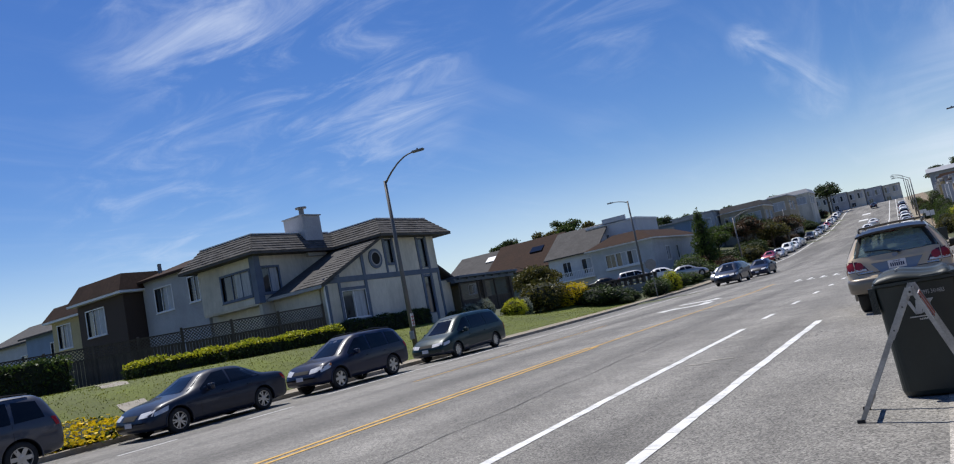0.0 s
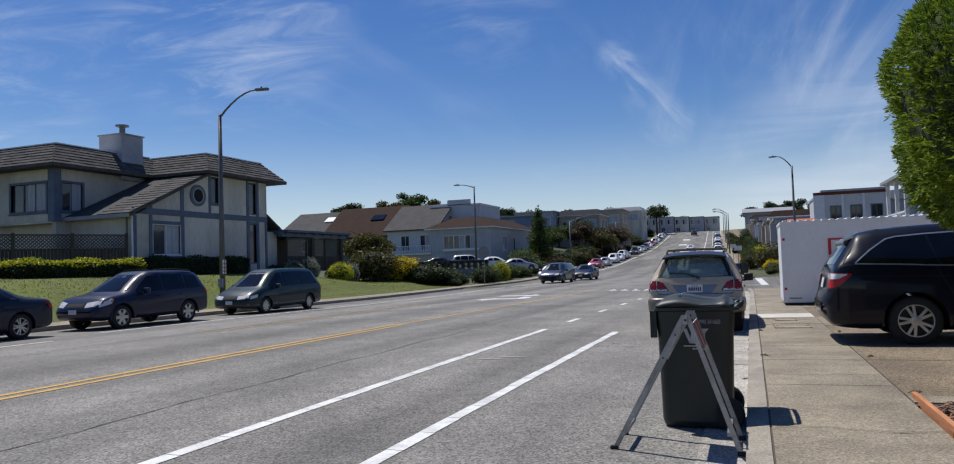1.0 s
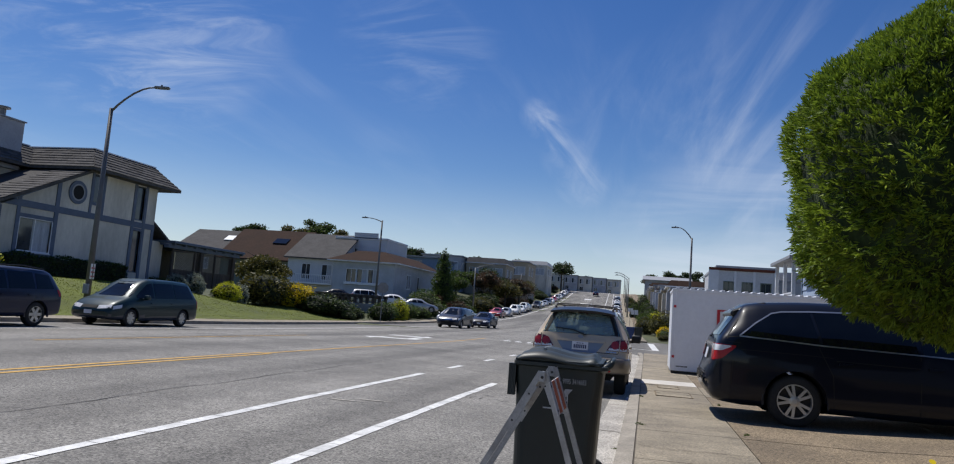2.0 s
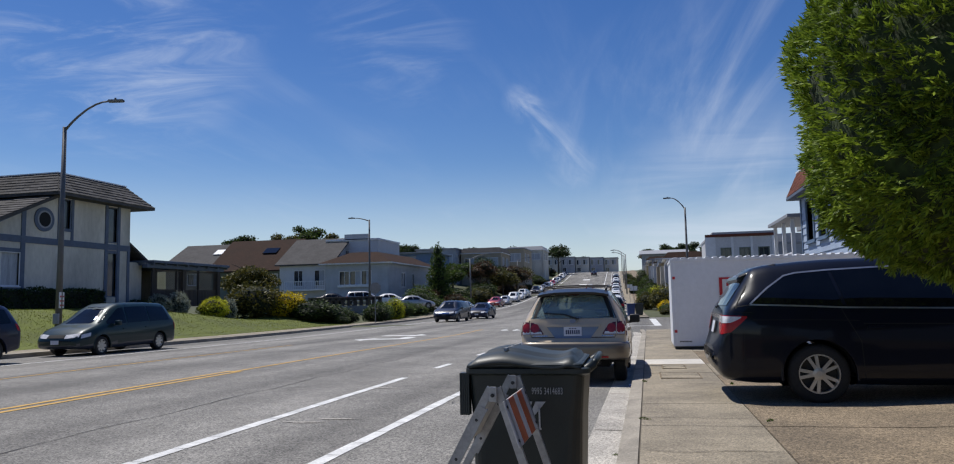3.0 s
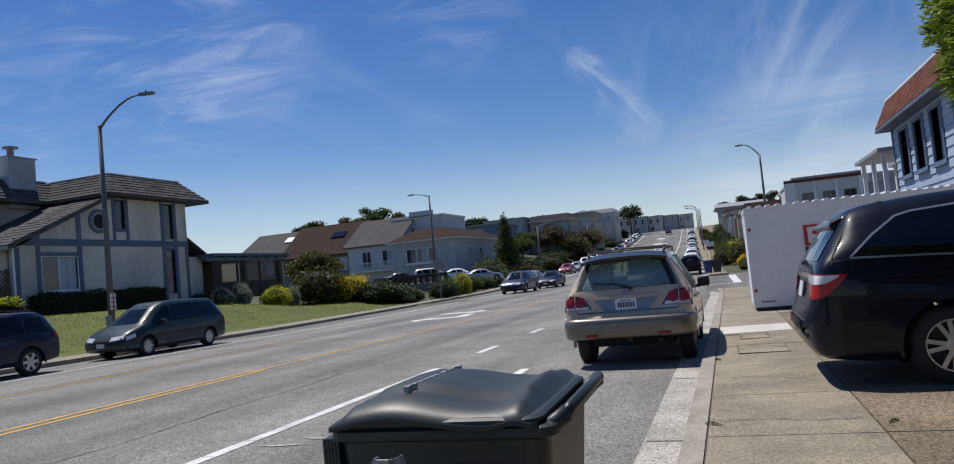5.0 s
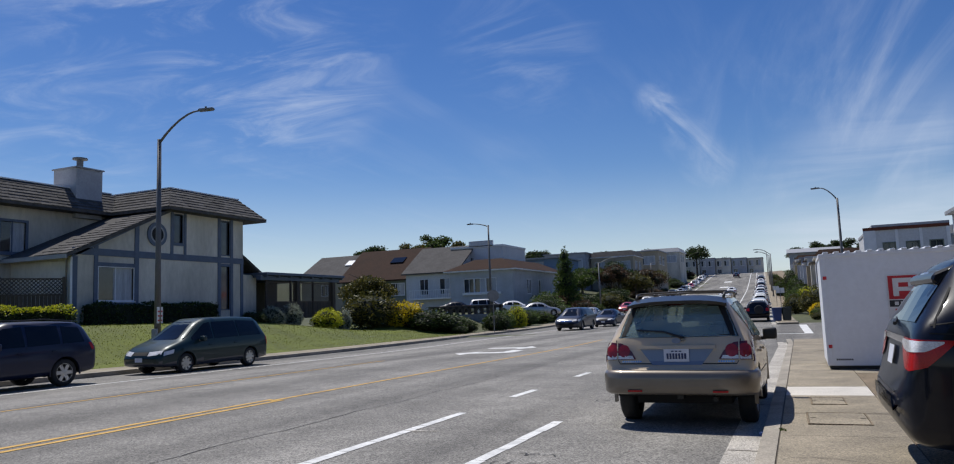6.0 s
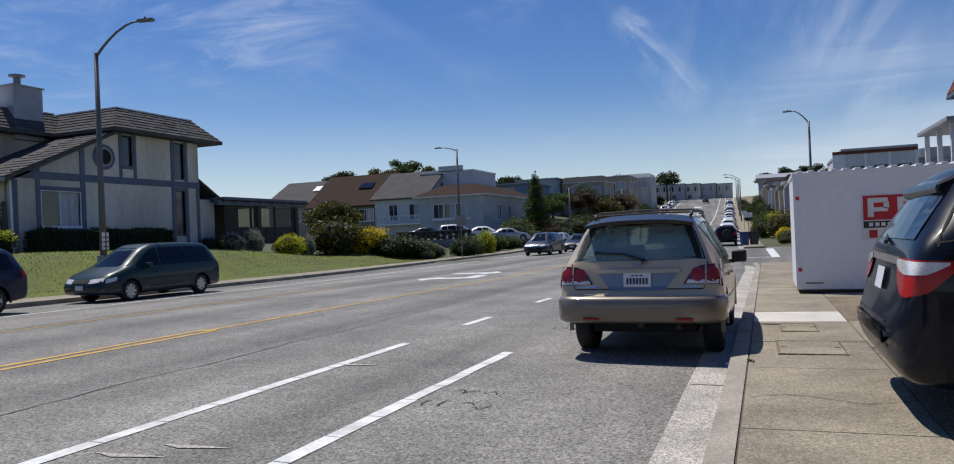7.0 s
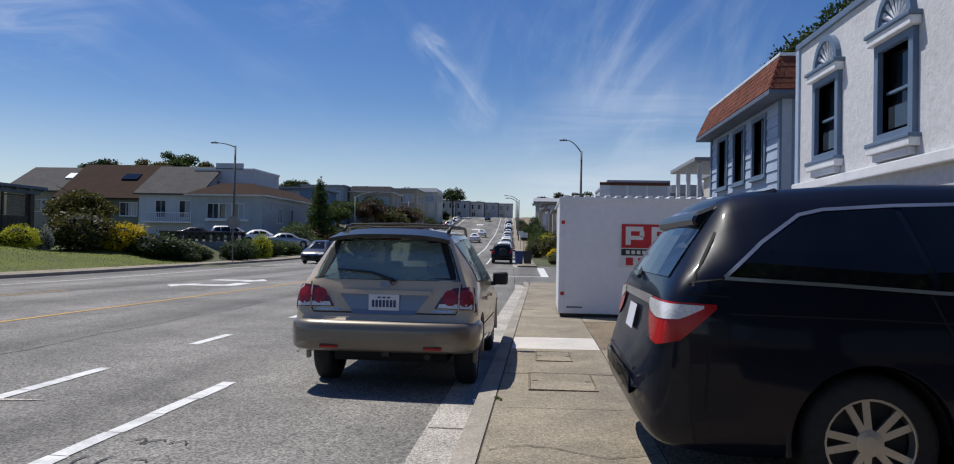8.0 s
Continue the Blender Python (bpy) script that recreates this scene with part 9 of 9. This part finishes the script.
raw("chips", vs, fs, "wood_chip", bed)
us, ys = list(np.arange(1.53, 7.1, 0.6)), list(np.arange(-14, 6.2, 1.0))
vs = [(u, y, land_z(u, y) - 0.015) for y in ys for u in us]
n = len(us)
tagged(raw("bed_soil", vs, [(j * n + i, j * n + i + 1, (j + 1) * n + i + 1, (j + 1) * n + i) for j in range(len(ys) - 1) for i in range(n - 1)], "soil"), "dark soil under the wood chips", "soil", kind="structure")
edge = thing("bed_edging", pose(1.53, -3.0, 0), "orange-brown timber edging board", "edging")
part("board", prism([(0, land_z(1.62, -3.0) - 0.1), (9.35, land_z(1.62, 6.35) - 0.1), (9.35, land_z(1.62, 6.35) + 0.055), (0, land_z(1.62, -3.0) + 0.055)], 0.045, "x", 0.004), "edging_board", edge)
pl = thing("daisy_bush", pose(3.1, 5.3, land_z(3.1, 5.3) - 0.02), "low dark green bush with yellow daisies", "bush")
mesh_part("foliage", leaf_mesh("leaves", [(0, 0, 0.2, 0.75, 0.7, 0.28), (0.7, 0.3, 0.2, 0.6, 0.6, 0.26)], 2600, 0.075, "mid_green", 14, core=0.8), pl)
fl = bmesh.new()
for k in range(16):
    a, r = rc.rand() * 6.28, 0.5 + rc.rand() * 0.35
    c = Vector((math.cos(a) * r, math.sin(a) * r, 0.3 + rc.rand() * 0.2))
    q = [fl.verts.new(c + Vector((math.cos(t) * 0.024, math.sin(t) * 0.024 * 0.8, math.sin(t) * 0.014))) for t in np.linspace(0, math.tau, 9)[:-1]]
    fl.faces.new(q)
part("flowers", fl, "yellow_flower", pl)
sp = thing("aloe_clump", pose(2.1, 36.6, land_z(2.1, 36.6) - 0.02), "spiky plants with orange flower spikes at the corner", "plant")
mesh_part("leaves", leaf_mesh("leaves", [(0, 0, 0.2, 0.5, 0.5, 0.4), (0.5, -0.4, 0.2, 0.4, 0.4, 0.35)], 500, 0.35, "olive_leaf", 23, core=0, aspect=0.12, out=0.9), sp)
for k in range(4):
    part("flower_spike", tube([(0.1 * k - 0.1, 0.1 * (k % 2), 0.3), (0.1 * k - 0.1, 0.1 * (k % 2), 0.95)], [0.012, 0.03], 6), "orange_flower", sp)

# ---- the big clipped cypress ----
cy = thing("clipped_cypress", pose(3.48, 7.15, land_z(3.5, 7.15) - 0.1), "large rounded clipped cypress with feathery bright green foliage", "tree")
part("trunk", branches(77, 3.0, 0.8, 0.14, n=7, start=0.34), "bark", cy)


def feathery(name, centre, radii, tufts, per, size, material, seed, droop=0.0):
    """A clipped mass of sprays: many narrow leaves in flat fans that stand out of a rounded form."""
    r = np.random.RandomState(seed)
    d = r.normal(size=(tufts, 3))
    d /= np.linalg.norm(d, axis=1)[:, None]
    d = np.sign(d) * np.abs(d) ** 0.8
    d /= (np.abs(d) ** 2.6).sum(axis=1)[:, None] ** (1 / 2.6)
    lump = 1 + 0.035 * np.sin(d[:, 0] * 7 + d[:, 2] * 5) + 0.03 * np.cos(d[:, 1] * 9 - d[:, 2] * 8) + r.normal(size=tufts) * 0.012
    base = np.array(centre) + d * np.array(radii) * (lump * 0.955)[:, None]
    out = d / np.array(radii)
    out /= np.linalg.norm(out, axis=1)[:, None]
    out = out + r.normal(size=(tufts, 3)) * 0.35 + np.array((0, 0, 0.25 - droop))
    out /= np.linalg.norm(out, axis=1)[:, None]
    side = np.cross(out, r.normal(size=(tufts, 3)) * 0.5 + np.array((0, 0, 1.0)))
    side /= np.linalg.norm(side, axis=1)[:, None]
    n = tufts * per
    T = np.repeat(np.arange(tufts), per)
    ang = (r.rand(n) - 0.5) * 1.7
    ax = out[T] * np.cos(ang)[:, None] + side[T] * np.sin(ang)[:, None] + r.normal(size=(n, 3)) * 0.16
    ax /= np.linalg.norm(ax, axis=1)[:, None]
    st = base[T] + out[T] * (r.rand(n) * size * 1.2)[:, None] + r.normal(size=(n, 3)) * size * 0.16
    L = size * (0.5 + 0.7 * r.rand(n))[:, None]
    w = np.cross(ax, r.normal(size=(n, 3)))
    w /= np.linalg.norm(w, axis=1)[:, None]
    W = L * 0.11
    V = np.empty((n, 4, 3))
    V[:, 0], V[:, 1], V[:, 2], V[:, 3] = st, st + ax * L * 0.5 + w * W, st + ax * L, st + ax * L * 0.5 - w * W
    me = bpy.data.meshes.new(name)
    me.from_pydata(V.reshape(-1, 3).tolist(), [], np.arange(n * 4).reshape(-1, 4).tolist())
    me.materials.append(MATS[material])
    me.update()
    return me


CY_C, CY_R = (0.0, 0.0, 2.82), (1.8, 1.6, 1.52)
mesh_part("crown", feathery("crown", CY_C, CY_R, 12500, 15, 0.068, "cypress_green", 78), cy)
# closed dark shell under the sprays, shade put into its colour
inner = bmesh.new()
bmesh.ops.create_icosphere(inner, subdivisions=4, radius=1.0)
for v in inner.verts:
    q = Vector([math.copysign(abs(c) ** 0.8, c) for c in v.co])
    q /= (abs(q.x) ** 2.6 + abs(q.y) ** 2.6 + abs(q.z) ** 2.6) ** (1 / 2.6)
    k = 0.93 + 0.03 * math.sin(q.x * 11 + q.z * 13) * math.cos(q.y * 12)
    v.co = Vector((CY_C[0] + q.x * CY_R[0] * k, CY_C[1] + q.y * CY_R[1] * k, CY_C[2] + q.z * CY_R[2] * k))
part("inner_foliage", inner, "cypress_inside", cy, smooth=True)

# ---- rubbish cart ----
cart = thing("rubbish_cart", pose(-0.215, 5.58, road_z(0, 5.6) + 0.004, 0, 0, 1) @ Matrix.Diagonal((0.93, 1.0, 1.06, 1)), "dark green wheeled rubbish cart with a warped lid", "rubbish cart")


def ring_loft(rows, sides_of, material, name, parent, smooth=True):
    """Closed rounded-rectangle rings joined upwards: rows of (z, x0, x1, y0, y1, corner radius)."""
    bm = bmesh.new()
    rings = []
    for z, x0, x1, y0, y1, r in rows:
        pts = []
        for cx, cy_, a0 in ((x1 - r, y0 + r, -90), (x1 - r, y1 - r, 0), (x0 + r, y1 - r, 90), (x0 + r, y0 + r, 180)):
            for k in range(6):
                a = radians(a0 + 18 * k)
                pts.append((cx + r * math.cos(a), cy_ + r * math.sin(a), z))
        rings.append([bm.verts.new(p) for p in pts])
    n = len(rings[0])
    for a, b in zip(rings, rings[1:]):
        for k in range(n):
            bm.faces.new((a[k], a[(k + 1) % n], b[(k + 1) % n], b[k]))
    bm.faces.new(rings[0][::-1])
    bm.faces.new(rings[-1])
    return part(name, bm, material, parent, smooth=False)


ring_loft([(0.02, -0.37, 0.24, -0.28, 0.28, 0.09), (0.06, -0.385, 0.25, -0.295, 0.295, 0.10), (0.72, -0.395, 0.28, -0.32, 0.32, 0.08), (0.80, -0.398, 0.287, -0.325, 0.325, 0.07), (0.955, -0.402, 0.302, -0.337, 0.337, 0.06)], 4, "bin_plastic", "body", cart)
ring_loft([(0.95, -0.40, 0.325, -0.35, 0.35, 0.06), (0.962, -0.415, 0.34, -0.375, 0.375, 0.06), (0.985, -0.415, 0.34, -0.375, 0.375, 0.06), (0.99, -0.405, 0.33, -0.365, 0.365, 0.06)], 4, "bin_plastic", "rim", cart)
# side grips under the rim
for s in (-1, 1):
    bm = bmesh.new()
    for k in range(5):
        add_box(bm, -0.455 + k * 0.012, s * 0.30 - 0.03, 0.74 + k * 0.0, -0.445 + k * 0.012, s * 0.30 + 0.03, 0.96)
    part("grip_rib", bm, "bin_plastic", cart)
# flat flange that the lid lies on
ring_loft([(0.988, -0.385, 0.28, -0.36, 0.36, 0.06), (1.0, -0.40, 0.295, -0.38, 0.38, 0.06), (1.008, -0.40, 0.295, -0.38, 0.38, 0.06), (1.014, -0.385, 0.28, -0.365, 0.365, 0.06)], 4, "bin_lid", "lid_flange", cart)
# warped lid: a curved sheet, high over the street side and dished towards the handle
lid = bmesh.new()
NX, NY = 30, 20
grid_ = []
for j in range(NY + 1):
    rowv = []
    for i in range(NX + 1):
        u, v = i / NX, j / NY
        x = -0.395 + u * 0.68
        y = -0.385 + v * 0.77
        ridge = math.exp(-((u - 0.30) / 0.27) ** 2)
        roll = math.exp(-((u - 0.90) / 0.07) ** 2)
        z = 1.016 + (0.042 * ridge + 0.02 * roll) * (1 - 0.3 * abs(2 * v - 1) ** 3) + 0.012 * (1 - abs(2 * v - 1) ** 6)
        if 0.25 < v < 0.75 and 0.12 < u < 0.92:
            z += 0.014
        edge = min(u, 1 - u, v, 1 - v)
        z -= 0.022 * smooth01((0.06 - edge) / 0.03)
        rowv.append(lid.verts.new((x, y, z)))
    grid_.append(rowv)
for j in range(NY):
    for i in range(NX):
        lid.faces.new((grid_[j][i], grid_[j][i + 1], grid_[j + 1][i + 1], grid_[j + 1][i]))
ext = bmesh.ops.extrude_face_region(lid, geom=lid.faces[:])
bmesh.ops.translate(lid, verts=[g for g in ext["geom"] if isinstance(g, bmesh.types.BMVert)], vec=(0, 0, -0.014))
bmesh.ops.recalc_face_normals(lid, faces=lid.faces[:])
lidp = part("lid", lid, "bin_lid", cart, "grey-green lid, warped and dusty", smooth=True)
bm = bmesh.new()
for k in range(30):
    a = k * 0.0155
    if k in (8, 16, 17, 21, 25):
        continue
    add_box(bm, -0.195 + a * 0.05, -0.235 + a, 1.070, -0.177 + a * 0.05 - 0.004 * (k % 3), -0.226 + a, 1.0855)
part("lettering", bm, "stencil", lidp).matrix_basis = Matrix.Rotation(radians(0), 4, "Z")
# handle bar and hinge arms at the far side of the lid
part("handle", tube([(0.355, -0.30, 1.0), (0.365, -0.28, 1.015), (0.37, 0, 1.02), (0.365, 0.28, 1.015), (0.355, 0.30, 1.0)], 0.019, 10), "bin_plastic", cart, smooth=True)
for s in (-0.30, 0.30):
    part("handle_arm", tube([(0.25, s, 0.95), (0.31, s, 0.975), (0.365, s, 1.01)], [0.03, 0.026, 0.024], 8), "bin_plastic", cart, smooth=True)
part("axle", tube([(0.22, -0.33, 0.13), (0.22, 0.33, 0.13)], 0.012, 8), "alloy_dark", cart)
for s in (-0.30, 0.30):
    part("wheel", lathe([(0.04, -0.03), (0.11, -0.035), (0.13, -0.02), (0.13, 0.02), (0.11, 0.035), (0.04, 0.03)], 20, "y", Matrix.Translation((0.22, s, 0.13)), cap=True), "rubber", cart)
# stencilled number, logo block
fc = bpy.data.curves.new("number", "FONT")
fc.body = "9995 3414683"
fc.size = 0.05
fc.extrude = 0.0008
fc.align_x = "CENTER"
fc.space_character = 1.05
to = new("serial_number", fc)
to.parent = cart
to.matrix_basis = Matrix.Translation((0.08, -0.337, 0.852)) @ Matrix.Rotation(radians(88), 4, "X") @ Matrix.Diagonal((0.62, 1, 1, 1))
fc.materials.append(MATS["stencil"])
bm = bmesh.new()
for q in (((-0.10, 0.0), (-0.065, 0.0), (-0.02, -0.12), (-0.045, -0.12)), ((-0.02, 0.0), (0.01, 0.0), (-0.02, -0.12), (-0.045, -0.12)), ((0.01, 0.0), (0.05, 0.0), (0.005, -0.12), (-0.02, -0.12)), ((0.07, 0.0), (0.13, 0.0), (0.035, -0.10), (0.005, -0.12)), ((-0.10, -0.135), (0.10, -0.135), (0.10, -0.145), (-0.10, -0.145)), ((0.085, -0.01), (0.095, -0.01), (0.095, -0.135), (0.085, -0.135))):
    bm.faces.new([bm.verts.new((a, 0, b)) for a, b in q])
for k in range(8):
    v = [(-0.02 + k * 0.014, -0.17), (-0.01 + k * 0.014, -0.17), (-0.01 + k * 0.014, -0.155), (-0.02 + k * 0.014, -0.155)]
    bm.faces.new([bm.verts.new((a, 0, b)) for a, b in v])
part("logo_shape", bm, "stencil", cart).matrix_basis = Matrix.Translation((-0.06, -0.339, 0.815)) @ Matrix.Rotation(radians(2), 4, "X")

# ---- folding barricade ----
bar = thing("folding_barricade", pose(-0.375, 4.69, road_z(0, 4.7) + 0.004), "folded aluminium barricade with an orange and white striped panel", "barricade")
APEX, TOP_X, FOOT = 1.03, 0.11, 0.465


def leg(name, a, b, w=0.036, t=0.024):
    """A thin channel-section leg between two points."""
    a, b = Vector(a), Vector(b)
    d = b - a
    L = d.length
    bm = bmesh.new()
    add_box(bm, -w / 2, -t / 2, 0, w / 2, -t / 2 + 0.004, L)
    add_box(bm, -w / 2, -t / 2 + 0.004, 0, -w / 2 + 0.004, t / 2, L)
    add_box(bm, w / 2 - 0.004, -t / 2 + 0.004, 0, w / 2, t / 2, L)
    zq = d.normalized()
    xq = Vector((0, 1, 0)).cross(zq).normalized()
    bm.transform(Matrix.Translation(a) @ Matrix((xq, zq.cross(xq), zq)).transposed().to_4x4())
    return part(name, bm, "aluminium", bar)


def on_leg(s, d, y, out=0.0):
    """A point d metres down a leg from the hinge, on the side s."""
    v = Vector((s * FOOT - TOP_X, 0, -APEX)).normalized()
    n = Vector((s, 0, 0))
    return Vector((TOP_X, y, APEX)) + v * d + n * out


for y in (-0.24, 0.26):
    for s in (-1, 1):
        foot = leg("leg", (s * FOOT, y + 0.014 * s, 0.0), (TOP_X + 0.012 * s, y + 0.014 * s, APEX))
        part("rubber_foot", box(s * FOOT - 0.03, y + 0.014 * s - 0.018, -0.002, s * FOOT + 0.03, y + 0.014 * s + 0.018, 0.035, 0.004), "rubber", foot)
    part("hinge_plate", box(TOP_X - 0.018, y - 0.036, APEX - 0.06, TOP_X + 0.018, y - 0.029, APEX + 0.008, 0.003), "aluminium", bar)
    part("bolt", lathe([(0.009, 0), (0.009, -0.008), (0.001, -0.009)], 8, "y", Matrix.Translation((TOP_X, y - 0.036, APEX - 0.03))), "alloy_dark", bar)
    for d in (0.16, 0.36):
        part("bolt", lathe([(0.007, 0), (0.007, -0.006), (0.001, -0.007)], 8, "y", Matrix.Translation(on_leg(-1, d, y - 0.026))), "alloy_dark", bar)
    # doubled upper part of the outer leg
    leg("sleeve", on_leg(-1, 0.44, y - 0.022, -0.008), on_leg(-1, 0.10, y - 0.022, -0.008), 0.032, 0.018)
for s, name, d0, h in ((1, "striped_panel", 0.07, 0.215), (-1, "plain_panel", 0.1, 0.24)):
    v = (on_leg(s, 1, 0) - on_leg(s, 0, 0)).normalized()
    n = Vector((0, 1, 0)).cross(v).normalized()
    n = n if n.x * s > 0 else -n
    m = Matrix((n, Vector((0, 1, 0)), v)).transposed().to_4x4()
    m.translation = on_leg(s, d0, -0.26) + n * 0.026
    pan = part(name, box(-0.008, 0, 0, 0.0, 0.54, h, 0.002), "white_stripe", bar, "orange and white striped panel" if s > 0 else "bare white panel back")
    pan.matrix_basis = m
    for k in range(2 if s > 0 else 0):
        y0 = 0.10 + k * 0.22
        part("stripe", prism([(y0, 0.003), (y0 + 0.115, 0.003), (y0 + 0.125, h - 0.003), (y0 + 0.01, h - 0.003)], 0.0025, "x"), "orange_stripe", pan)
    for yb in ((0.02, 0.52) if s > 0 else ()):
        for zb in (0.03, h - 0.03):
            part("rivet", lathe([(0.008, 0.001), (0.007, 0.005), (0.001, 0.006)], 8, "x", Matrix.Translation((0, yb, zb))), "alloy_dark", pan)
part("cross_rail", box(-0.40, -0.24, 0.12, -0.37, 0.26, 0.15), "aluminium", bar)
part("cross_rail", box(0.37, -0.24, 0.14, 0.40, 0.26, 0.17), "aluminium", bar)

# ---- grass on the lawn near the kerb, and litter ----
gr = np.random.RandomState(21)
n = 26000
gx_, gy_ = -20.9 - 6.6 * gr.rand(n) ** 1.3, 2 + 50 * gr.rand(n)
vs, fs = [], []
for x, y in zip(gx_, gy_):
    z = land_z(x, y)
    a = gr.rand() * 6.28
    h, w = 0.022 + 0.03 * gr.rand(), 0.012 + 0.012 * gr.rand()
    dx, dy = math.cos(a) * w, math.sin(a) * w
    lx, ly = gr.normal() * 0.03, gr.normal() * 0.03
    b = len(vs)
    vs += [(x - dx, y - dy, z - 0.01), (x + dx, y + dy, z - 0.01), (x + lx, y + ly, z + h)]
    fs.append((b, b + 1, b + 2))
tagged(raw("lawn_grass", vs, fs, "grass_blades"), "short uneven grass blades on the lawn", "grass", kind="stuff")
dv = np.random.RandomState(31)
vs, fs = [], []
for k in range(260):
    x, y = -21.2 - 5 * dv.rand(), 20 + 28 * dv.rand()
    z, b, r = land_z(x, y) + 0.06, len(vs), 0.022
    vs += [(x - r, y, z), (x, y - r, z), (x + r, y, z + 0.005), (x, y + r, z + 0.008)]
    fs.append((b, b + 1, b + 2, b + 3))
tagged(raw("lawn_daisies", vs, fs, "silver_leaf"), "tiny pale daisies scattered in the lawn", "flowers", kind="stuff")
lt = thing("litter", pose(0.12, 13.55, road_z(0, 13.5) + 0.005, 0, 0, 30), "crumpled blue wrapper in the gutter", "litter")
part("wrapper", box(-0.05, -0.03, 0, 0.06, 0.03, 0.05, 0.012), "blue_plastic", lt)
